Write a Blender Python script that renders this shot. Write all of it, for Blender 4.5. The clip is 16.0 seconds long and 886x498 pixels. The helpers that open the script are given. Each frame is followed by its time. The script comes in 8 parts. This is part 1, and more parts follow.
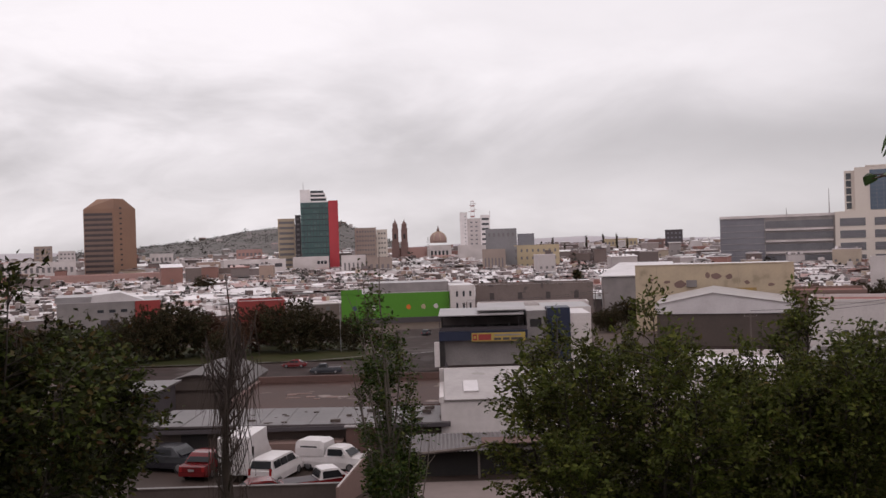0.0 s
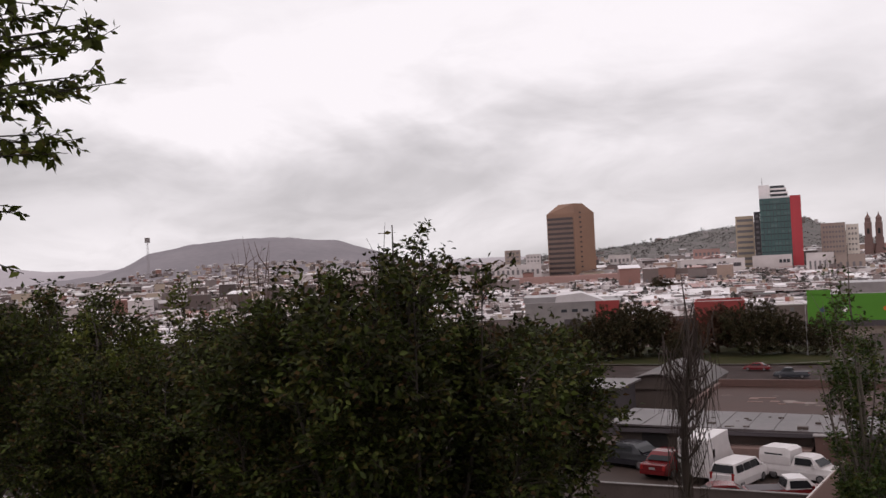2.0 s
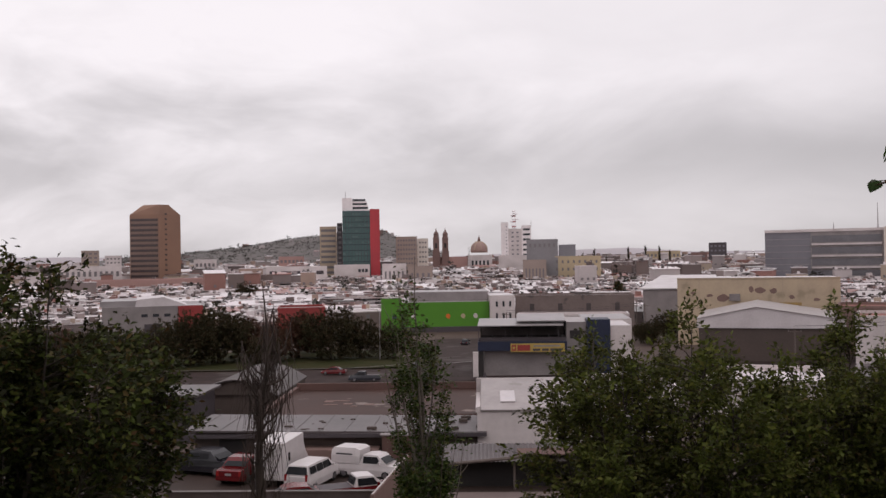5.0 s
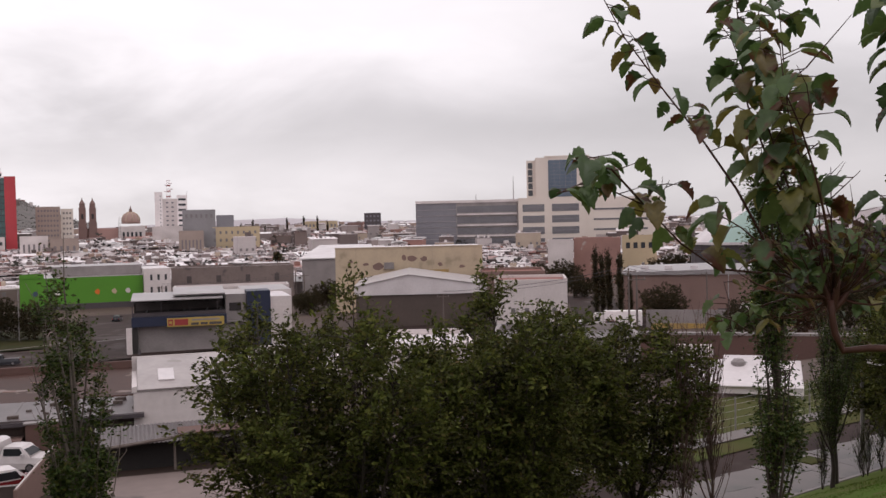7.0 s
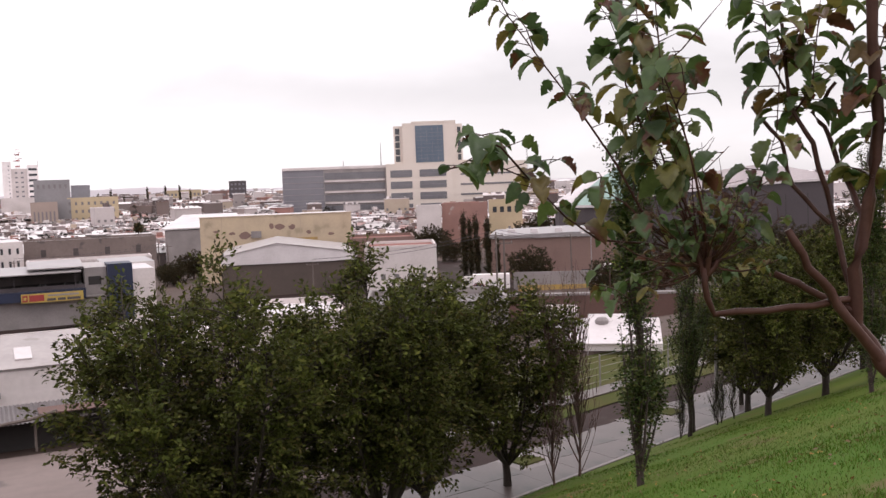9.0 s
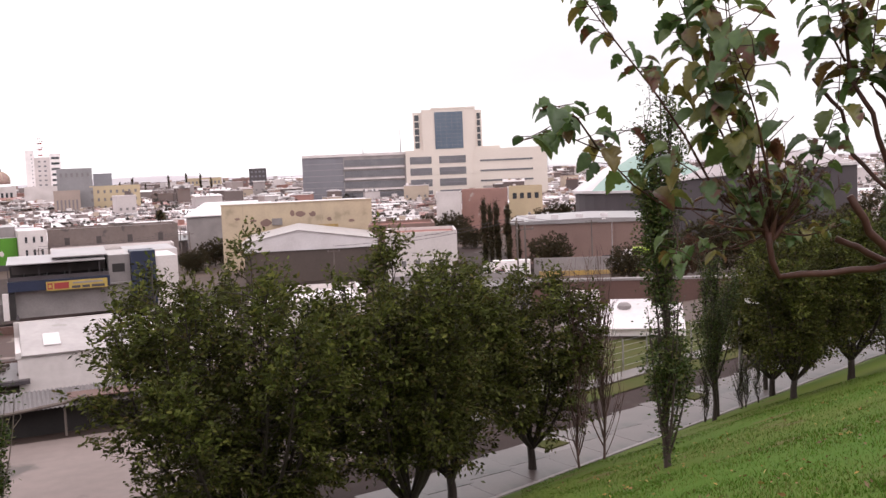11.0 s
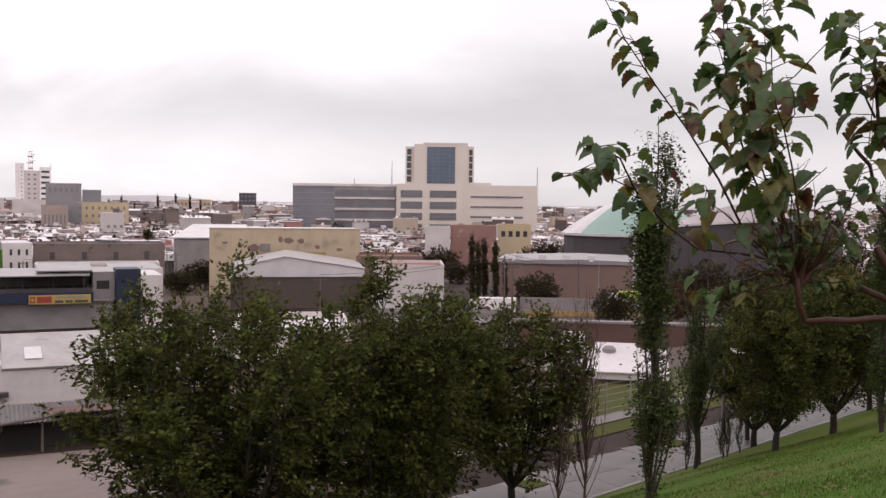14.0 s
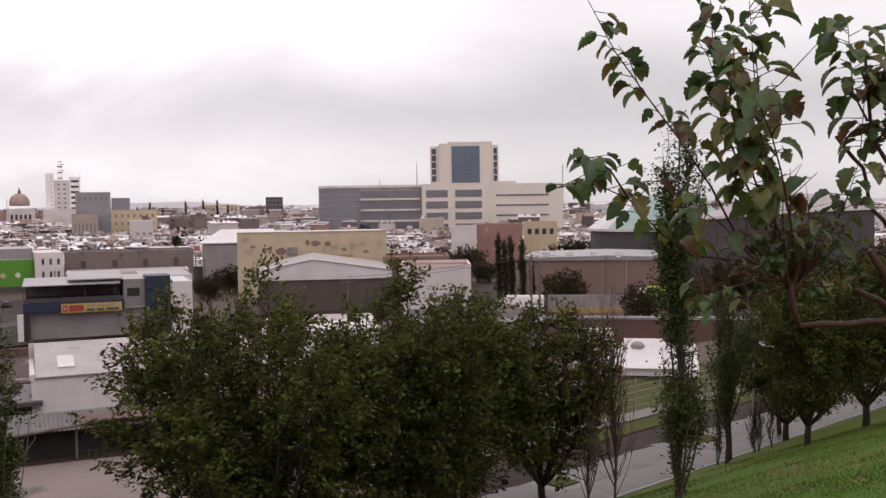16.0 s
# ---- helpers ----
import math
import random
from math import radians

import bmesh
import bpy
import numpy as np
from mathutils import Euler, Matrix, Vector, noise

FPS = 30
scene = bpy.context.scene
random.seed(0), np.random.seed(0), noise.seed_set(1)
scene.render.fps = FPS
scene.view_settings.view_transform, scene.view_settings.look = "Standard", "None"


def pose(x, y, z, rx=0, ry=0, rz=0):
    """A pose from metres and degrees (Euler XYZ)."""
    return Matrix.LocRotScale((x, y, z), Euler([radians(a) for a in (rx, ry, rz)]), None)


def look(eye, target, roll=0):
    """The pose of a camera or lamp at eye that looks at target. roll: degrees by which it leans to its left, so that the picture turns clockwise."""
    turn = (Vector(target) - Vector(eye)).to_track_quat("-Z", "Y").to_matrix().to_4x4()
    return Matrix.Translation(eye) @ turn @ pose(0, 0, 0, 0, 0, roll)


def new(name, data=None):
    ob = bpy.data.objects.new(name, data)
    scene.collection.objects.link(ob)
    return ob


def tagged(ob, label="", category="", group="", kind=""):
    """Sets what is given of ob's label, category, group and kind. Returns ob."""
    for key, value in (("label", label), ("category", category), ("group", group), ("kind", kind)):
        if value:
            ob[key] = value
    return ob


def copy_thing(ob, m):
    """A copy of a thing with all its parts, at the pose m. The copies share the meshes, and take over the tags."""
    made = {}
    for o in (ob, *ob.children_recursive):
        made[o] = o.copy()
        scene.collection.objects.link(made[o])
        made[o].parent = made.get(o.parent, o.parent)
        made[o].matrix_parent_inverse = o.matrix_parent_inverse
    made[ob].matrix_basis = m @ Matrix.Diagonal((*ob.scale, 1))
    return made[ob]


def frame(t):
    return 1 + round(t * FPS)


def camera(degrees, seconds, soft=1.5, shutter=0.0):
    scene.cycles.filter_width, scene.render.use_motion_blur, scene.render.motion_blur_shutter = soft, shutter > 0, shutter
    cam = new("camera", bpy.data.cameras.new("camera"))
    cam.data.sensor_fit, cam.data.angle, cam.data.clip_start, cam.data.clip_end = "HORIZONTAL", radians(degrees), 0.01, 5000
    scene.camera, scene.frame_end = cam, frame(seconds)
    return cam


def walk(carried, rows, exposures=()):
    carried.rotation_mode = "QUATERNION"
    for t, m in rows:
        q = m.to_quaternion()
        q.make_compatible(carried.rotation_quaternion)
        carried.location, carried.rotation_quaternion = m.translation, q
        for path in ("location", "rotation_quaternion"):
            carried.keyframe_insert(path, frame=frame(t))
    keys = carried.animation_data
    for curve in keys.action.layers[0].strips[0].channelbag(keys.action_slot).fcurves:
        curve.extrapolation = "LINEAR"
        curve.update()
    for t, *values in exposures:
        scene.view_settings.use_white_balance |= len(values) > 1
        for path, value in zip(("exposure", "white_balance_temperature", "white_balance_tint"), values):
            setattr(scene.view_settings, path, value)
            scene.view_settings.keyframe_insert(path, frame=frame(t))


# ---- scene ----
cam = camera(50.1, 16.0)

EYE = 22.0
EXPOSURES = [(0.0, 0.0), (0.8, -0.02), (1.4, -0.1), (2.2, 0.0), (3.5, 0.0), (4.4, -0.06), (5.2, -0.04), (7.5, 0.34), (9.0, 0.75), (11.8, 1.0), (12.5, 0.95), (13.0, 0.7), (13.5, 0.55), (14.0, 0.48), (16.0, 0.38)]

# x, y, z, then yaw to the left, pitch and roll in degrees
PATH = [
    (0.0, -0.140, 0.005, 22.000, -0.000, 0.061, 1.760),
    (0.5, -0.160, 0.008, 21.980, 0.321, 0.146, 1.884),
    (1.0, -0.140, 0.027, 21.954, 9.121, 0.559, 2.469),
    (1.5, -0.083, 0.019, 21.960, 20.466, 1.180, 2.923),
    (2.0, -0.096, 0.006, 21.967, 27.106, 1.183, 2.822),
    (2.5, -0.099, -0.009, 21.962, 31.837, 1.177, 2.492),
    (3.0, -0.080, -0.061, 21.969, 32.101, 1.196, 2.283),
    (3.5, -0.069, -0.085, 21.968, 24.132, 1.103, 1.431),
    (4.0, -0.047, -0.061, 21.976, 15.644, 1.022, 1.383),
    (4.5, -0.031, -0.012, 21.955, 7.852, 0.864, 1.436),
    (5.0, -0.002, 0.014, 21.973, 2.469, 0.700, 0.935),
    (5.2, 0.003, 0.015, 21.981, 0.042, 0.615, 0.662),
    (7.5, -0.155, 0.070, 22.104, -21.113, -2.359, 1.429),
    (8.0, -0.141, 0.072, 22.115, -23.399, -3.102, 1.138),
    (8.5, -0.159, 0.071, 22.116, -25.034, -3.559, 1.152),
    (9.0, -0.224, 0.040, 22.118, -25.907, -3.775, 2.121),
    (9.5, -0.278, -0.005, 22.097, -24.174, -3.843, 2.408),
    (9.7, -0.298, -0.019, 22.083, -23.805, -3.638, 2.691),
    (11.8, -0.711, -0.037, 22.056, -25.930, -4.931, 2.076),
    (12.0, -0.767, -0.076, 22.048, -26.249, -4.462, 2.098),
    (12.5, -0.693, 0.042, 22.084, -26.712, -4.013, 1.975),
    (13.0, -0.720, 0.053, 22.063, -26.764, -3.065, 1.340),
    (13.5, -0.704, 0.028, 22.070, -27.039, -2.532, 0.341),
    (14.0, -0.677, -0.036, 22.056, -25.373, -2.452, -0.637),
    (14.5, -0.653, -0.124, 22.068, -23.929, -2.514, -0.368),
    (15.0, -0.624, -0.152, 22.081, -23.271, -2.489, 0.547),
    (15.5, -0.606, -0.147, 22.101, -23.492, -2.529, 0.829),
    (16.0, -0.599, -0.129, 22.108, -23.810, -2.492, 0.834),
]
walk(cam, [(t, pose(x, y, z, 90 + p, r, w)) for t, x, y, z, w, p, r in PATH], EXPOSURES)

# ---- sky and sun: a thick overcast ----
SUN_EL, SUN_AZ = 55.0, 30.0
world = bpy.data.worlds.new("overcast_sky")
scene.world = world
world.use_nodes = True
wt = world.node_tree
wn, wl = wt.nodes, wt.links
wn.clear()


def wmath(op, a, b=0.0, c=0.0):
    n = wn.new("ShaderNodeMath")
    n.operation = op
    for i, v in enumerate((a, b, c)):
        if isinstance(v, (int, float)):
            n.inputs[i].default_value = v
        else:
            wl.new(v, n.inputs[i])
    return n.outputs[0]


coord = wn.new("ShaderNodeTexCoord")
split = wn.new("ShaderNodeSeparateXYZ")
wl.new(coord.outputs["Generated"], split.inputs[0])
sx, sy, sz = split.outputs
up = wmath("MAXIMUM", sz, 0.0)
dome = wn.new("ShaderNodeCombineXYZ")
wl.new(sx, dome.inputs[0])
wl.new(sy, dome.inputs[1])
wl.new(wmath("MULTIPLY", up, 2.3), dome.inputs[2])


def cloud(scale, detail, rough, warp, w):
    n = wn.new("ShaderNodeTexNoise")
    n.noise_dimensions = "4D"
    n.inputs["W"].default_value = w
    n.inputs["Scale"].default_value, n.inputs["Detail"].default_value = scale, detail
    n.inputs["Roughness"].default_value, n.inputs["Distortion"].default_value = rough, warp
    wl.new(dome.outputs[0], n.inputs["Vector"])
    return n.outputs["Fac"]


def wrange(v, a, b, c, d):
    n = wn.new("ShaderNodeMapRange")
    n.interpolation_type = "SMOOTHSTEP"
    for k, q in zip(("From Min", "From Max", "To Min", "To Max"), (a, b, c, d)):
        n.inputs[k].default_value = q
    wl.new(v, n.inputs["Value"])
    return n.outputs[0]


banks = cloud(3.1, 5.0, 0.52, 0.5, 1.7)
wisps = cloud(9.0, 6.0, 0.55, 0.8, 4.2)
# a darker belt of cloud low over the town with a ragged edge, brighter above and just over the ground
ragged = wmath("ADD", up, wmath("MULTIPLY", wmath("SUBTRACT", banks, 0.5), wrange(sx, -0.3, 0.4, 0.18, 0.08)))
belt = wn.new("ShaderNodeValToRGB")
belt.color_ramp.interpolation = "EASE"
wl.new(wmath("MAXIMUM", ragged, 0.0), belt.inputs[0])
for e, (p, v) in zip([belt.color_ramp.elements[0], belt.color_ramp.elements[1]] + [belt.color_ramp.elements.new(0.5) for _ in range(4)],
                     ((0.0, 0.68), (1.0, 0.66), (0.045, 0.78), (0.10, 0.66), (0.19, 0.96), (0.42, 1.02))):
    e.position, e.color = p, (v, v, v, 1)
broken = wmath("MULTIPLY", wrange(up, 0.10, 0.30, 1.0, 0.25), wrange(sx, -0.55, 0.3, 1.35, 0.35))
patch = wmath("MULTIPLY", wrange(banks, 0.33, 0.66, 0.82, 1.15), wrange(wisps, 0.3, 0.7, 0.93, 1.07))
tone = wmath("MULTIPLY", belt.outputs[0], wmath("MULTIPLY_ADD", wmath("SUBTRACT", patch, 1.0), broken, 1.0))
tone = wmath("MINIMUM", tone, 1.04)
# the overcast is thicker towards the east
tone = wmath("MULTIPLY", tone, wrange(sx, 0.15, 0.58, 1.0, 0.80))
tint = wn.new("ShaderNodeCombineColor")
wl.new(wmath("MULTIPLY", tone, 1.0), tint.inputs[0])
wl.new(wmath("MULTIPLY", tone, 0.94), tint.inputs[1])
wl.new(wmath("MULTIPLY", tone, 0.975), tint.inputs[2])
clear = wn.new("ShaderNodeTexSky")
clear.sky_type, clear.sun_disc = "NISHITA", False
clear.sun_elevation, clear.sun_rotation = radians(SUN_EL), radians(SUN_AZ)
bg_clear = wn.new("ShaderNodeBackground")
bg_clear.inputs[1].default_value = 0.05
wl.new(clear.outputs[0], bg_clear.inputs[0])
bg_cloud = wn.new("ShaderNodeBackground")
bg_cloud.inputs[1].default_value = 1.0
wl.new(tint.outputs[0], bg_cloud.inputs[0])
veil = wn.new("ShaderNodeMixShader")
veil.inputs[0].default_value = 0.94
wl.new(bg_clear.outputs[0], veil.inputs[1])
wl.new(bg_cloud.outputs[0], veil.inputs[2])
wout = wn.new("ShaderNodeOutputWorld")
wl.new(veil.outputs[0], wout.inputs[0])

sun_data = bpy.data.lights.new("sun", "SUN")
sun_data.energy, sun_data.angle, sun_data.color = 0.5, radians(25), (1.0, 0.97, 0.93)
sun = new("sun", sun_data)
sun.matrix_world = look((0, 0, 200), (-math.sin(radians(SUN_AZ)) * 100, math.cos(radians(SUN_AZ)) * 100, 200 - 100 * math.tan(radians(SUN_EL))))


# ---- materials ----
WARM_CAST = (1.045, 0.965, 0.985)  # an overall reddish cast, put into the base colours instead of the white balance


def mat(name, a, b=None, rough=0.7, scale=1.0, fine=18.0, bump=0.0, metal=0.0, jitter="", spread=None, stain=None, glow=0.0, trans=0.0, stretch=(1, 1, 1), spec=0.5):
    """Two colours mixed by broad and fine noise; jitter 'object' or 'island' shifts between the colours of spread at random."""
    m = bpy.data.materials.new(name)
    m.use_nodes = True
    nt = m.node_tree
    n, l = nt.nodes, nt.links
    bs = n["Principled BSDF"]
    bs.inputs["Roughness"].default_value = rough
    bs.inputs["Metallic"].default_value = metal
    bs.inputs["Specular IOR Level"].default_value = spec
    b = b or tuple(c * 0.75 for c in a)
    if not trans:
        a, b = [tuple(c * w for c, w in zip(q, WARM_CAST)) for q in (a, b)]
    tc = n.new("ShaderNodeTexCoord")
    mp = n.new("ShaderNodeMapping")
    mp.inputs["Scale"].default_value = stretch
    l.new(tc.outputs["Object"], mp.inputs[0])
    big = n.new("ShaderNodeTexNoise")
    big.inputs["Scale"].default_value, big.inputs["Detail"].default_value = scale, 4
    small = n.new("ShaderNodeTexNoise")
    small.inputs["Scale"].default_value, small.inputs["Detail"].default_value = fine, 3
    for q in (big, small):
        l.new(mp.outputs[0], q.inputs["Vector"])
    add = n.new("ShaderNodeMath")
    add.operation = "MULTIPLY_ADD"
    l.new(small.outputs["Fac"], add.inputs[0])
    add.inputs[1].default_value = 0.45
    l.new(big.outputs["Fac"], add.inputs[2])
    ramp = n.new("ShaderNodeMapRange")
    ramp.inputs["From Min"].default_value, ramp.inputs["From Max"].default_value = 0.5, 0.95
    l.new(add.outputs[0], ramp.inputs["Value"])
    mix = n.new("ShaderNodeMix")
    mix.data_type = "RGBA"
    l.new(ramp.outputs[0], mix.inputs["Factor"])
    mix.inputs["A"].default_value, mix.inputs["B"].default_value = (*a, 1), (*b, 1)
    colour = mix.outputs["Result"]
    if jitter:
        src = n.new("ShaderNodeObjectInfo").outputs["Random"] if jitter == "object" else n.new("ShaderNodeNewGeometry").outputs["Random Per Island"]
        cr = n.new("ShaderNodeValToRGB")
        cr.color_ramp.interpolation = "LINEAR" if jitter == "island" and len(spread) < 9 else "CONSTANT"
        while len(cr.color_ramp.elements) < len(spread):
            cr.color_ramp.elements.new(0.5)
        for i, c in enumerate(spread):
            cr.color_ramp.elements[i].position = i / (len(spread) - (jitter == "island" and len(spread) < 9))
            cr.color_ramp.elements[i].color = (*c, 1)
        l.new(src, cr.inputs[0])
        mul = n.new("ShaderNodeMix")
        mul.data_type, mul.blend_type = "RGBA", "MULTIPLY"
        mul.inputs["Factor"].default_value = 1.0
        l.new(cr.outputs[0], mul.inputs["A"])
        l.new(colour, mul.inputs["B"])
        colour = mul.outputs["Result"]
    if stain:
        st = n.new("ShaderNodeTexNoise")
        st.inputs["Scale"].default_value, st.inputs["Detail"].default_value = stain[1], 6
        l.new(mp.outputs[0], st.inputs["Vector"])
        sr = n.new("ShaderNodeMapRange")
        sr.inputs["From Min"].default_value, sr.inputs["From Max"].default_value = stain[2], stain[2] + 0.06
        l.new(st.outputs["Fac"], sr.inputs["Value"])
        sm = n.new("ShaderNodeMix")
        sm.data_type = "RGBA"
        l.new(sr.outputs[0], sm.inputs["Factor"])
        l.new(colour, sm.inputs["A"])
        sm.inputs["B"].default_value = (*stain[0], 1)
        colour = sm.outputs["Result"]
    l.new(colour, bs.inputs["Base Color"])
    if bump:
        bp = n.new("ShaderNodeBump")
        bp.inputs["Strength"].default_value = bump
        l.new(small.outputs["Fac"], bp.inputs["Height"])
        l.new(bp.outputs[0], bs.inputs["Normal"])
    out = n["Material Output"]
    if trans:
        tr = n.new("ShaderNodeBsdfTranslucent")
        l.new(colour, tr.inputs[0])
        ms = n.new("ShaderNodeMixShader")
        ms.inputs[0].default_value = trans
        l.new(bs.outputs[0], ms.inputs[1])
        l.new(tr.outputs[0], ms.inputs[2])
        l.new(ms.outputs[0], out.inputs[0])
    # self-glow of the base colour; the hills use it to paint haze
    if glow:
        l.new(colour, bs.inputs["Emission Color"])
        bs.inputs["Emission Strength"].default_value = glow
    return m


ONE = (1, 1, 1)
M = {}
M["lawn"] = mat("lawn_grass", (0.048, 0.105, 0.010), (0.085, 0.112, 0.022), 0.8, 0.13, 9, 0.6, spec=0.08, stain=((0.10, 0.085, 0.035), 0.45, 0.60))
M["grass_blade"] = mat("grass_blade", ONE, (0.8, 0.8, 0.8), 0.6, 2, 9, jitter="island", spread=((0.045, 0.1, 0.010), (0.062, 0.135, 0.013), (0.095, 0.135, 0.025), (0.11, 0.10, 0.035)), trans=0.2, spec=0.08)
M["park_grass"] = mat("dull_park_grass", (0.026, 0.034, 0.011), (0.042, 0.038, 0.016), 0.85, 0.2, 4, 0.3, spec=0.08)
M["lot_grass"] = mat("rough_lot_grass", (0.05, 0.07, 0.016), (0.075, 0.07, 0.028), 0.85, 0.3, 5, 0.3, spec=0.06)
M["old_sheet"] = mat("old_grey_sheet", (0.091, 0.081, 0.077), (0.063, 0.056, 0.055), 0.55, 0.4, 4, 0.1, spec=0.2)
M["earth"] = mat("city_earth", (0.068, 0.05, 0.042), (0.104, 0.08, 0.068), 0.75, 0.05, 1.2, 0.3, spec=0.15)
M["asphalt"] = mat("wet_asphalt", (0.03, 0.021, 0.019), (0.048, 0.035, 0.032), 0.7, 0.35, 8, 0.12, spec=0.06, stain=((0.075, 0.06, 0.056), 0.16, 0.57))
M["lot"] = mat("lot_dirt", (0.053, 0.038, 0.032), (0.034, 0.026, 0.022), 0.7, 0.3, 6, 0.3, spec=0.15)
M["sidewalk"] = mat("sidewalk_concrete", (0.105, 0.085, 0.078), (0.062, 0.049, 0.044), 0.42, 0.35, 7, 0.2, stain=((0.042, 0.034, 0.03), 0.3, 0.58))
M["concrete"] = mat("grey_concrete", (0.259, 0.245, 0.238), (0.173, 0.162, 0.158), 0.7, 0.25, 5, 0.15)
M["white"] = mat("white_plaster", (0.622, 0.596, 0.58), (0.462, 0.437, 0.42), 0.7, 0.12, 2.5, 0.1)
M["white_clean"] = mat("white_paint", (0.80, 0.79, 0.78), (0.68, 0.67, 0.66), 0.45, 0.4, 3)
M["cream"] = mat("cream_stone", (0.60, 0.565, 0.50), (0.545, 0.51, 0.45), 0.65, 0.06, 1.0)
M["beige"] = mat("beige_stone", (0.44, 0.368, 0.264), (0.36, 0.304, 0.224), 0.7, 0.08, 1.2)
M["brown_brick"] = mat("tan_brick", (0.27, 0.165, 0.11), (0.21, 0.13, 0.092), 0.75, 0.06, 2.2, 0.1)
M["brown_dark"] = mat("brown_spandrel", (0.215, 0.15, 0.118), (0.175, 0.122, 0.098), 0.7, 0.1, 2)
M["brick_red"] = mat("red_brick", (0.26, 0.10, 0.075), (0.18, 0.075, 0.06), 0.8, 0.3, 6, 0.2)
M["brick_tan"] = mat("dull_brick", (0.216, 0.144, 0.122), (0.166, 0.112, 0.097), 0.8, 0.1, 3, 0.2)
M["maroon"] = mat("maroon_wall", (0.12, 0.066, 0.054), (0.085, 0.05, 0.041), 0.8, 0.12, 3, 0.2)
M["pink"] = mat("pink_plaster", (0.4, 0.256, 0.224), (0.336, 0.216, 0.192), 0.8, 0.05, 1)
M["yellow"] = mat("old_yellow_plaster", (0.50, 0.42, 0.29), (0.40, 0.335, 0.24), 0.8, 0.22, 1.8, 0.1, stain=((0.34, 0.27, 0.19), 0.22, 0.60))
M["yellow_flat"] = mat("yellow_paint", (0.444, 0.377, 0.237), (0.385, 0.326, 0.215), 0.7, 0.1, 1)
M["green_paint"] = mat("bright_green_paint", (0.072, 0.246, 0.012), (0.06, 0.204, 0.011), 0.6, 0.1, 2)
M["red_paint"] = mat("red_paint", (0.29, 0.033, 0.03), (0.20, 0.028, 0.026), 0.55, 0.1, 2)
M["red_slab"] = mat("red_cladding", (0.42, 0.04, 0.05), (0.34, 0.035, 0.045), 0.5, 0.1, 2)
M["blue_paint"] = mat("navy_paint", (0.010, 0.017, 0.048), (0.008, 0.013, 0.036), 0.5, 0.3, 3)
M["steel"] = mat("grey_sheet_metal", (0.315, 0.307, 0.307), (0.247, 0.24, 0.24), 0.38, 0.3, 4, 0.05, 0.3)
M["wet_sheet"] = mat("wet_sheet_roof", (0.125, 0.112, 0.113), (0.075, 0.066, 0.065), 0.42, 0.35, 3, 0.05, 0.0, spec=0.25)
M["white_sheet"] = mat("white_sheet_roof", (0.602, 0.593, 0.593), (0.473, 0.456, 0.456), 0.4, 0.2, 3)
M["brown_roof"] = mat("wet_brown_roof", (0.065, 0.034, 0.027), (0.046, 0.026, 0.021), 0.55, 0.22, 2.2, 0.08, spec=0.08, stain=((0.22, 0.17, 0.155), 0.35, 0.63))
M["glass"] = mat("dark_window_glass", (0.035, 0.04, 0.047), (0.05, 0.055, 0.06), 0.12, 0.3, 2)
M["glass_brown"] = mat("bronze_window_glass", (0.07, 0.055, 0.055), (0.05, 0.04, 0.042), 0.25, 0.2, 2)
M["blue_grey"] = mat("blue_grey_plaster", (0.25, 0.26, 0.285), (0.20, 0.205, 0.225), 0.7, 0.1, 1)
M["grimy_wall"] = mat("grimy_grey_wall", (0.20, 0.165, 0.15), (0.135, 0.11, 0.10), 0.8, 0.12, 1.5, 0.1, stain=((0.10, 0.08, 0.075), 0.25, 0.58))
M["car_glass"] = mat("dark_car_glass", (0.012, 0.013, 0.015), (0.018, 0.019, 0.021), 0.2, 0.5, 3, spec=0.12)
M["glass_blue"] = mat("blue_curtain_glass", (0.06, 0.09, 0.13), (0.09, 0.125, 0.165), 0.15, 0.1, 0.5)
M["glass_grey"] = mat("grey_curtain_glass", (0.20, 0.205, 0.225), (0.16, 0.165, 0.185), 0.22, 0.08, 0.4)
M["glass_green"] = mat("teal_curtain_glass", (0.05, 0.11, 0.105), (0.04, 0.085, 0.085), 0.3, 0.06, 0.7)
M["dark"] = mat("dark_hall_cladding", (0.065, 0.055, 0.06), (0.05, 0.043, 0.048), 0.6, 0.1, 2)
# near black: paints the shade inside openings and rooms, also dark panel joints
M["shade"] = mat("painted_shade_and_joints", (0.02, 0.018, 0.018), (0.03, 0.027, 0.026), 0.8)
M["dark_brown"] = mat("dark_brown_wall", (0.085, 0.065, 0.055), (0.06, 0.047, 0.04), 0.75, 0.15, 2, 0.1)
M["stone_dark"] = mat("rose_stone", (0.19, 0.12, 0.105), (0.15, 0.10, 0.09), 0.85, 0.15, 2)
M["dome_green"] = mat("pale_green_sheet", (0.231, 0.35, 0.301), (0.196, 0.301, 0.266), 0.5, 0.05, 1)
M["bark"] = mat("dark_bark", (0.022, 0.016, 0.013), (0.042, 0.031, 0.025), 0.9, 1.5, 14, 0.6, stretch=(1, 1, 0.25))
M["bark_pale"] = mat("pale_poplar_bark", (0.15, 0.125, 0.108), (0.075, 0.062, 0.053), 0.85, 1.2, 12, 0.5, stretch=(1, 1, 0.3))
M["bark_red"] = mat("reddish_bark", (0.034, 0.013, 0.009), (0.062, 0.030, 0.022), 0.45, 9, 60, 0.6, spec=0.16)
M["twig_red"] = mat("reddish_brown_twigs", (0.095, 0.056, 0.046), (0.06, 0.037, 0.031), 0.85, 2, 14)
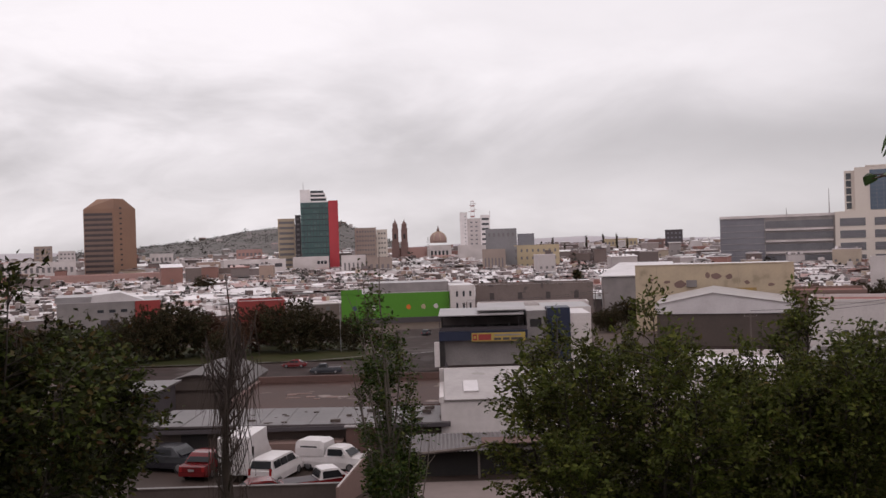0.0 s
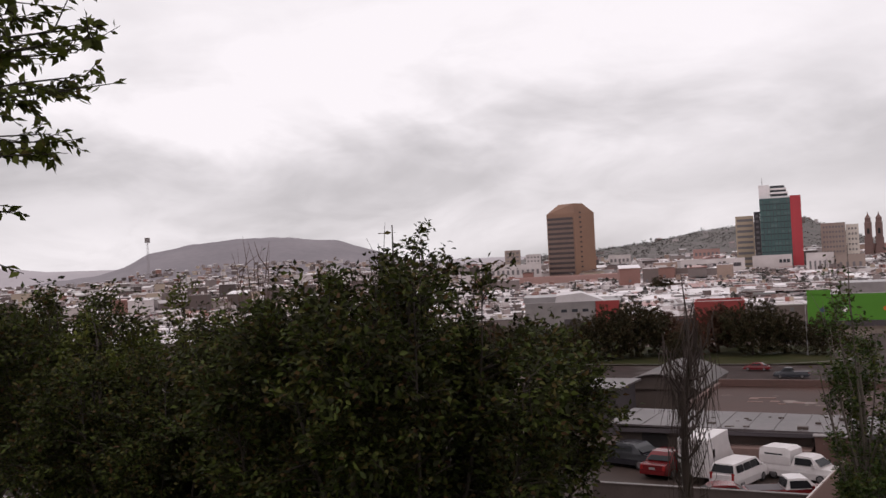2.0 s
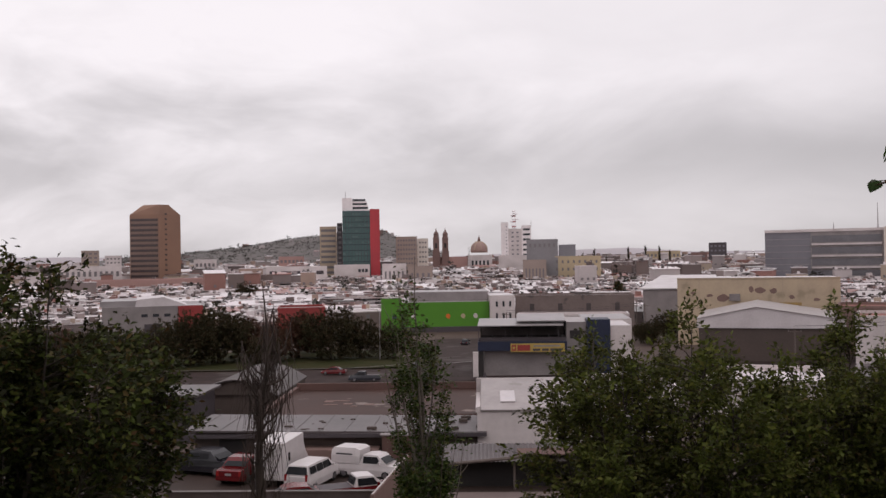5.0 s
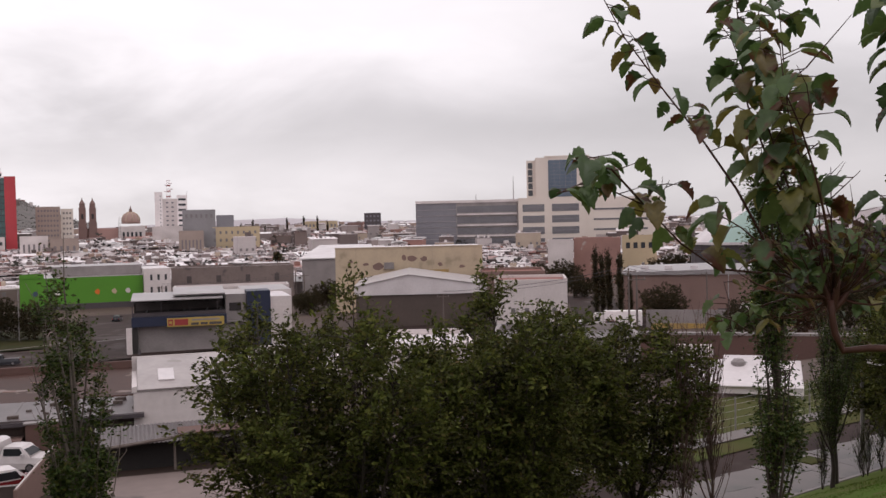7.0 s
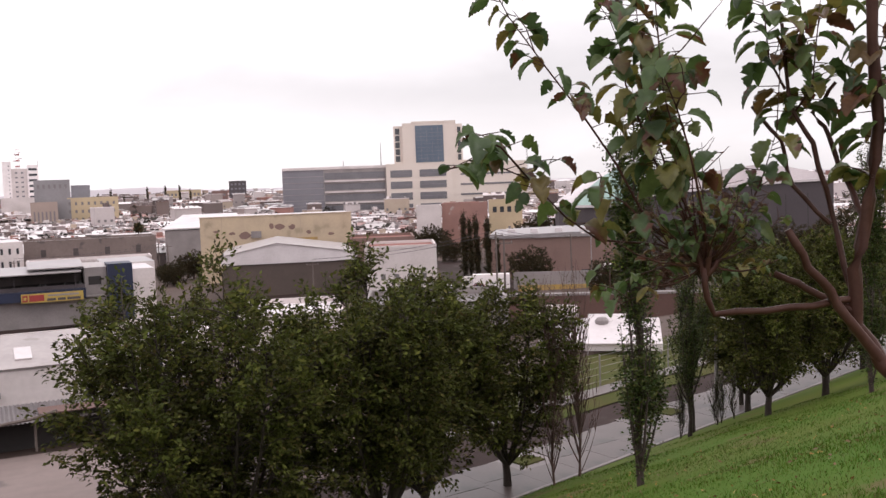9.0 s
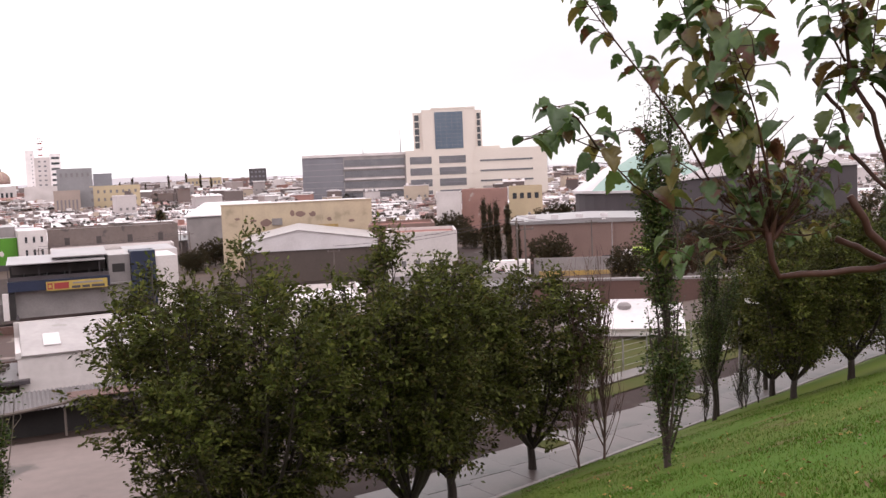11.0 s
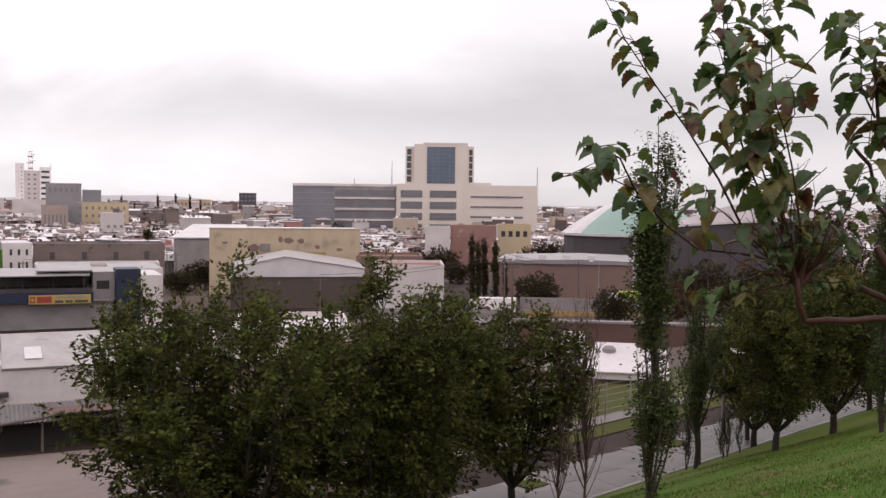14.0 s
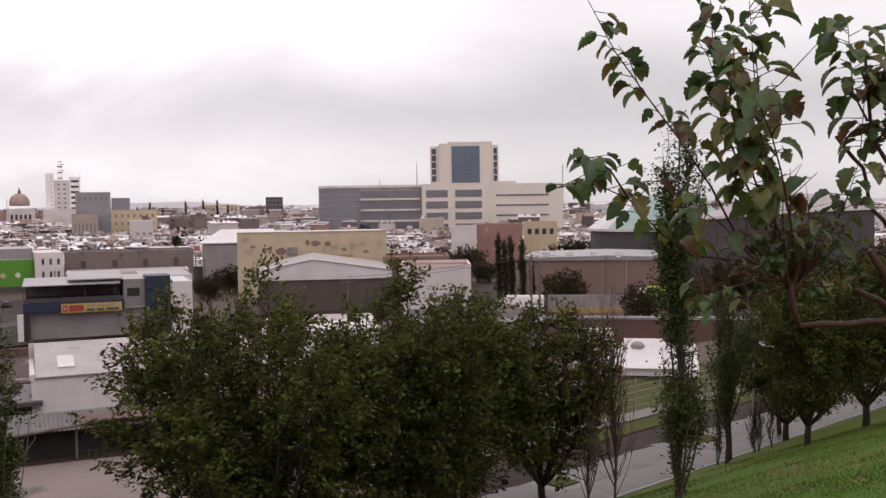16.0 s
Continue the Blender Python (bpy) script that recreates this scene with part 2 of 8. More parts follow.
M["twig_grey"] = mat("grey_brown_twigs", (0.052, 0.036, 0.031), (0.036, 0.025, 0.021), 0.85, 2, 14)
LEAF_SPREAD = ((0.028, 0.027, 0.012), (0.039, 0.041, 0.014), (0.050, 0.055, 0.017), (0.063, 0.070, 0.020), (0.086, 0.094, 0.024), (0.080, 0.057, 0.026))
M["leaf"] = mat("tree_leaves", (1.6, 1.6, 1.45), (0.5, 0.48, 0.46), 0.55, 0.55, 3, jitter="island", spread=LEAF_SPREAD, trans=0.28, spec=0.06)
# paler yellow-green: skylight on the outer leaves, put into their colour
M["leaf_skylit"] = mat("skylit_tree_leaves", ONE, (0.7, 0.7, 0.68), 0.5, 0.8, 5, jitter="island", spread=((0.048, 0.056, 0.017), (0.074, 0.088, 0.021), (0.108, 0.126, 0.027), (0.14, 0.138, 0.033)), trans=0.3, spec=0.08)
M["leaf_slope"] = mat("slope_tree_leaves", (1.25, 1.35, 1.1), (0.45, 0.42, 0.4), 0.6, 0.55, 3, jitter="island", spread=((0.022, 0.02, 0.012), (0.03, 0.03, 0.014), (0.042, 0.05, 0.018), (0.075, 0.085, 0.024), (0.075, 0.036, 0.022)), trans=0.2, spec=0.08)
M["leaf_poplar"] = mat("poplar_leaves", ONE, (0.7, 0.7, 0.7), 0.5, 0.8, 8, jitter="island", spread=((0.026, 0.042, 0.012), (0.042, 0.064, 0.015), (0.064, 0.088, 0.02), (0.10, 0.09, 0.028)), trans=0.12, spec=0.12)
M["leaf_near"] = mat("mulberry_leaves", ONE, (0.6, 0.62, 0.6), 0.42, 14, 70, 0.25, jitter="island", spread=((0.055, 0.085, 0.036), (0.075, 0.12, 0.040), (0.095, 0.15, 0.045), (0.11, 0.155, 0.045), (0.14, 0.15, 0.045), (0.20, 0.165, 0.04), (0.12, 0.042, 0.024)), trans=0.42,
                     stain=((0.10, 0.036, 0.02), 11, 0.58))
M["leaf_park"] = mat("park_leaves", ONE, (0.7, 0.7, 0.7), 0.65, 0.1, 3, jitter="island", spread=((0.026, 0.030, 0.015), (0.040, 0.042, 0.02), (0.066, 0.056, 0.027), (0.085, 0.05, 0.03)), spec=0.08)
M["leaf_rust"] = mat("rust_leaves", ONE, (0.7, 0.7, 0.7), 0.65, 0.1, 3, jitter="island", spread=((0.065, 0.034, 0.02), (0.095, 0.043, 0.026), (0.055, 0.05, 0.025), (0.14, 0.045, 0.025)), spec=0.2)
M["fallen"] = mat("fallen_leaves", ONE, None, 0.7, 4, 20, jitter="island", spread=((0.30, 0.20, 0.04), (0.22, 0.12, 0.04), (0.10, 0.055, 0.03), (0.34, 0.28, 0.08)))
HOUSE_SPREAD = ((0.46, 0.44, 0.43), (0.10, 0.082, 0.077), (0.30, 0.265, 0.25), (0.60, 0.585, 0.575), (0.17, 0.138, 0.126), (0.35, 0.27, 0.22), (0.12, 0.095, 0.088), (0.44, 0.38, 0.30), (0.22, 0.19, 0.18), (0.52, 0.50, 0.49), (0.27, 0.15, 0.125), (0.14, 0.115, 0.108), (0.32, 0.30, 0.295))
# the whites are pale roofing plus sky reflections of wet roofs, painted in
ROOF_SPREAD = ((0.76, 0.755, 0.755), (0.15, 0.128, 0.12), (0.58, 0.56, 0.55), (0.74, 0.73, 0.73), (0.28, 0.255, 0.245), (0.72, 0.71, 0.71), (0.19, 0.14, 0.125), (0.42, 0.395, 0.385), (0.75, 0.75, 0.75), (0.21, 0.145, 0.13), (0.62, 0.60, 0.60), (0.30, 0.13, 0.105))
M["house_wall"] = mat("house_plaster", ONE, (0.78, 0.76, 0.74), 0.8, 0.25, 2, 0.05, jitter="object", spread=HOUSE_SPREAD)
M["house_roof"] = mat("house_roofing", ONE, (0.78, 0.77, 0.77), 0.5, 0.3, 2, jitter="object", spread=ROOF_SPREAD)
M["far_wall"] = mat("far_walls", ONE, (0.85, 0.84, 0.83), 0.8, 0.1, 1, jitter="island", spread=HOUSE_SPREAD)
M["far_roof"] = mat("far_roofs", ONE, (0.85, 0.84, 0.84), 0.32, 0.1, 1, jitter="island", spread=ROOF_SPREAD)
M["far_window"] = mat("far_windows", (0.13, 0.125, 0.13), (0.17, 0.16, 0.16), 0.3, 0.3, 2)
# greyed and lightened: haze painted into the foliage colour
M["leaf_far"] = mat("distant_foliage", ONE, (0.75, 0.75, 0.75), 0.8, 0.02, 0.3, jitter="island", spread=((0.06, 0.062, 0.054), (0.08, 0.08, 0.07), (0.105, 0.096, 0.085)), spec=0.1)
M["glass_teal"] = mat("pale_teal_glass", (0.12, 0.19, 0.185), (0.09, 0.15, 0.145), 0.25, 0.3, 2)
M["slate_grey"] = mat("slate_grey_plaster", (0.235, 0.237, 0.242), (0.185, 0.187, 0.192), 0.7, 0.1, 1)
M["tan_grey"] = mat("tan_grey_plaster", (0.33, 0.275, 0.235), (0.27, 0.225, 0.195), 0.75, 0.1, 1.2)
M["brick_faded"] = mat("faded_brick", (0.30, 0.175, 0.145), (0.235, 0.14, 0.12), 0.8, 0.2, 2.5, 0.1, stain=((0.36, 0.30, 0.27), 0.3, 0.6))
M["dome_stone"] = mat("pale_rose_stone", (0.35, 0.25, 0.215), (0.28, 0.20, 0.175), 0.85, 0.15, 2)
M["glass_band"] = mat("office_window_band", (0.115, 0.118, 0.128), (0.16, 0.162, 0.172), 0.2, 0.15, 0.9)
M["pale_sheet"] = mat("pale_wet_sheet", (0.34, 0.315, 0.305), (0.24, 0.22, 0.21), 0.4, 0.5, 3, 0.05, stain=((0.22, 0.19, 0.175), 0.6, 0.6))
# hill haze is painted: pale base colours plus emission, more with distance
M["hill"] = mat("hillside_painted_haze", (0.058, 0.057, 0.053), (0.10, 0.091, 0.087), 0.95, 0.02, 0.16, glow=0.45)
M["hill_mesa"] = mat("mesa_painted_haze", (0.105, 0.098, 0.108), (0.14, 0.13, 0.14), 0.95, 0.004, 0.05, glow=0.55)
M["hill_far"] = mat("far_hillside_painted_haze", (0.20, 0.19, 0.20), (0.235, 0.222, 0.235), 0.95, 0.004, 0.05, glow=0.7)
M["tyre"] = mat("tyre_rubber", (0.02, 0.02, 0.02), (0.03, 0.03, 0.03), 0.8)
M["rim"] = mat("alloy_rim", (0.35, 0.35, 0.36), None, 0.35, metal=0.8)
M["car_white"] = mat("white_car_paint", (0.60, 0.59, 0.58), (0.52, 0.51, 0.50), 0.3, 1, 6)
M["car_red"] = mat("red_car_paint", (0.135, 0.010, 0.012), (0.10, 0.009, 0.011), 0.2, 1, 6)
M["car_grey"] = mat("slate_car_paint", (0.035, 0.038, 0.045), (0.028, 0.03, 0.036), 0.25, 1, 6)
M["car_dark"] = mat("dark_car_paint", (0.025, 0.025, 0.03), (0.02, 0.02, 0.025), 0.2, 1, 6)
M["lamp_red"] = mat("tail_lens", (0.30, 0.02, 0.02), None, 0.25)
M["lamp_clear"] = mat("head_lens", (0.65, 0.65, 0.66), None, 0.15)
M["orange"] = mat("orange_sign", (0.62, 0.16, 0.02), None, 0.5, 1, 5)
M["sign_yellow"] = mat("yellow_sign", (0.42, 0.32, 0.07), (0.32, 0.24, 0.06), 0.5, 1, 5)
M["kerb_yellow"] = mat("yellow_kerb_paint", (0.42, 0.28, 0.07), (0.24, 0.18, 0.09), 0.7, 1, 6)
M["lime"] = mat("lime_panel", (0.35, 0.52, 0.05), None, 0.5, 1, 5)
M["wood_pole"] = mat("weathered_pole", (0.10, 0.08, 0.07), (0.15, 0.13, 0.115), 0.85, 2, 16, 0.2, stretch=(1, 1, 0.1))


# ---- mesh building ----
class Geo:
    """Gathers vertices and faces, with a material number for each face."""

    def __init__(self):
        self.v, self.f, self.k = [], [], []

    def face(self, pts, k=0):
        i = len(self.v)
        self.v += [tuple(p) for p in pts]
        self.f.append(tuple(range(i, i + len(pts))))
        self.k.append(k)

    def box(self, x0, x1, y0, y1, z0, z1, k=0, top=None, m=None):
        i = len(self.v)
        c = [(x0, y0, z0), (x1, y0, z0), (x1, y1, z0), (x0, y1, z0), (x0, y0, z1), (x1, y0, z1), (x1, y1, z1), (x0, y1, z1)]
        self.v += [tuple(m @ Vector(p)) for p in c] if m else c
        self.f += [(i, i + 3, i + 2, i + 1), (i, i + 1, i + 5, i + 4), (i + 1, i + 2, i + 6, i + 5), (i + 2, i + 3, i + 7, i + 6), (i + 3, i, i + 4, i + 7), (i + 4, i + 5, i + 6, i + 7)]
        self.k += [k] * 5 + [k if top is None else top]
        return self

    def tilted(self, x0, x1, y0, y1, z0, z1, t, k, m):
        """A sheet of thickness t that climbs from z0 at the front to z1 at the back."""
        i = len(self.v)
        c = [(x0, y0, z0), (x1, y0, z0), (x1, y1, z1), (x0, y1, z1)]
        self.v += [tuple(m @ Vector(p)) for p in c] + [tuple(m @ Vector((a, b, q + t))) for a, b, q in c]
        self.f += [(i, i + 3, i + 2, i + 1), (i, i + 1, i + 5, i + 4), (i + 1, i + 2, i + 6, i + 5), (i + 2, i + 3, i + 7, i + 6), (i + 3, i, i + 4, i + 7), (i + 4, i + 5, i + 6, i + 7)]
        self.k += [k] * 6
        return self

    def prism(self, poly, y0, y1, k=0):
        """A polygon in x and z, drawn out from y0 to y1."""
        i, n = len(self.v), len(poly)
        self.v += [(x, y0, z) for x, z in poly] + [(x, y1, z) for x, z in poly]
        self.f += [tuple(range(i, i + n)), tuple(range(i + 2 * n - 1, i + n - 1, -1))]
        self.f += [(i + a, i + n + a, i + n + (a + 1) % n, i + (a + 1) % n) for a in range(n)]
        self.k += [k] * (n + 2)
        return self

    def lathe(self, rings, sides=16, cx=0.0, cy=0.0, k=0):
        """Rings of (radius, z) round an upright axis."""
        i = len(self.v)
        for r, z in rings:
            self.v += [(cx + r * math.cos(a * math.tau / sides), cy + r * math.sin(a * math.tau / sides), z) for a in range(sides)]
        for j in range(len(rings) - 1):
            for a in range(sides):
                b = (a + 1) % sides
                self.f.append((i + j * sides + a, i + j * sides + b, i + (j + 1) * sides + b, i + (j + 1) * sides + a))
                self.k.append(k)
        self.f += [tuple(range(i + sides - 1, i - 1, -1)), tuple(range(i + (len(rings) - 1) * sides, i + len(rings) * sides))]
        self.k += [k, k]
        return self

    def tube(self, pts, radii, sides=6, k=0):
        pts = [Vector(p) for p in pts]
        i = len(self.v)
        for j, p in enumerate(pts):
            d = (pts[min(j + 1, len(pts) - 1)] - pts[max(j - 1, 0)]).normalized()
            a = d.orthogonal().normalized() if abs(d.z) > 0.99 else d.cross(Vector((0, 0, 1))).normalized()
            b = d.cross(a)
            r = radii[j]
            self.v += [tuple(p + (a * math.cos(q * math.tau / sides) + b * math.sin(q * math.tau / sides)) * r) for q in range(sides)]
        for j in range(len(pts) - 1):
            for q in range(sides):
                w = (q + 1) % sides
                self.f.append((i + j * sides + q, i + j * sides + w, i + (j + 1) * sides + w, i + (j + 1) * sides + q))
                self.k.append(k)
        self.f.append(tuple(range(i + (len(pts) - 1) * sides, i + len(pts) * sides)))
        self.k.append(k)
        return self

    def mesh(self, name, *mats, smooth=False):
        me = bpy.data.meshes.new(name)
        me.from_pydata(self.v, [], self.f)
        for m in mats:
            me.materials.append(m)
        if len(mats) > 1:
            me.polygons.foreach_set("material_index", self.k)
        if smooth:
            me.polygons.foreach_set("use_smooth", [True] * len(self.f))
        me.update()
        return me


def part(name, geo, mats, parent, label="", smooth=False, kind=""):
    """Links a gathered mesh as one object under a thing or a part."""
    me = geo if isinstance(geo, bpy.types.Mesh) else geo.mesh(name, *(mats if isinstance(mats, (tuple, list)) else (mats,)), smooth=smooth)
    ob = new(name, me)
    ob.parent = parent
    return tagged(ob, label, kind=kind)


def thing(name, m, label, category, group="", kind=""):
    """An empty root at the pose m."""
    ob = new(name)
    ob.matrix_world = m
    ob.empty_display_size = 0.3
    return tagged(ob, label, category, group, kind)


def single(name, geo, mats, label, category, m=None, group="", kind="", smooth=False):
    ob = new(name, geo.mesh(name, *(mats if isinstance(mats, (tuple, list)) else (mats,)), smooth=smooth))
    if m:
        ob.matrix_world = m
    return tagged(ob, label, category, group, kind)


def spot(az, d):
    """The place d metres off in the direction az, in degrees to the left of straight ahead."""
    return -math.sin(radians(az)) * d, math.cos(radians(az)) * d


def high(el, d):
    """The height that is seen el degrees over the horizon at d metres."""
    return EYE + d * math.tan(radians(el))


# ---- the lie of the land ----
def curb(x):
    return 24.3 + (0.32 * x if x > 0 else min(0.0034 * x * x, 15.0)) - max(0.0, x - 120) * 0.32


def land(x, y):
    v = y - curb(x)
    if v <= 0:
        k = 0.40 if x > 0 else 0.40 * 24.0 / max(24.0, curb(x))
        return 10.62 + min(-v * k, 9.75 + 0.02 * max(-v - 24, 0))
    yy = v + 23.7
    side = min(1.0, max(0.0, (x - 15) / 25))
    if side and 44 < yy < 150:
        low = 10.0 - 5.2 * (yy - 44) / 28 if yy < 72 else 4.8 - 3.2 * (yy - 72) / 78
        usual = 10.0 if yy < 58 else 10.0 - 8.4 * (yy - 58) / 92
        return usual + (low - usual) * side
    for y0, z0, y1, z1 in ((0, 10.5, 33.2, 10.5), (33.2, 10.5, 36, 10.0), (36, 10.0, 58, 10.0), (58, 10.0, 150, 1.6), (150, 1.6, 260, 0.0), (260, 0.0, 700, 10.5)):
        if yy <= y1:
            return z0 + (z1 - z0) * (yy - y0) / (y1 - y0)
    return 10.5 + (min(yy, 3600) - 700) * 0.0073


def stand(az, d):
    x, y = spot(az, d)
    return pose(x, y, land(x, y), 0, 0, az)


def stand_flat(az, d):
    x, y = spot(az, d)
    return pose(x, y, 0, 0, 0, az)


def axis(*spans):
    out = []
    for a, b, step in spans:
        n = max(1, round((b - a) / step))
        out += [a + (b - a) * i / n for i in range(n)]
    return out + [spans[-1][1]]


def make_ground():
    xs = axis((-4600, -1000, 450), (-1000, -150, 60), (-150, 150, 3), (150, 1000, 60), (1000, 4600, 450))
    vs = axis((-400, -60, 34), (-60, -30, 3), (-30, 0, 1)) + [0.02, 4.2, 4.22] + axis((9.5, 34.3, 3.1), (34.3, 126.3, 4), (126.3, 236.3, 10), (236.3, 900, 40), (900, 4300, 300))
    g = Geo()
    nx = len(xs)
    for v in vs:
        for x in xs:
            y = curb(x) + v
            z = land(x, y)
            if v < -1:
                z += 0.10 * noise.noise((x * 0.25, y * 0.25, 0)) + 0.03 * noise.noise((x, y, 3))
            if 0.01 < v < 0.03 or 4.21 < v < 4.23:
                z = 10.5
            g.v.append((x, y, z))
    for j in range(len(vs) - 1):
        for i in range(nx - 1):
            g.f.append((j * nx + i, j * nx + i + 1, (j + 1) * nx + i + 1, (j + 1) * nx + i))
            v = (vs[j] + vs[j + 1]) / 2
            x = (xs[i] + xs[i + 1]) / 2
            k = 0 if v < 0 else 2 if 9 < v < 36 and x < 12 else 1
            g.k.append(k)
    return single("ground", g, (M["lawn"], M["earth"], M["lot"]), "green lawn hillside running down to bare city earth", "ground", kind="structure", smooth=True)


make_ground()


def strip(name, v0, v1, lift, mat_, label, x0=-130, x1=110, step=2.0, thick=0.12):
    """A paved band along the curb."""
    g = Geo()
    n = int((x1 - x0) / step)
    for i in range(n + 1):
        x = x0 + i * step
        for v, dz in ((v0, -thick), (v0, 0), (v1, 0), (v1, -thick)):
            y = curb(x) + v
            g.v.append((x, y, 10.5 + lift + dz))
    for i in range(n):
        a = i * 4
        for j in range(3):
            g.f.append((a + j, a + 4 + j, a + 5 + j, a + 1 + j))
            g.k.append(0)
    return single(name, g, mat_, label, "pavement", kind="structure")


strip("road_by_park", 4.2, 8.3, 0.012, M["asphalt"], "wet grey asphalt street below the park")
strip("kerb_park", -0.02, 0.16, 0.17, M["concrete"], "pale concrete kerb along the lawn", thick=0.3)
strip("sidewalk_far", 8.3, 9.6, 0.13, M["sidewalk"], "narrow concrete footway across the street", x0=12, thick=0.2)
walkway = strip("sidewalk_base", 0.16, 4.2, 0.06, M["concrete"], "concrete bed of the wet footway", thick=0.1)

# ---- distance ----
def ridge(name, mat_, d, depth, az0, az1, prof, label, rough):
    g = Geo()
    na, nd = 90, 14
    for j in range(nd + 1):
        s = j / nd
        for i in range(na + 1):
            az = az0 + (az1 - az0) * i / na
            x, y = spot(az, d + depth * s)
            top = max(0.0, (d + depth * 0.7) * math.tan(radians(prof(az))) + EYE - 12)
            rise = math.sin(min(1.0, s / 0.7) * math.pi / 2) ** 1.3 if s < 0.7 else 1 - (s - 0.7)
            z = 12 + top * rise + rough * noise.noise((x * 0.01, y * 0.01, 0)) * rise
            g.v.append((x, y, z if 0 < i < na else 0))
    for j in range(nd):
        for i in range(na):
            a = j * (na + 1) + i
            g.f.append((a + 1, a, a + na + 1, a + na + 2))
            g.k.append(0)
    return single(name, g, mat_, label, "hill", kind="structure", smooth=True)


def lerp_table(table):
    return lambda a: next((v0 + (v1 - v0) * (a - a0) / (a1 - a0) for (a0, v0), (a1, v1) in zip(table, table[1:]) if a0 <= a <= a1), 0.0)


mid_profile = lerp_table(((2.0, 0.2), (3.5, 0.75), (4.9, 1.25), (5.9, 1.75), (7.5, 1.85), (9.9, 1.6), (12.2, 1.3), (14.4, 0.95), (18, 0.6), (22, 0.3), (24, 0.0)))
left_profile = lerp_table(((24, 0.0), (28.5, 0.35), (30.7, 1.15), (33.3, 1.95), (36.3, 2.3), (39.3, 2.35), (42, 2.1), (44.3, 1.65), (45.6, 1.0), (47, 0.55), (50, 0.2), (54, 0.0)))
ridge("hill_middle", M["hill"], 1500, 900, 2.0, 24.0, mid_profile, "low hill with painted-on mist, covered with houses and trees", 5)
ridge("hill_left", M["hill_mesa"], 2600, 1200, 24.0, 54.0, left_profile, "broad mesa hill with painted-on mist under low cloud", 8)
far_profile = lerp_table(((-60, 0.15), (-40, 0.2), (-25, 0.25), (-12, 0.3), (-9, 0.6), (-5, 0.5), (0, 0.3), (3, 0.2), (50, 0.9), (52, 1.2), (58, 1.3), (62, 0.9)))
ridge("hill_far", M["hill_far"], 3300, 900, -60, 62, far_profile, "faint far ridge in painted-on mist", 3)


# ---- trees ----
def leaf_mesh(name, centres, dirs, size, material, seed, droop=0.3):
    """Folded pointed leaves, two faces each, at the centres, along the directions."""
    rng = np.random.default_rng(seed)
    c, d = np.asarray(centres, float), np.asarray(dirs, float)
    n = len(c)
    d = d + rng.normal(0, 0.55, (n, 3))
    d[:, 2] -= droop
    d /= np.linalg.norm(d, axis=1)[:, None]
    side = np.cross(d, rng.normal(0, 1, (n, 3)) + np.array([0, 0, 1.2]))
    side /= np.linalg.norm(side, axis=1)[:, None] + 1e-9
    nor = np.cross(side, d)
    s = (size * rng.uniform(0.65, 1.3, n))[:, None]
    v = np.stack([c, c + d * s * 0.45 + side * s * 0.25 + nor * s * 0.10, c + d * s, c + d * s * 0.45 - side * s * 0.25 + nor * s * 0.10], 1).reshape(-1, 3)
    i = (np.arange(n) * 4)[:, None]
    tri = np.concatenate([i + [0, 1, 2], i + [0, 2, 3]], 1).reshape(-1, 3)
    me = bpy.data.meshes.new(name)
    me.vertices.add(len(v))
    me.vertices.foreach_set("co", v.ravel())
    me.loops.add(tri.size)
    me.loops.foreach_set("vertex_index", tri.ravel().astype(np.int32))
    me.polygons.add(len(tri))
    me.polygons.foreach_set("loop_start", np.arange(0, tri.size, 3, dtype=np.int32))
    me.materials.append(material)
    me.update()
    me.validate()
    return me


def curve_pts(p0, p1, bend, n=5):
    p0, p1, bend = Vector(p0), Vector(p1), Vector(bend)
    return [p0.lerp(p1, i / n) + bend * (4 * (i / n) * (1 - i / n)) for i in range(n + 1)]


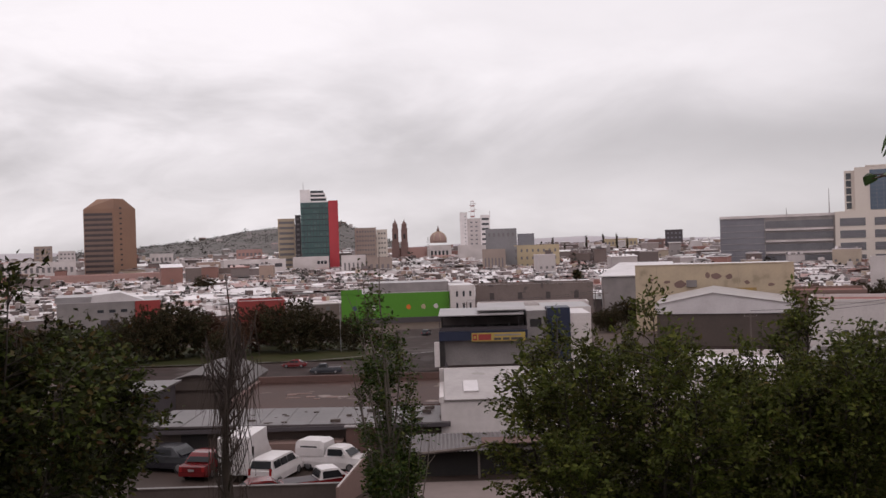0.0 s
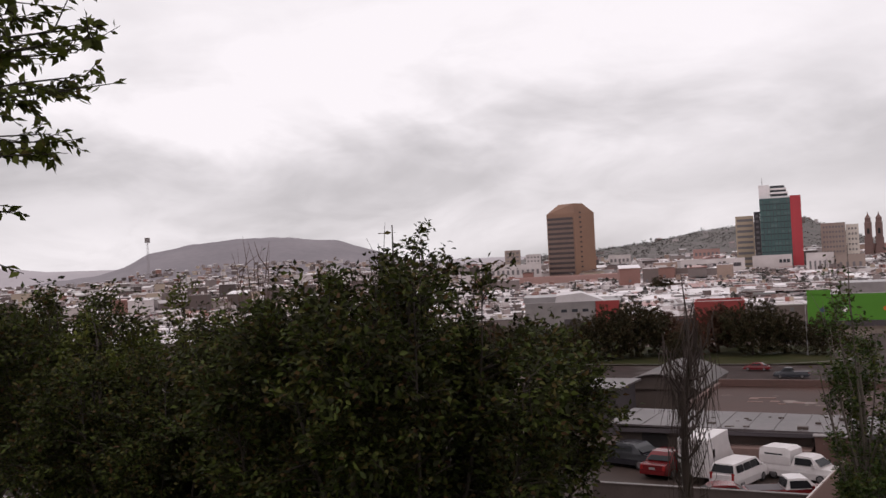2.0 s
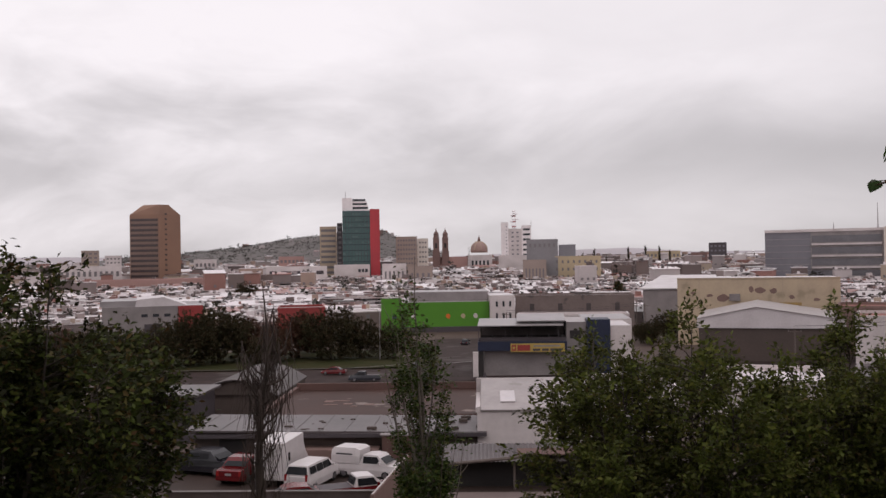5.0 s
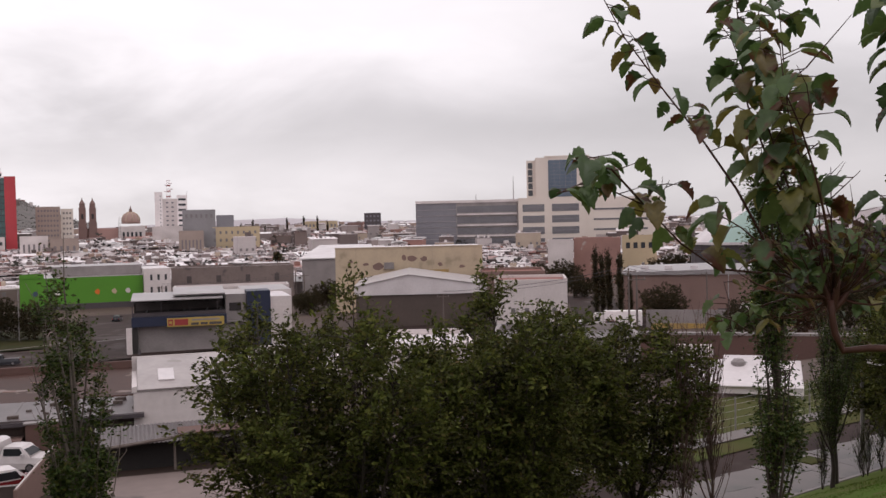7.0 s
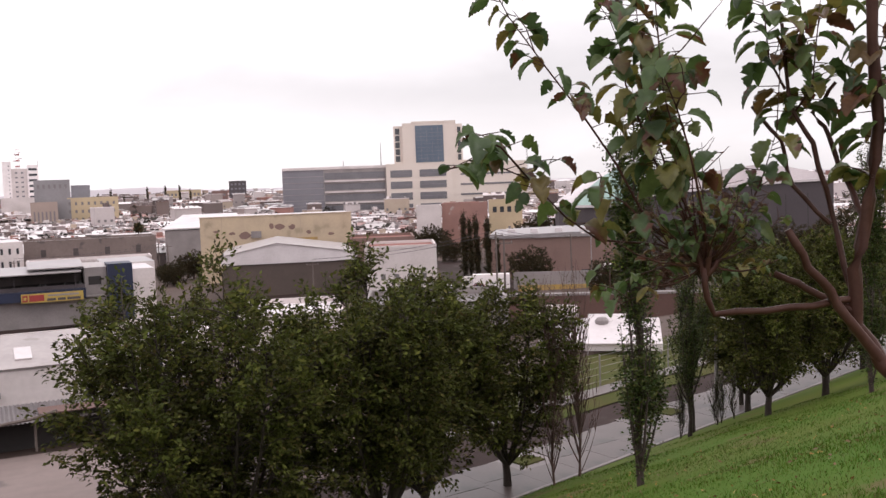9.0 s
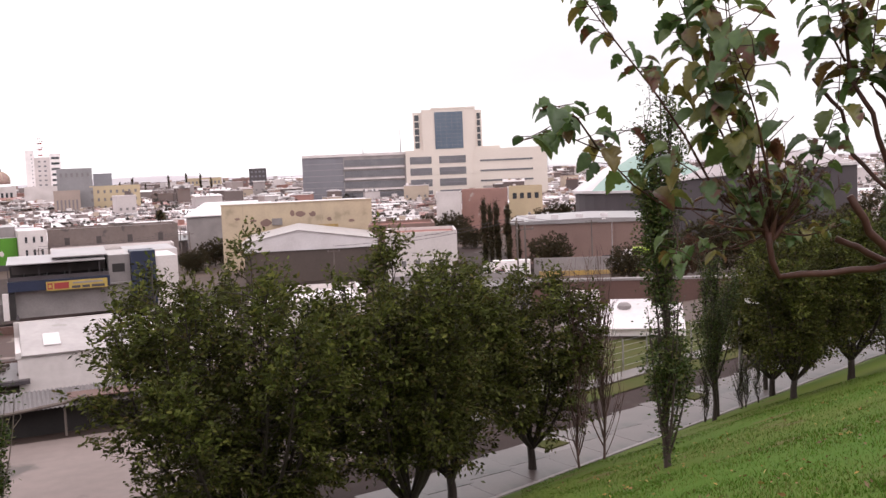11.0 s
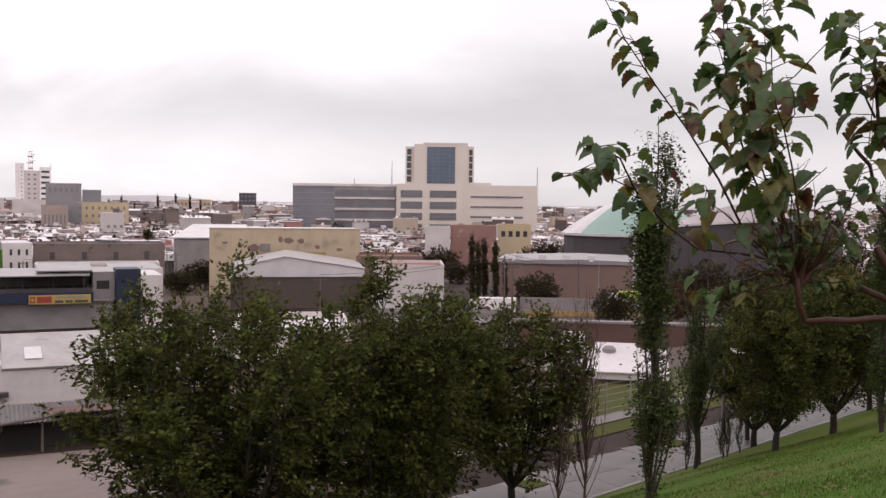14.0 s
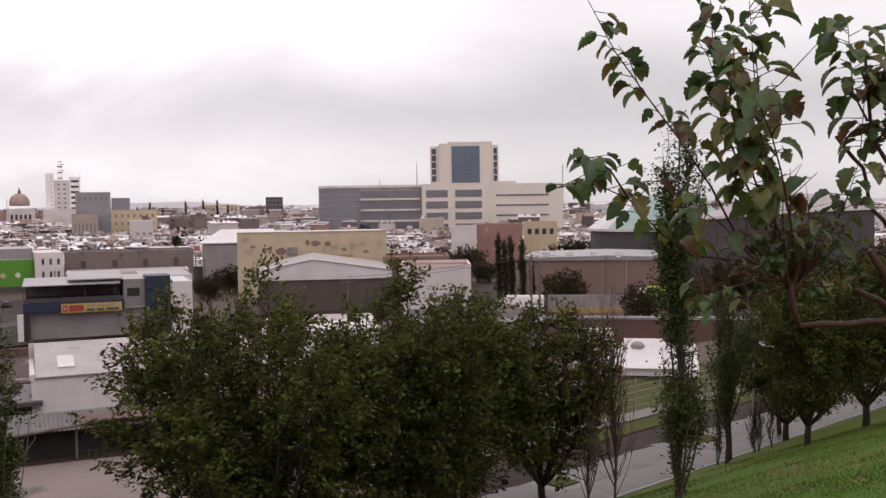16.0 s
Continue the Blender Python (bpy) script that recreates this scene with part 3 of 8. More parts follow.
def broad_tree(name, h, rx, seed, n_twigs, label, leaf=0.15, fork=1.3, bottom=0.26, sprigs=10, leafmat="leaf", per=32, bark="bark", gap=-0.04):
    """A low-forked tree: trunk and limbs, and a crown of leafy twigs with gaps."""
    rng = random.Random(seed)
    root = thing(name, pose(0, 0, 0), label, "tree")
    wood, cs, ds = Geo(), [], []
    lo, hi = h * bottom, h * 0.97
    mid, rz = (lo + hi) / 2, (hi - lo) / 2
    wood.tube([(0, 0, -0.5), (0.03, 0, 0.4), (0.0, 0.05, fork)], [0.028 * h, 0.021 * h, 0.019 * h], 8)
    heads = []
    for i in range(6):
        a = i * math.tau / 6 + rng.uniform(-0.4, 0.4)
        r = rx * rng.uniform(0.35, 0.62)
        tip = Vector((r * math.cos(a), r * math.sin(a), mid + rz * rng.uniform(0.0, 0.75)))
        pts = curve_pts((0, 0, fork - 0.1), tip, (-0.15 * tip.x, -0.15 * tip.y, -0.25), 6)
        wood.tube(pts, [0.0125 * h * (1 - 0.85 * j / 6) for j in range(7)], 6)
        heads += pts[2:]
    made = 0
    while made < n_twigs:
        u = Vector((rng.gauss(0, 1), rng.gauss(0, 1), rng.gauss(0, 1))).normalized()
        bulge = 1 + 0.42 * noise.noise((u.x * 1.9 + seed, u.y * 1.9, u.z * 1.9)) + 0.22 * noise.noise((u.x * 5 + seed, u.y * 5, u.z * 5))
        q = rng.random() ** 0.42 * bulge
        p = Vector((u.x * rx * q, u.y * rx * q, mid + u.z * rz * q))
        if p.z < lo * 0.7 or noise.noise((p.x * 1.0 + seed * 3, p.y * 1.0, p.z * 1.0)) < gap - 0.1 * (1 - q):
            made += 0.25
            continue
        made += 1
        out = (Vector((u.x, u.y, 0.35 * u.z + 0.45)) + Vector((rng.gauss(0, 0.4), rng.gauss(0, 0.4), rng.gauss(0, 0.3)))).normalized()
        ln = rng.uniform(0.45, 0.95)
        if rng.random() < 0.08:
            near = min(heads, key=lambda w: (w - p).length)
            wood.tube(curve_pts(near, p, (0, 0, 0.1), 2) + [p + out * ln], [0.03, 0.02, 0.012, 0.005], 4)
        for j in range(per):
            t = rng.random()
            cs.append(p + out * ln * t + Vector((rng.gauss(0, 0.13), rng.gauss(0, 0.13), rng.gauss(0, 0.12))))
            ds.append(out + Vector((rng.gauss(0, 0.6), rng.gauss(0, 0.6), 0)))
    for i in range(sprigs):
        a, r = rng.uniform(0, math.tau), rx * math.sqrt(rng.random()) * 0.8
        z = mid + rz * math.sqrt(max(0.05, 1 - (r / rx) ** 2)) * 0.9
        p = Vector((r * math.cos(a), r * math.sin(a), z))
        tip = p + Vector((rng.gauss(0, 0.2), rng.gauss(0, 0.2), rng.uniform(0.7, 2.0)))
        wood.tube(curve_pts(p - Vector((0, 0, 0.6)), tip, (0, 0, 0), 2), [0.018, 0.012, 0.004], 4)
        for j in range(26):
            t = rng.random()
            cs.append(p.lerp(tip, t) + Vector((rng.gauss(0, 0.06), rng.gauss(0, 0.06), 0)))
            ds.append(Vector((rng.gauss(0, 1), rng.gauss(0, 1), 0.2)))
    part("trunk", wood, M[bark], root, smooth=True)
    part("crown", leaf_mesh("crown", cs, ds, leaf, M[leafmat], seed), None, root)
    return root


def limb_tree(name, h, rx, seed, n_twigs, label, leaf=0.165, fork=1.0, bottom=0.22, sprigs=14, leafmat="leaf", per=20, bark="bark", limbs=17, tall=1.6):
    """A low-forked tree: many steep limbs, each with side branches and leafy twigs of its own."""
    rng = random.Random(seed)
    root = thing(name, pose(0, 0, 0), label, "tree")
    wood, cs, ds, tops = Geo(), [], [], []
    young, grow = [], []
    lo, hi = h * bottom, h * 0.95
    mid, rz = lo + (hi - lo) * 0.42, (hi - lo) * 0.58
    wood.tube([(0, 0, -0.5), (0.03, 0, 0.4), (0.0, 0.05, fork)], [0.026 * h, 0.02 * h, 0.018 * h], 8)
    each = max(6, int(n_twigs / (limbs * 3)))
    for i in range(limbs):
        a = i * 2.39996 + rng.uniform(-0.35, 0.35)
        r = rx * math.sqrt((i + 0.5) / limbs) * rng.uniform(0.78, 0.98)
        z = mid + rz * math.sqrt(max(0.04, 1 - (r / (rx * 1.08)) ** 2)) * rng.uniform(0.6, 1.12)
        tip = Vector((r * math.cos(a), r * math.sin(a), z))
        pts = curve_pts((0, 0, fork - 0.15), tip, (0.22 * tip.x, 0.22 * tip.y, -0.06 * z + rng.uniform(-0.2, 0.2)), 8)
        wood.tube(pts, [0.0105 * h * (1 - 0.88 * j / 8) for j in range(9)], 6)
        tops.append(tip)
        lush = rng.uniform(0.75, 1.2)
        for b in range(int(each * lush)):
            t = 0.2 + 0.8 * rng.random() ** 0.75
            k = min(int(t * 8), 7)
            p = pts[k].lerp(pts[k + 1], t * 8 - k)
            flat = Vector((p.x, p.y, 0)) / max(rx, 0.1)
            d = (flat * 1.1 + Vector((rng.gauss(0, 0.75), rng.gauss(0, 0.75), -0.2 + 0.95 * t + rng.gauss(0, 0.35)))).normalized()
            ln = rx * rng.uniform(0.16, 0.46) * (1.2 - 0.55 * t)
            e = p + d * ln + Vector((0, 0, -0.12 * ln * (1.3 - t)))
            if e.z < lo * rng.uniform(0.75, 1.3):
                continue
            wood.tube([p, p.lerp(e, 0.5) + Vector((0, 0, 0.06 * ln)), e], [0.022, 0.014, 0.006], 4)
            for q in range(3):
                s = p.lerp(e, rng.uniform(0.3, 1.0))
                out = (d + Vector((rng.gauss(0, 0.7), rng.gauss(0, 0.7), rng.gauss(0.15, 0.5)))).normalized()
                tl = rng.uniform(0.35, 0.85)
                if q == 0:
                    wood.tube([s, s + out * tl], [0.008, 0.004], 3)
                outer_tip = t > 0.7 and math.hypot(e.x, e.y) > 0.45 * rx and rng.random() < 0.3
                for j in range(per):
                    w = rng.random()
                    (young if outer_tip else cs).append(s + out * tl * w + Vector((rng.gauss(0, 0.10), rng.gauss(0, 0.10), rng.gauss(0, 0.09))))
                    (grow if outer_tip else ds).append(out + Vector((rng.gauss(0, 0.6), rng.gauss(0, 0.6), 0)))
    for i in range(sprigs):
        p = tops[i % len(tops)] + Vector((rng.gauss(0, 0.25), rng.gauss(0, 0.25), -0.3))
        tip = p + Vector((rng.gauss(0, 0.22), rng.gauss(0, 0.22), rng.uniform(0.5, tall)))
        wood.tube(curve_pts(p - Vector((0, 0, 0.5)), tip, (rng.gauss(0, 0.06), 0, 0), 3), [0.016, 0.012, 0.008, 0.003], 4)
        for j in range(int(34 * (tip.z - p.z)) + 8):
            w = rng.random()
            c = p.lerp(tip, w)
            young.append(c + Vector((rng.gauss(0, 0.1), rng.gauss(0, 0.1), 0)) * (1.3 - w * 0.7))
            grow.append(Vector((rng.gauss(0, 1), rng.gauss(0, 1), 0.2)))
    part("trunk", wood, M[bark], root, smooth=True)
    part("crown", leaf_mesh("crown", cs, ds, leaf, M[leafmat], seed), None, root)
    # street trees get skylight painted on these leaves through the lighter material
    part("young_leaves", leaf_mesh("young_leaves", young, grow, leaf * 1.1, M["leaf_skylit" if leafmat == "leaf" else leafmat], seed + 1), None, root, "leaves on the outer shoots, painted lighter on street trees")
    return root


def on_spine(spine, h, z):
    """The point of a stem at the height z."""
    n = len(spine) - 1
    k = min(max(int(z / h * n), 0), n - 1)
    return Vector(spine[k]).lerp(Vector(spine[k + 1]), min(max(z / h * n - k, 0.0), 1.0))


def poplar(name, h, r, seed, label, leaves=2600, leafmat="leaf_poplar", bark="bark_pale", stems=16, leaf=0.11, sparse_top=0.0, low=0.06, clump=-9.0, thick=1.0):
    """A narrow tree of steep limbs."""
    rng = random.Random(seed)
    root = thing(name, pose(0, 0, 0), label, "tree")
    wood, cs, ds, lines = Geo(), [], [], []
    spine = [Vector((0.1 * math.sin(i * 1.3 + seed), 0.1 * math.cos(i * 1.1 + seed), h * i / 8 - (0.4 if i == 0 else 0))) for i in range(9)]
    spine[0].x = spine[0].y = 0
    wood.tube(spine, [0.017 * h * thick * (1 - 0.93 * i / 8) for i in range(9)], 8)
    for i in range(stems):
        z0 = h * rng.uniform(low, 0.62)
        a = rng.uniform(0, math.tau)
        top = min(h * 0.97, z0 + h * rng.uniform(0.22, 0.42))
        rr = r * rng.uniform(0.45, 1.0) * (1 - 0.55 * z0 / h)
        tip = Vector((rr * math.cos(a), rr * math.sin(a), top))
        pts = curve_pts(on_spine(spine, h, z0), tip, (0.16 * tip.x, 0.16 * tip.y, 0), 6)
        wood.tube(pts, [0.0065 * h * thick * (1 - 0.9 * j / 6) for j in range(7)], 5)
        lines.append(pts)
        for _ in range(3):
            b = pts[rng.randint(2, 5)]
            e = b + Vector((rng.gauss(0, 0.2), rng.gauss(0, 0.2), rng.uniform(0.4, 1.1)))
            wood.tube([b, b.lerp(e, 0.5) + Vector((rng.gauss(0, 0.05), 0, 0)), e], [0.014, 0.009, 0.004], 4)
            lines.append([b, e])
    lines.append(spine[1:])
    while len(cs) < leaves:
        ln = rng.choice(lines)
        j = rng.randint(0, len(ln) - 2)
        p = ln[j].lerp(ln[j + 1], rng.random())
        if rng.random() < sparse_top * (p.z / h) or p.z < h * low or noise.noise((p.x * 1.1 + seed, p.y * 1.1, p.z * 0.9)) < clump:
            continue
        cs.append(p + Vector((rng.gauss(0, 0.12), rng.gauss(0, 0.12), rng.gauss(0, 0.1))))
        ds.append(Vector((rng.gauss(0, 1), rng.gauss(0, 1), 0.4)))
    part("trunk", wood, M[bark], root, smooth=True)
    if cs:
        part("crown", leaf_mesh("crown", cs, ds, leaf, M[leafmat], seed), None, root)
    return root


def put(ob, x, y, rz=0.0, s=1.0, sink=0.0, z=None):
    """Sets a finished thing down on the land, or on z."""
    ob.scale = (s, s, s)
    ob.matrix_world = pose(x, y, (land(x, y) if z is None else z) - sink, 0, 0, rz) @ Matrix.Diagonal((s, s, s, 1))
    return ob


def again(ob, x, y, rz=0.0, s=1.0, sink=0.0, label=""):
    c = copy_thing(ob, pose(0, 0, 0))
    put(c, x, y, rz, s, sink)
    return tagged(c, label)


# ---- landmark buildings ----
def block(root, name, x0, x1, y0, y1, z0, z1, mat_, roof=None, label=""):
    g = Geo().box(x0, x1, y0, y1, z0, z1, 0, 1 if roof else None)
    return part(name, g, (mat_, roof) if roof else mat_, root, label)


def panes(root, x0, x1, z0, z1, nx, nz, w, h, mat_=None, y=0.0, name="window", proud=0.06, side=None):
    """A grid of windows, each a part; on the front face at y, or with side on the face x = side."""
    g = Geo().box(-w / 2, w / 2, -proud, 0.12, -h / 2, h / 2) if side is None else Geo().box(-0.12, proud, -w / 2, w / 2, -h / 2, h / 2)
    me = g.mesh(name, mat_ or M["glass"])
    for i in range(nx):
        for j in range(nz):
            ob = part(name, me, None, root)
            u = x0 + (x1 - x0) * (i + 0.5) / nx
            z = z0 + (z1 - z0) * (j + 0.5) / nz
            ob.location = (u, y, z) if side is None else (side, u, z)


def parapet(root, x0, x1, y0, y1, z, mat_, h=0.8, t=0.35):
    g = Geo()
    g.box(x0 - 0.06, x1 + 0.06, y0 - 0.06, y0 + t, z, z + h).box(x0 - 0.06, x1 + 0.06, y1 - t, y1 + 0.06, z, z + h)
    g.box(x0 - 0.06, x0 + t, y0 + t, y1 - t, z, z + h).box(x1 - t, x1 + 0.06, y0 + t, y1 - t, z, z + h)
    return part("parapet", g, mat_, root)


def brown_tower():
    d = 660.0
    u = d * math.pi / 180
    r = thing("office_tower", stand_flat(19.1, d), "tall brown brick office tower with dark window bands", "building")
    xl, xr = -1.63 * u, 1.2 * u
    ztop, zsh = high(3.52, d), high(2.95, d)
    xc = 0.0
    g = Geo()
    plan = ((xl, 6.0), (xc, 0.0), (xr, 12.0), (xr - 3, 34.0), (xl - 1, 32.0))
    n = len(plan)
    for z in (0, zsh):
        g.v += [(x, y, z) for x, y in plan]
    crown = ((xl + 8.5, 9.0), (xc + 0.2, 1.2), (xc + 6.0, 6.0), (xc + 4.0, 30.0), (xl + 9, 29.0))
    g.v += [(x, y, ztop) for x, y in crown]
    for lv in (0, n):
        g.f += [(lv + a, lv + (a + 1) % n, lv + n + (a + 1) % n, lv + n + a) for a in range(n)]
    g.f.append(tuple(range(2 * n, 3 * n)))
    g.k = [0] * len(g.f)
    part("wall", g, M["brown_brick"], r)
    ang = math.atan2(6.0, xl)
    ln = math.hypot(xl, 6.0)
    band = Geo().box(0, ln * 0.93, -0.25, 0.2, -0.85, 0.85).mesh("window_band", M["glass_brown"])
    sill = Geo().box(0, ln * 0.95, -0.4, 0.2, -0.75, 0.75).mesh("spandrel", M["brown_dark"])
    for i in range(15):
        z = 4.5 + i * (zsh - 6.5) / 14.5
        for nm, me, dz in (("window_band", band, 0.0), ("spandrel", sill, 1.65)):
            if nm == "spandrel" and i == 14:
                continue
            ob = part(nm, me, None, r)
            ob.matrix_local = pose(xl + 0.3, 5.85, z + dz, 0, 0, math.degrees(math.atan2(-6.0, -xl)))
    win = Geo().box(0, 1.6, -0.12, 0.2, -0.45, 0.45).mesh("window", M["glass"])
    for i in range(16):
        ob = part("window", win, None, r)
        ob.matrix_local = pose(3.6, 2.95, 5 + i * (zsh - 3) / 15.5, 0, 0, math.degrees(math.atan2(12.0, xr)))
    block(r, "base_wing", xl - 8, xr + 6, -4, 30, 0, 5.0, M["pink"], M["concrete"])


brown_tower()


def green_tower():
    d = 620.0
    u = d * math.pi / 180
    r = thing("glass_tower", stand_flat(7.4, d), "teal glass tower with a white core and red side slab", "building")
    x = lambda az: (7.4 - az) * u
    zg = high(3.08, d)
    block(r, "glass_body", x(8.49), x(6.83), 0, 22, 0, zg, M["glass_green"])
    block(r, "red_slab", x(6.83), x(6.26), -0.8, 20, 0, high(3.17, d), M["red_slab"], label="deep red cladding slab")
    block(r, "white_core", x(8.5), x(7.9), 2, 16, zg, high(3.86, d), M["white_clean"], label="white rooftop core")
    for i, (zz, inset) in enumerate(((0.0, 0.3), (2.7, 1.0), (5.2, 1.8))):
        block(r, "roof_ring", x(7.9) + 0.1, x(6.83) - inset, 1 + inset, 18, zg + zz, zg + zz + 1.1, M["white_clean"])
        block(r, "recess", x(7.9) + 0.3, x(6.83) - inset - 1.0, 2.5 + inset, 16, zg + zz + 1.1, zg + zz + 2.7, M["glass"])
    mull = Geo().box(-0.1, 0.1, -0.18, 0.1, 0, zg - 1).mesh("mullion", M["dark"])
    floor_ = Geo().box(x(8.49), x(6.83), -0.12, 0.1, -0.16, 0.16).mesh("floor_line", M["glass"])
    for i in range(1, 9):
        part("mullion", mull, None, r).location = (x(8.49) + i * 2.0, 0, 0.5)
    for i in range(1, 15):
        part("floor_line", floor_, None, r).location = (0, 0, i * zg / 15)
    rng = random.Random(5)
    lit = Geo().box(-0.9, 0.9, -0.08, 0.1, -1.0, 0.2).mesh("pale_pane", M["glass_teal"])
    for i in range(64):
        part("pale_pane", lit, None, r).location = (x(8.49) + 1 + 2.0 * rng.randint(0, 8), 0, (rng.randint(0, 14) + 0.5) * zg / 15)
    g = Geo().tube([(x(8.3), 6, high(3.8, d)), (x(8.3), 6, high(4.3, d))], [0.25, 0.08], 6)
    part("mast", g, M["steel"], r)
    block(r, "annex", x(9.0), x(6.9), -12, -1.2, 0, high(-0.15, d), M["white"], M["white_sheet"])
    panes(r, x(7.6), x(7.0), 14, 19, 3, 1, 1.6, 2.0, y=-12.0)


green_tower()


def slab_block(name, az0, az1, el, d, mat_, label, floors=0, band=None, cols=0, depth=18, roof="concrete", glass="glass", wfrac=0.55, el0=None):
    """A plain city block seen between two directions: bands of windows, or a grid of them."""
    az = (az0 + az1) / 2
    w = abs(az0 - az1) * math.pi / 180 * d
    r = thing(name, stand(az, d), label, "building")
    base = r.matrix_world.translation.z
    h = high(el, d) - base
    if d > 500 and glass == "glass":
        glass = "far_window"
    block(r, "wall", -w / 2, w / 2, 0, depth, -1.0, h, M[mat_], M[roof])
    parapet(r, -w / 2, w / 2, 0, depth, h, M[mat_], h=0.6)
    z0 = 1.0 if el0 is None else high(el0, d) - base
    if floors and cols:
        panes(r, -w / 2 + 0.8, w / 2 - 0.8, z0, h - 0.5, cols, floors, (w - 1.6) / cols * wfrac, (h - z0) / floors * 0.38, M[glass])
    elif floors:
        panes(r, -w / 2 + 0.6, w / 2 - 0.6, z0, h - 0.4, 1, floors, w - 1.6, (h - z0) / floors * 0.45, M[glass], name="window_band")
    return r


slab_block("office_block", 9.85, 8.85, 2.1, 650, "beige", "beige office block with brown window bands", 10, roof="white")
slab_block("office_block", 8.82, 8.5, 2.3, 640, "dark", "narrow dark office block beside a glass tower", 11, 0)
slab_block("apartment_block", 5.3, 4.02, 1.43, 640, "tan_grey", "grey-brown apartment block with rows of windows", 9, cols=7)
slab_block("apartment_block", 4.0, 3.35, 1.3, 645, "cream", "pale yellow apartment block", 8, cols=3)
slab_block("office_block", -2.58, -4.45, 1.12, 560, "slate_grey", "grey office block with a row of small windows", 1, cols=6, glass="glass", wfrac=0.4, el0=0.55)
slab_block("office_block", -4.5, -5.5, 0.78, 590, "blue_grey", "low grey office block", 0)
slab_block("apartment_house", -3.8, -6.98, 0.08, 560, "yellow_flat", "yellow apartment house with small dark windows", 3, cols=9, wfrac=0.35, el0=-1.3)
slab_block("apartment_house", -2.35, -3.75, -0.1, 540, "tan_grey", "low tan-grey house with a flat white roof", 1, cols=6, roof="white_sheet", wfrac=0.4)
slab_block("store_building", 6.15, 4.7, -0.2, 570, "white", "low white store with a pale flat roof", 1, cols=5, roof="white_sheet", wfrac=0.4)
slab_block("store_building", 4.6, 3.1, -0.38, 560, "tan_grey", "low tan-grey store with a pale flat roof", 1, cols=4, roof="white_sheet", wfrac=0.4)
slab_block("store_building", 13.05, 9.45, -0.28, 590, "white", "long white store with dark display windows", 1, cols=5, wfrac=0.62, el0=-0.85, roof="white_sheet", glass="dark")
slab_block("office_block", 22.1, 21.2, 0.55, 900, "white", "pale block with window rows behind the roofs", 5, cols=4)
slab_block("office_block", 23.35, 22.4, 0.85, 950, "tan_grey", "tan-grey block behind the roofs", 6, cols=3)
slab_block("public_building", 24.9, 21.2, -0.05, 640, "white", "long white public building with tall windows", 1, cols=12, wfrac=0.5, el0=-0.8)
slab_block("hall_building", 17.2, 15.9, 0.25, 760, "white", "white hall with an arched roof edge", 2, cols=5)
slab_block("apartment_house", 12.3, 10.8, 0.35, 900, "pink", "pink house on the foot of the hill", 2, cols=6)
slab_block("office_block", -13.2, -14.2, 0.75, 900, "dark", "dark square office block on the skyline", 5, cols=4, glass="glass_grey")
slab_block("office_block", -12.2, -13.1, 0.2, 760, "stone_dark", "dark brown block on the skyline", 3, cols=3)
slab_block("apartment_house", -9.6, -11.6, 0.32, 1000, "yellow_flat", "yellow house on the skyline", 2, cols=9)
slab_block("store_building", -24.2, -25.7, -1.2, 330, "white", "plain white rendered building behind trees", 0)
slab_block("store_building", -25.75, -28.5, -1.1, 340, "brick_faded", "faded reddish brick wall with a pale roof", 0, roof="white_sheet")
slab_block("store_building", -28.6, -30.6, -1.0, 380, "yellow_flat", "ochre shop building with small windows", 1, cols=4, el0=-1.9)
slab_block("long_store", -1.85, -8.9, -2.3, 300, "grimy_wall", "long grimy grey-brown warehouse with few shuttered windows", 1, cols=4, wfrac=0.16, glass="old_sheet", el0=-3.4, roof="steel")
slab_block("low_store", -1.9, -8.6, -3.45, 262, "white", "low white wall in front of the warehouse", 0, roof="white_sheet", depth=10)
slab_block("pink_market", 23.9, 15.95, -0.9, 560, "pink", "very long low pink market wall", 0, roof="white_sheet", depth=40)


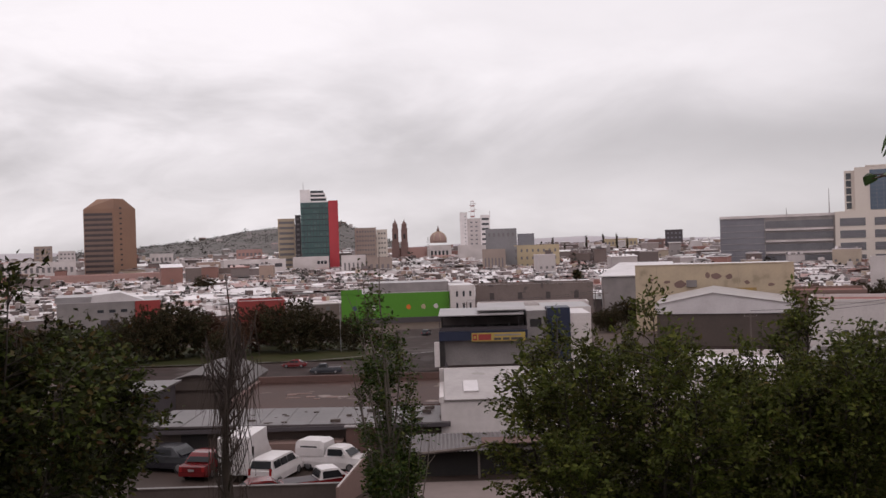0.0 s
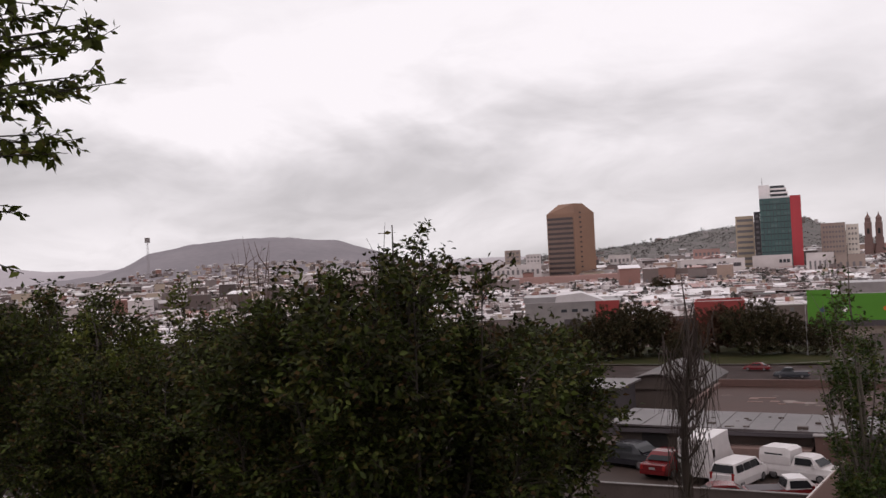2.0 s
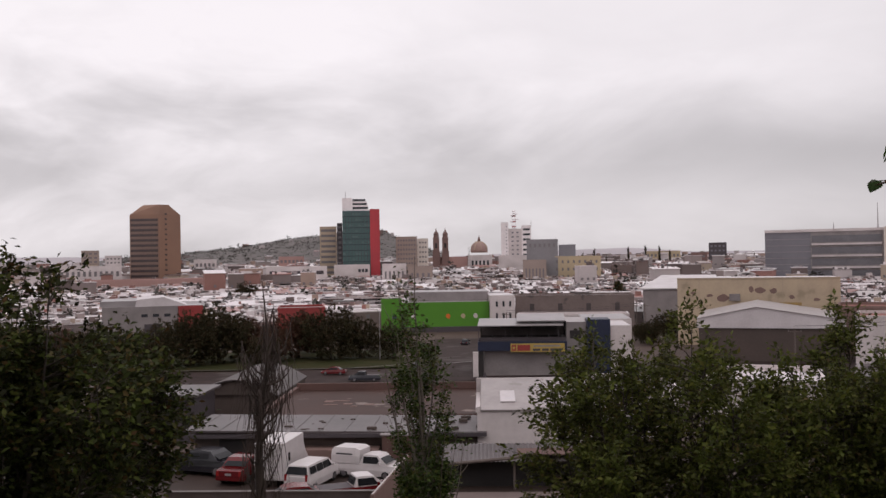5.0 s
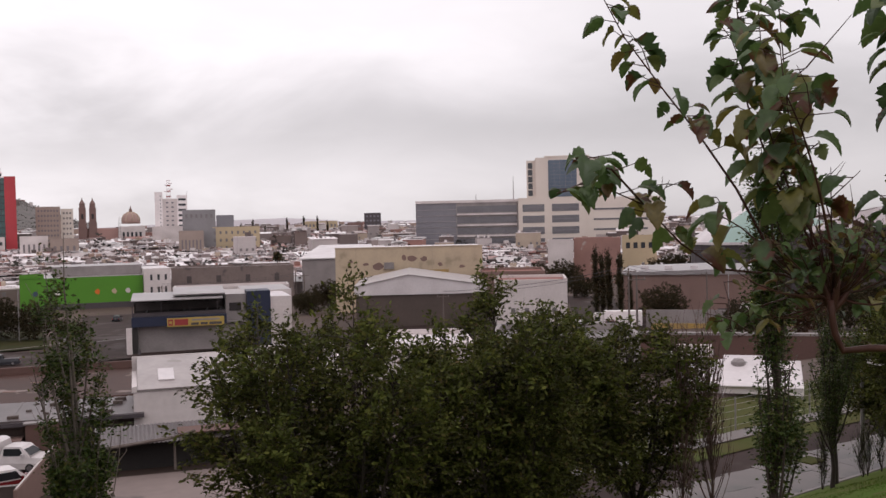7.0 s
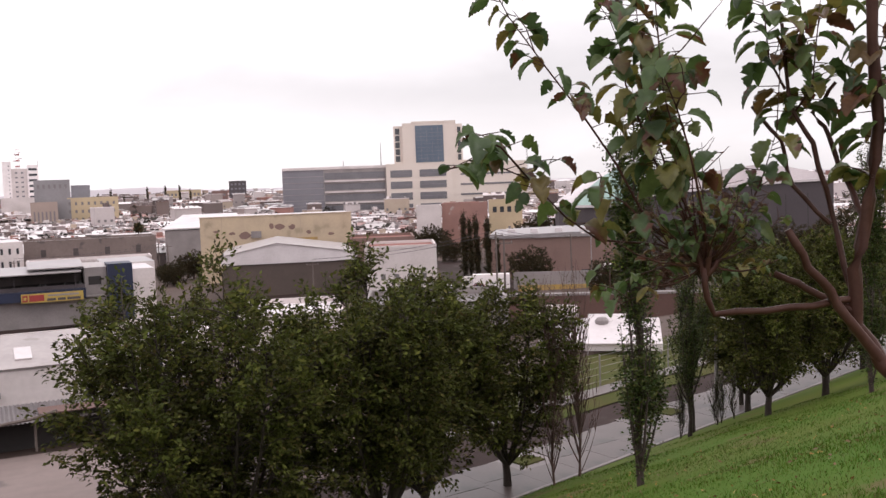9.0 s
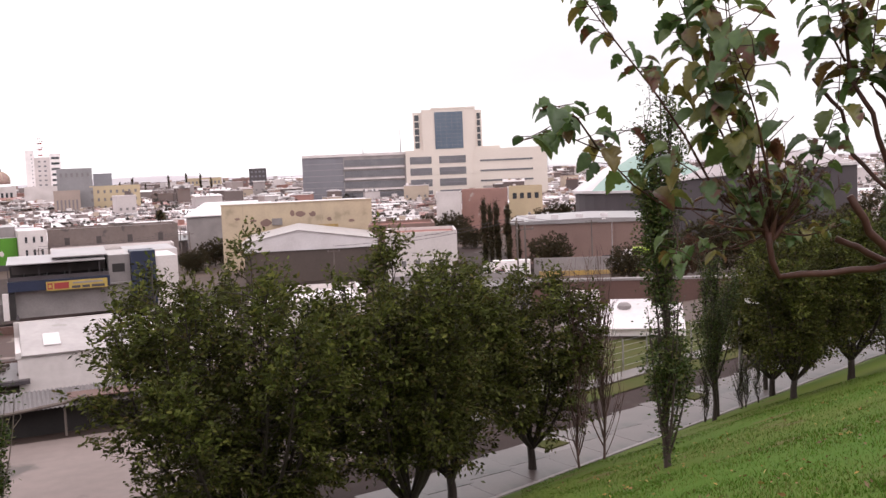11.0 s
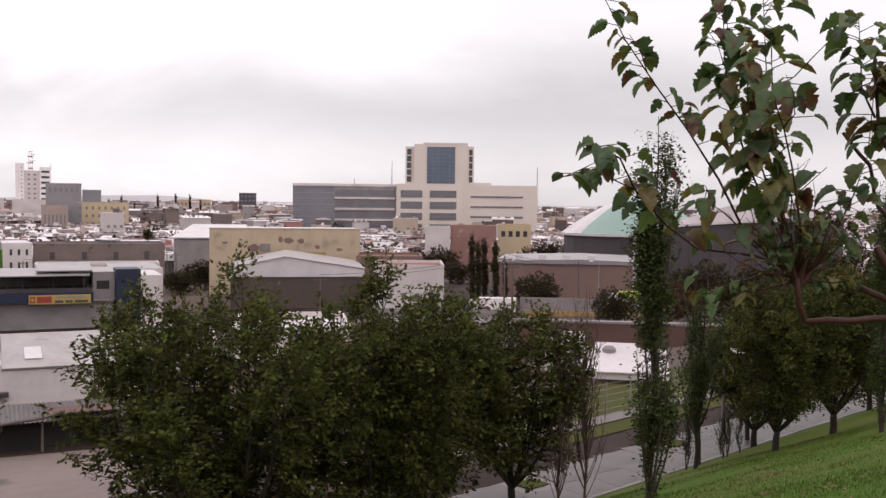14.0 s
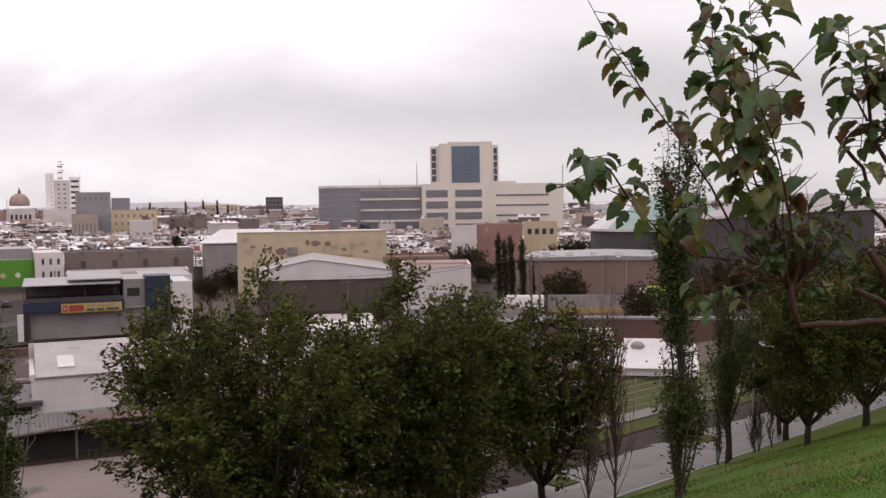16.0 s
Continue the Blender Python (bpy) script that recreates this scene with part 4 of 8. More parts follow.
def cathedral():
    d = 850.0
    u = d * math.pi / 180
    r = thing("cathedral", stand_flat(1.8, d), "rose stone cathedral with two towers and a ribbed dome", "church")
    x = lambda az: (1.8 - az) * u
    for az in (2.87, 2.32):
        cx, w = x(az), 3.2
        zt, zc = high(1.36, d), high(1.98, d)
        g = Geo().box(cx - w, cx + w, 0, 2 * w, -4, zt * 0.72).box(cx - w * 0.86, cx + w * 0.86, 0.4, 2 * w - 0.4, zt * 0.72, zt)
        g.lathe([(w * 0.92, zt), (w * 0.92, zt + 0.5), (w * 0.74, zt + 0.7), (w * 0.70, zt + 3.4), (w * 0.78, zt + 3.7), (w * 0.52, zt + 5.2), (w * 0.26, zt + 6.3), (0.35, zc - 1.4), (0.12, zc)], 10, cx, w)
        t = part("bell_tower", g, M["stone_dark"], r)
        # flat plates; the dark inside of the belfry is painted near black
        for z in (zt * 0.5, zt * 0.84):
            part("belfry_opening", Geo().box(cx - 0.9, cx + 0.9, 0.2, 0.6, z - 2.2, z + 2.2), M["shade"], t)
    block(r, "nave", x(3.1), x(-0.5), 4, 34, -4, high(0.22, d), M["pink"], M["beige"])
    block(r, "transept", x(0.95), x(-0.5), -2, 20, -4, high(0.30, d), M["white"], M["white"])
    panes(r, x(0.8), x(-0.35), 14, 24, 5, 1, 1.8, 5.0, y=-2.0)
    zb, cx, R = high(0.45, d), x(0.26), 0.52 * u
    g = Geo().lathe([(R, zb), (R, zb + 2.5)] + [(R * math.cos(a), zb + 2.5 + R * 0.98 * math.sin(a)) for a in (0.3, 0.6, 0.9, 1.2, 1.4)], 24, cx, 8)
    dm = part("dome", g, M["dome_stone"], r, smooth=True)
    for i in range(8):
        a = i * math.tau / 8 + 0.2
        pts = [(cx + R * 1.02 * math.cos(b) * math.cos(a), 8 + R * 1.02 * math.cos(b) * math.sin(a), zb + 2.5 + R * 1.0 * math.sin(b)) for b in (0, 0.4, 0.8, 1.2, 1.45)]
        part("rib", Geo().tube(pts, [0.35] * 5, 5), M["beige"], dm, "pale stone rib")
    g = Geo().lathe([(1.3, zb + 2 + R * 0.95), (1.3, zb + 4.4 + R * 0.95), (0.8, zb + 5.4 + R * 0.95), (0.1, high(1.5, d))], 8, cx, 8)
    part("lantern", g, M["stone_dark"], dm)


cathedral()


def white_tower():
    d = 700.0
    u = d * math.pi / 180
    r = thing("telephone_building", stand_flat(-1.95, d), "white office tower with a red and white antenna mast", "building")
    x = lambda az: (-1.95 - az) * u
    block(r, "left_wing", x(-1.06), x(-1.5), 0, 14, 0, high(2.24, d), M["white_clean"])
    block(r, "middle_wing", x(-1.5), x(-2.3), 2, 16, 0, high(1.85, d), M["white"])
    block(r, "right_wing", x(-2.3), x(-2.87), 0, 16, 0, high(2.04, d), M["white_clean"])
    block(r, "podium", x(-0.9), x(-2.9), -10, -0.3, 0, high(0.25, d), M["white"], M["white"])
    panes(r, x(-2.36), x(-2.82), 16, high(1.95, d), 1, 8, 5.2, 1.5, name="window_band")
    panes(r, x(-1.3), x(-1.46), 24, high(2.1, d), 1, 9, 0.7, 0.7, M["glass_grey"])
    panes(r, x(-1.6), x(-2.2), 18, high(1.75, d), 2, 8, 1.6, 1.0, M["glass_grey"], y=2.0)
    mast = Geo()
    zc, zt, cx = high(1.7, d), high(2.95, d), x(-1.84)
    for a in (-1.6, 1.6):
        for b in (-1.6, 1.6):
            mast.tube([(cx + a, 6 + b, zc), (cx + a * 0.6, 6 + b * 0.6, zt)], [0.22, 0.16], 4)
    for i in range(7):
        z = zc + (zt - zc) * i / 7
        k = 1.6 * (1 - 0.4 * i / 7)
        mast.box(cx - k, cx + k, 6 - k, 6 + k, z, z + 0.3)
    mp = part("mast", mast, M["white_clean"], r)
    for i, (dx, z) in enumerate(((-1.8, 0.45), (1.9, 0.55), (-1.2, 0.75), (1.5, 0.82), (0, 0.95))):
        part("dish", Geo().lathe([(1.2, 0), (1.3, 0.5), (0.7, 0.8)], 10), M["white_clean"], mp).location = (cx + dx, 4.8, zc + (zt - zc) * z)
    for i in range(3):
        part("red_band", Geo().box(cx - 1.5, cx + 1.5, 4.4, 4.6, zc + 3 + i * 4, zc + 3.8 + i * 4), M["red_paint"], mp, "red mast band")
    part("antenna", Geo().tube([(x(-2.87), 3, high(1.9, d)), (x(-2.88), 3, high(2.3, d))], [0.2, 0.1], 5), M["steel"], r)


white_tower()


def hospital():
    d = 560.0
    u = d * math.pi / 180
    c = -23.6
    r = thing("hospital", stand_flat(c, d), "large cream stone hospital with a glass-fronted tower", "building")
    x = lambda az: math.tan(radians(c - az)) * d
    zw, zt = high(1.40, d), high(3.85, d)
    block(r, "glass_wing", x(-16.3), x(-18.75), 0.4, 26, 0, zw - 1.2, M["glass_grey"], label="grey glass curtain wall")
    block(r, "left_wing", x(-18.75), x(-22.5), 0, 26, 0, zw, M["concrete"], M["concrete"])
    block(r, "roof_edge", x(-16.3), x(-22.5), -0.3, 26.2, zw - 1.2, zw + 0.3, M["white"])
    for i in range(4):
        z = 9.5 + i * 6.4
        block(r, "window_band", x(-18.8), x(-22.4), -0.15, 0.1, z, z + 3.7, M["glass_band"])
        block(r, "floor_edge", x(-18.8), x(-22.4), -0.9, 0.1, z - 1.6, z - 0.6, M["white"])
    for i in range(8):
        zz = 6 + i * 3.5
        block(r, "glass_joint", x(-16.3), x(-18.75), 0.25, 0.42, zz, zz + 0.25, M["steel"])
    block(r, "stone_block", x(-22.5), x(-26.5), -3.0, 26, 0, zw + 0.6, M["cream"], M["cream"])
    for a0, a1 in ((-22.75, -24.05), (-24.5, -26.1)):
        for i in range(4):
            z = 8.5 + i * 6.6
            block(r, "window", x(a0), x(a1), -3.2, -2.9, z, z + 4.2, M["glass_band"])
            block(r, "blind_line", x(a0), x(a1), -3.28, -2.95, z + 2.0, z + 2.25, M["glass_grey"])
    block(r, "right_wing", x(-26.5), x(-30.95), -2.0, 26, 0, zw + 0.2, M["cream"], M["cream"])
    for i in range(4):
        z = 10.8 + i * 5.9
        block(r, "slot_window", x(-26.95), x(-30.1), -2.25, -1.8, z, z + 1.0, M["glass_band"])
    block(r, "roof_step", x(-26.9), x(-28.2), 2, 18, zw, zw + 1.8, M["cream"])
    block(r, "tower_body", x(-23.55), x(-26.75), -2.0, 24, zw, zt, M["cream"], M["cream"])
    block(r, "tower_flank", x(-23.02), x(-23.55), 0.5, 20, zw, zt - 1.4, M["cream"])
    block(r, "tower_flank", x(-26.75), x(-27.15), 0.5, 20, zw, zt - 1.0, M["cream"])
    block(r, "tower_cap", x(-24.1), x(-26.75), -2.2, 24, zt, zt + 0.9, M["cream"])
    gl = block(r, "tower_glass", x(-24.32), x(-26.0), -2.3, -1.9, zw + 1.0, zt - 1.6, M["glass_blue"], label="blue-grey tower curtain glass")
    for i in range(1, 10):
        z = zw + 1 + i * (zt - zw - 2.6) / 10
        part("glass_joint", Geo().box(x(-24.32), x(-26.0), -2.36, -2.3, z, z + 0.12), M["glass_grey"], gl)
    for i in range(1, 5):
        xx = x(-24.32) + i * (x(-26.0) - x(-24.32)) / 5
        part("glass_joint", Geo().box(xx, xx + 0.12, -2.36, -2.3, zw + 1, zt - 1.6), M["glass_grey"], gl)
    panes(r, x(-23.07), x(-23.42), zw + 1.5, zt - 2.5, 1, 5, 2.6, 3.4, y=0.5)
    panes(r, x(-26.82), x(-27.1), zw + 1.5, zt - 2.5, 1, 5, 2.0, 3.4, y=0.5)
    part("antenna", Geo().tube([(x(-22.2), 6, zw), (x(-22.2), 6, zw + 14)], [0.35, 0.12], 5), M["steel"], r)
    part("antenna", Geo().tube([(x(-19.9), 9, zw), (x(-19.9), 9, zw + 4)], [0.3, 0.12], 5), M["steel"], r)


hospital()


# ---- the streets below: shops, halls and sheds ----
def green_shop():
    d = 285.0
    u = d * math.pi / 180
    r = thing("toy_store", stand(3.0, d), "bright green shop front with a dark base", "shop")
    x = lambda az: (3.0 - az) * u
    zt = high(-2.62, d)
    block(r, "wall", x(6.25), x(-0.28), 0, 26, -1.5, zt, M["green_paint"], M["steel"], "bright green painted wall")
    block(r, "sign_step", x(6.25), x(5.0), -0.15, 0.1, zt, zt + 1.3, M["green_paint"])
    block(r, "base", x(5.0), x(-0.1), -0.4, 0.2, -1.5, 1.6, M["dark"], label="dark shop base")
    block(r, "roof_house", x(4.6), x(-0.28), 6, 26, zt, high(-2.05, d), M["concrete"], M["steel"])
    block(r, "side_house", x(-0.3), x(-1.78), -3, 20, -1.5, high(-2.25, d), M["white"], M["white_sheet"])
    panes(r, x(-0.5), x(-1.7), 3, 10, 3, 2, 0.6, 1.6, y=-3.0)
    rng = random.Random(3)
    for i, (az, m_) in enumerate(((5.45, "glass_blue"), (4.3, "white_clean"), (1.3, "yellow_flat"), (0.55, "white"), (2.2, "orange"))):
        cx = x(az)
        fig = Geo().prism([(cx - 0.5, 4.2), (cx + 0.3, 3.9), (cx + 0.7, 4.7), (cx + 0.2, 5.5), (cx - 0.4, 5.3), (cx - 0.8, 4.8)], -0.1, 0.0)
        part("painted_shape", fig, M[m_], r, "small coloured painted blob")


green_shop()


def blue_shop():
    d = 165.0
    u = d * math.pi / 180
    r = thing("repair_shop", stand(-2.2, d), "two-storey car parts shop with navy band and canopies", "shop")
    base = r.matrix_world.translation.z
    x = lambda az: (-2.2 - az) * u
    z = lambda el: high(el, d) - base
    # concrete grey instead of white puts the band's shade into the wall colour
    block(r, "lower_wall", x(0.1), x(-6.0), 1.5, 18, -1.5, z(-5.5), M["concrete"], label="lower wall coloured grey for the shade of the band")
    block(r, "navy_band", x(0.45), x(-4.9), 0.0, 3.0, z(-5.5), z(-4.95), M["blue_paint"], label="navy painted band")
    # near-black block: the open storey's shade is painted
    block(r, "upper_back", x(0.4), x(-6.2), 7.5, 18, z(-5.4), z(-4.0), M["shade"], label="upper room painted dark as shade")
    block(r, "upper_floor", x(0.45), x(-6.2), 1.0, 18, z(-5.5), z(-5.42), M["concrete"])
    for a0, a1, e, dy in ((0.45, -4.7, -4.02, 0.0), (-1.9, -4.85, -3.78, 1.6)):
        g = Geo()
        g.v += [(x(a0), dy - 0.5, z(e)), (x(a1), dy - 0.5, z(e)), (x(a1), dy + 8, z(e) + 0.75), (x(a0), dy + 8, z(e) + 0.75)]
        g.v += [(a, b, c + 0.16) for a, b, c in g.v[:4]]
        g.f += [(0, 3, 2, 1), (4, 5, 6, 7), (0, 1, 5, 4), (1, 2, 6, 5), (2, 3, 7, 6), (3, 0, 4, 7)]
        g.k = [0] * 6
        part("canopy_roof", g, M["steel"], r, "pale sheet canopy")
    for az in (0.4, -1.2, -2.8, -4.4):
        part("post", Geo().box(x(az) - 0.07, x(az) + 0.07, 0.6, 0.84, z(-5.0), z(-3.95)), M["dark"], r)
    for i, az in enumerate((-0.5, -1.1, -2.0, -2.6, -3.3, -4.0)):
        block(r, "crate", x(az) - 0.9, x(az) + 0.7, 2.5, 4.0, z(-5.4), z(-5.4) + 1.2 + 0.5 * (i % 2), M[("steel", "dark", "glass_grey", "dark_brown", "dark", "white")[i]])
    block(r, "side_room", x(-4.9), x(-6.1), 2.0, 16, z(-5.5), z(-3.85), M["concrete"], M["pale_sheet"])
    # near-black plate; the dark behind the opening is painted
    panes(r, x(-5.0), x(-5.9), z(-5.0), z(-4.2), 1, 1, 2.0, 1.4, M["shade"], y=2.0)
    block(r, "navy_tower", x(-6.12), x(-7.48), 0.0, 6, -2, z(-3.67), M["blue_paint"], label="navy painted stair tower")
    block(r, "white_side", x(-7.5), x(-8.7), 0.4, 14, -2, z(-4.05), M["white"], M["white_sheet"])
    block(r, "rear_roof", x(-6.2), x(-9.3), 14.2, 30, -2, z(-3.95), M["white"], M["steel"])
    block(r, "entry_post", x(0.75), x(0.45), -0.5, 0.5, -1.8, z(-5.55), M["white"])
    # dark block painted in for the shade of the entry
    block(r, "entry_painted_shade", x(0.42), x(0.12), 0.3, 1.4, -1.8, z(-5.52), M["shade"])
    block(r, "rail_panel", x(0.42), x(-4.88), 0.9, 1.0, z(-4.96), z(-4.72), M["dark"], label="dark railing panel")
    block(r, "rear_screen", x(0.3), x(-4.8), 7.2, 7.45, z(-4.75), z(-4.3), M["old_sheet"])
    for az in (-0.3, -1.5, -2.4, -3.7, -4.5):
        part("stacked_part", Geo().tube([(x(az), 1.6, z(-5.0)), (x(az) + 0.5, 1.7, z(-4.6))], [0.28, 0.2], 7), M["tyre"], r)
    s = part("sign_board", Geo().box(x(-1.52), x(-4.75), -0.3, -0.03, z(-5.56), z(-5.06)), M["sign_yellow"], r, "yellow and orange shop sign with unreadable bars")
    h = z(-5.06) - z(-5.56)
    for a0, a1, b0, b1, m_ in ((-1.58, -1.85, 0.15, 0.85, "red_paint"), (-1.93, -2.7, 0.15, 0.85, "red_paint"), (-1.64, -1.79, 0.35, 0.65, "sign_yellow"), (-2.85, -3.3, 0.12, 0.4, "dark"), (-3.4, -3.8, 0.12, 0.4, "dark"), (-3.9, -4.6, 0.12, 0.4, "dark"), (-2.9, -4.5, 0.62, 0.82, "concrete")):
        lift = -0.345 if m_ != "sign_yellow" else -0.37
        part("sign_bar", Geo().box(x(a0), x(a1), lift, -0.3, z(-5.56) + b0 * h, z(-5.56) + b1 * h), M[m_], s)
    cone = Geo().lathe([(0.5, -1.4), (0.35, 0.2), (0.18, 0.9), (0.05, 1.2)], 8, x(0.05), -0.8)
    part("dark_tank", cone, M["dark"], r)


blue_shop()


def yellow_hall():
    d = 236.0
    u = d * math.pi / 180
    r = thing("old_hall", stand(-15.8, d), "long old hall with peeling pale yellow plaster", "building")
    base = r.matrix_world.translation.z
    x = lambda az: math.tan(radians(-15.8 - az)) * d
    z = lambda el: high(el, d) - base
    block(r, "wall", x(-11.38), x(-20.25), 0, 24, -3, z(-1.33), M["yellow"], M["white_sheet"], "peeling yellow plaster wall")
    block(r, "coping", x(-11.36), x(-20.27), -0.12, 0.4, z(-1.33), z(-1.27), M["beige"])
    rng = random.Random(8)
    for az, el, w, h in ((-12.3, -2.15, 0.8, 0.35), (-13.95, -2.45, 1.7, 0.9), (-15.95, -2.0, 1.3, 0.7), (-15.5, -1.95, 0.7, 0.7), (-16.7, -2.05, 0.9, 0.7), (-17.7, -2.4, 0.7, 0.5), (-19.0, -2.55, 0.8, 0.4), (-13.2, -2.3, 0.9, 0.4)):
        g = Geo()
        g.face([(x(az) + w * math.cos(a) * rng.uniform(0.7, 1.2), -0.012, z(el) + h * math.sin(a) * rng.uniform(0.7, 1.2)) for a in [i * math.tau / 9 for i in range(9)]])
        part("bare_patch", g, M["brick_tan"], r, "patch where plaster has fallen")
    block(r, "vent_box", x(-14.3), x(-14.9), -0.5, 0, z(-2.6), z(-2.2), M["concrete"])
    for az in (-12.6, -17.2):
        block(r, "joint", x(az), x(az) + 0.15, -0.02, 0.1, z(-3.2), z(-1.35), M["beige"])
    block(r, "yellow_panel", x(-17.0), x(-18.2), -0.05, 0.1, z(-2.95), z(-2.7), M["kerb_yellow"])


yellow_hall()


def white_store():
    d = 300.0
    r = thing("white_store", stand(-11.4, d), "store with a broad white sloping sheet roof", "building")
    base = r.matrix_world.translation.z
    x = lambda az: math.tan(radians(-11.4 - az)) * d
    block(r, "wall", x(-9.4), x(-13.6), 0, 30, -2, high(-1.95, d) - base, M["concrete"])
    zf, zb = high(-1.9, d) - base, high(-1.12, d + 32) - base
    g = Geo()
    g.v += [(x(-9.2), -0.5, zf), (x(-13.8), -0.5, zf), (x(-13.8), 32, zb), (x(-10.4), 32, zb)]
    g.v += [(a, b, c + 0.3) for a, b, c in g.v[:4]]
    g.f += [(0, 3, 2, 1), (4, 5, 6, 7), (0, 1, 5, 4), (1, 2, 6, 5), (2, 3, 7, 6), (3, 0, 4, 7)]
    g.k = [0] * 6
    part("roof", g, M["white_sheet"], r, "white sloping sheet roof")


white_store()


def gable_hall():
    d = 192.0
    r = thing("sheet_metal_hall", stand(-16.4, d), "dark hall with a broad white low-pitched gable", "building")
    base = r.matrix_world.translation.z
    x = lambda az: math.tan(radians(-16.4 - az)) * d
    z = lambda el: high(el, d) - base
    xl, xr, xm = x(-12.55), x(-20.4), x(-15.75)
    block(r, "wall", xl, xr, 0, 30, -3, z(-4.17), M["dark_brown"], label="dark brown wall")
    part("gable", Geo().prism([(xl - 0.3, z(-4.17)), (xr + 0.3, z(-4.17)), (xr + 0.3, z(-3.68)), (xm, z(-2.98)), (xl - 0.3, z(-3.64))], -0.3, 0.1), M["white_sheet"], r, "white sheet gable")
    part("roof", Geo().prism([(xl - 0.5, z(-3.66)), (xm, z(-2.98)), (xr + 0.5, z(-3.70)), (xr + 0.5, z(-3.66)), (xm, z(-2.94)), (xl - 0.5, z(-3.62))], -0.5, 30), M["pale_sheet"], r)
    for i in range(1, 24):
        xx = xl + (xr - xl) * i / 24
        part("sheet_rib", Geo().box(xx - 0.04, xx + 0.04, -0.34, -0.3, z(-4.15), z(-3.7)), M["white_sheet"], r)
    r2 = slab_block("white_wall_house", -20.95, -25.3, -3.6, 190, "white", "white rendered wall with dark openings", 0, roof="brick_red")
    panes(r2, -5, 6, 1.5, 4.0, 4, 1, 0.9, 1.2, M["far_window"])
    slab_block("red_roof_house", -20.0, -24.0, -3.05, 215, "brick_tan", "low house with a red-brown roof", 0, roof="brick_red")


gable_hall()


def arena():
    d = 262.0
    u = d * math.pi / 180
    r = thing("arena", stand(-36.8, d), "round arena with a pale green and white dome roof", "building")
    base = r.matrix_world.translation.z
    z = lambda el: high(el, d) - base
    R = 4.75 * u
    g = Geo()
    rings, sides = [(1.0, 0.0), (0.86, 0.22), (0.70, 0.44), (0.52, 0.66), (0.34, 0.84), (0.15, 0.97), (0.02, 1.0)], 32
    zb, zt = z(-1.42), z(0.85)
    for rr, h in rings:
        g.v += [(R * rr * math.cos(a * math.tau / sides), R + R * rr * math.sin(a * math.tau / sides), zb + (zt - zb) * h) for a in range(sides)]
    for j in range(len(rings) - 1):
        for a in range(sides):
            b = (a + 1) % sides
            g.f.append((j * sides + a, j * sides + b, (j + 1) * sides + b, (j + 1) * sides + a))
            g.k.append(1 if 14 <= a < 20 or 25 <= a < 27 else 0)
    part("dome_roof", g, (M["dome_green"], M["white_sheet"]), r, "pale green dome with white sectors", smooth=True)
    part("roof_rim", Geo().lathe([(R + 0.4, zb - 0.7), (R + 0.4, zb)], 32, 0, R), M["white_sheet"], r)
    part("wall", Geo().lathe([(R * 0.97, -3), (R * 0.97, zb - 0.6)], 32, 0, R), M["dark"], r, "dark curved wall")
    block(r, "annex", -0.6 * u + 2, 1.2 * u, -4, 8, -3, z(-1.5), M["white"])
    panes(r, -0.4 * u + 2, 1.1 * u, z(-2.3), z(-1.6), 4, 1, 1.4, 2.0, M["glass"], y=-4.0)
    r = thing("exhibition_hall", stand(-44.5, 225), "huge dark grey hall with a rising roof edge", "building")
    base = r.matrix_world.translation.z
    z = lambda el: high(el, 225) - base
    x = lambda az: math.tan(radians(-44.5 - az)) * 225
    eaves = [(-37.5, -1.1), (-40, -0.85), (-43, -0.62), (-45.5, -0.5), (-48.2, -0.42)]
    crest = [(-48.2, -0.40), (-47.2, 0.12), (-45.8, 0.45), (-44, 0.62), (-42.2, 0.42), (-40.4, -0.1), (-38.6, -0.75)]
    part("wall", Geo().prism([(x(a), z(e)) for a, e in eaves] + [(x(-48.2), -4), (x(-37.5), -4)], 0, 50), M["dark"], r, "dark grey cladding")
    part("roof_edge", Geo().prism([(x(a), z(e)) for a, e in eaves] + [(x(a), z(e) + 0.6) for a, e in reversed(eaves)], -0.6, 50), M["white_sheet"], r, "pale metal roof edge")
    part("roof", Geo().prism([(x(a), z(e - 0.02)) for a, e in eaves[1:]] + [(x(a), z(e)) for a, e in crest], 6, 48), M["white_sheet"], r, "broad curved pale sheet roof")
    for i in range(1, 9):
        xx = x(-37.5) + i * 4.6
        part("panel_joint", Geo().box(xx, xx + 0.12, -0.05, 0.05, -2, z(-1.1)), M["shade"], r)


arena()


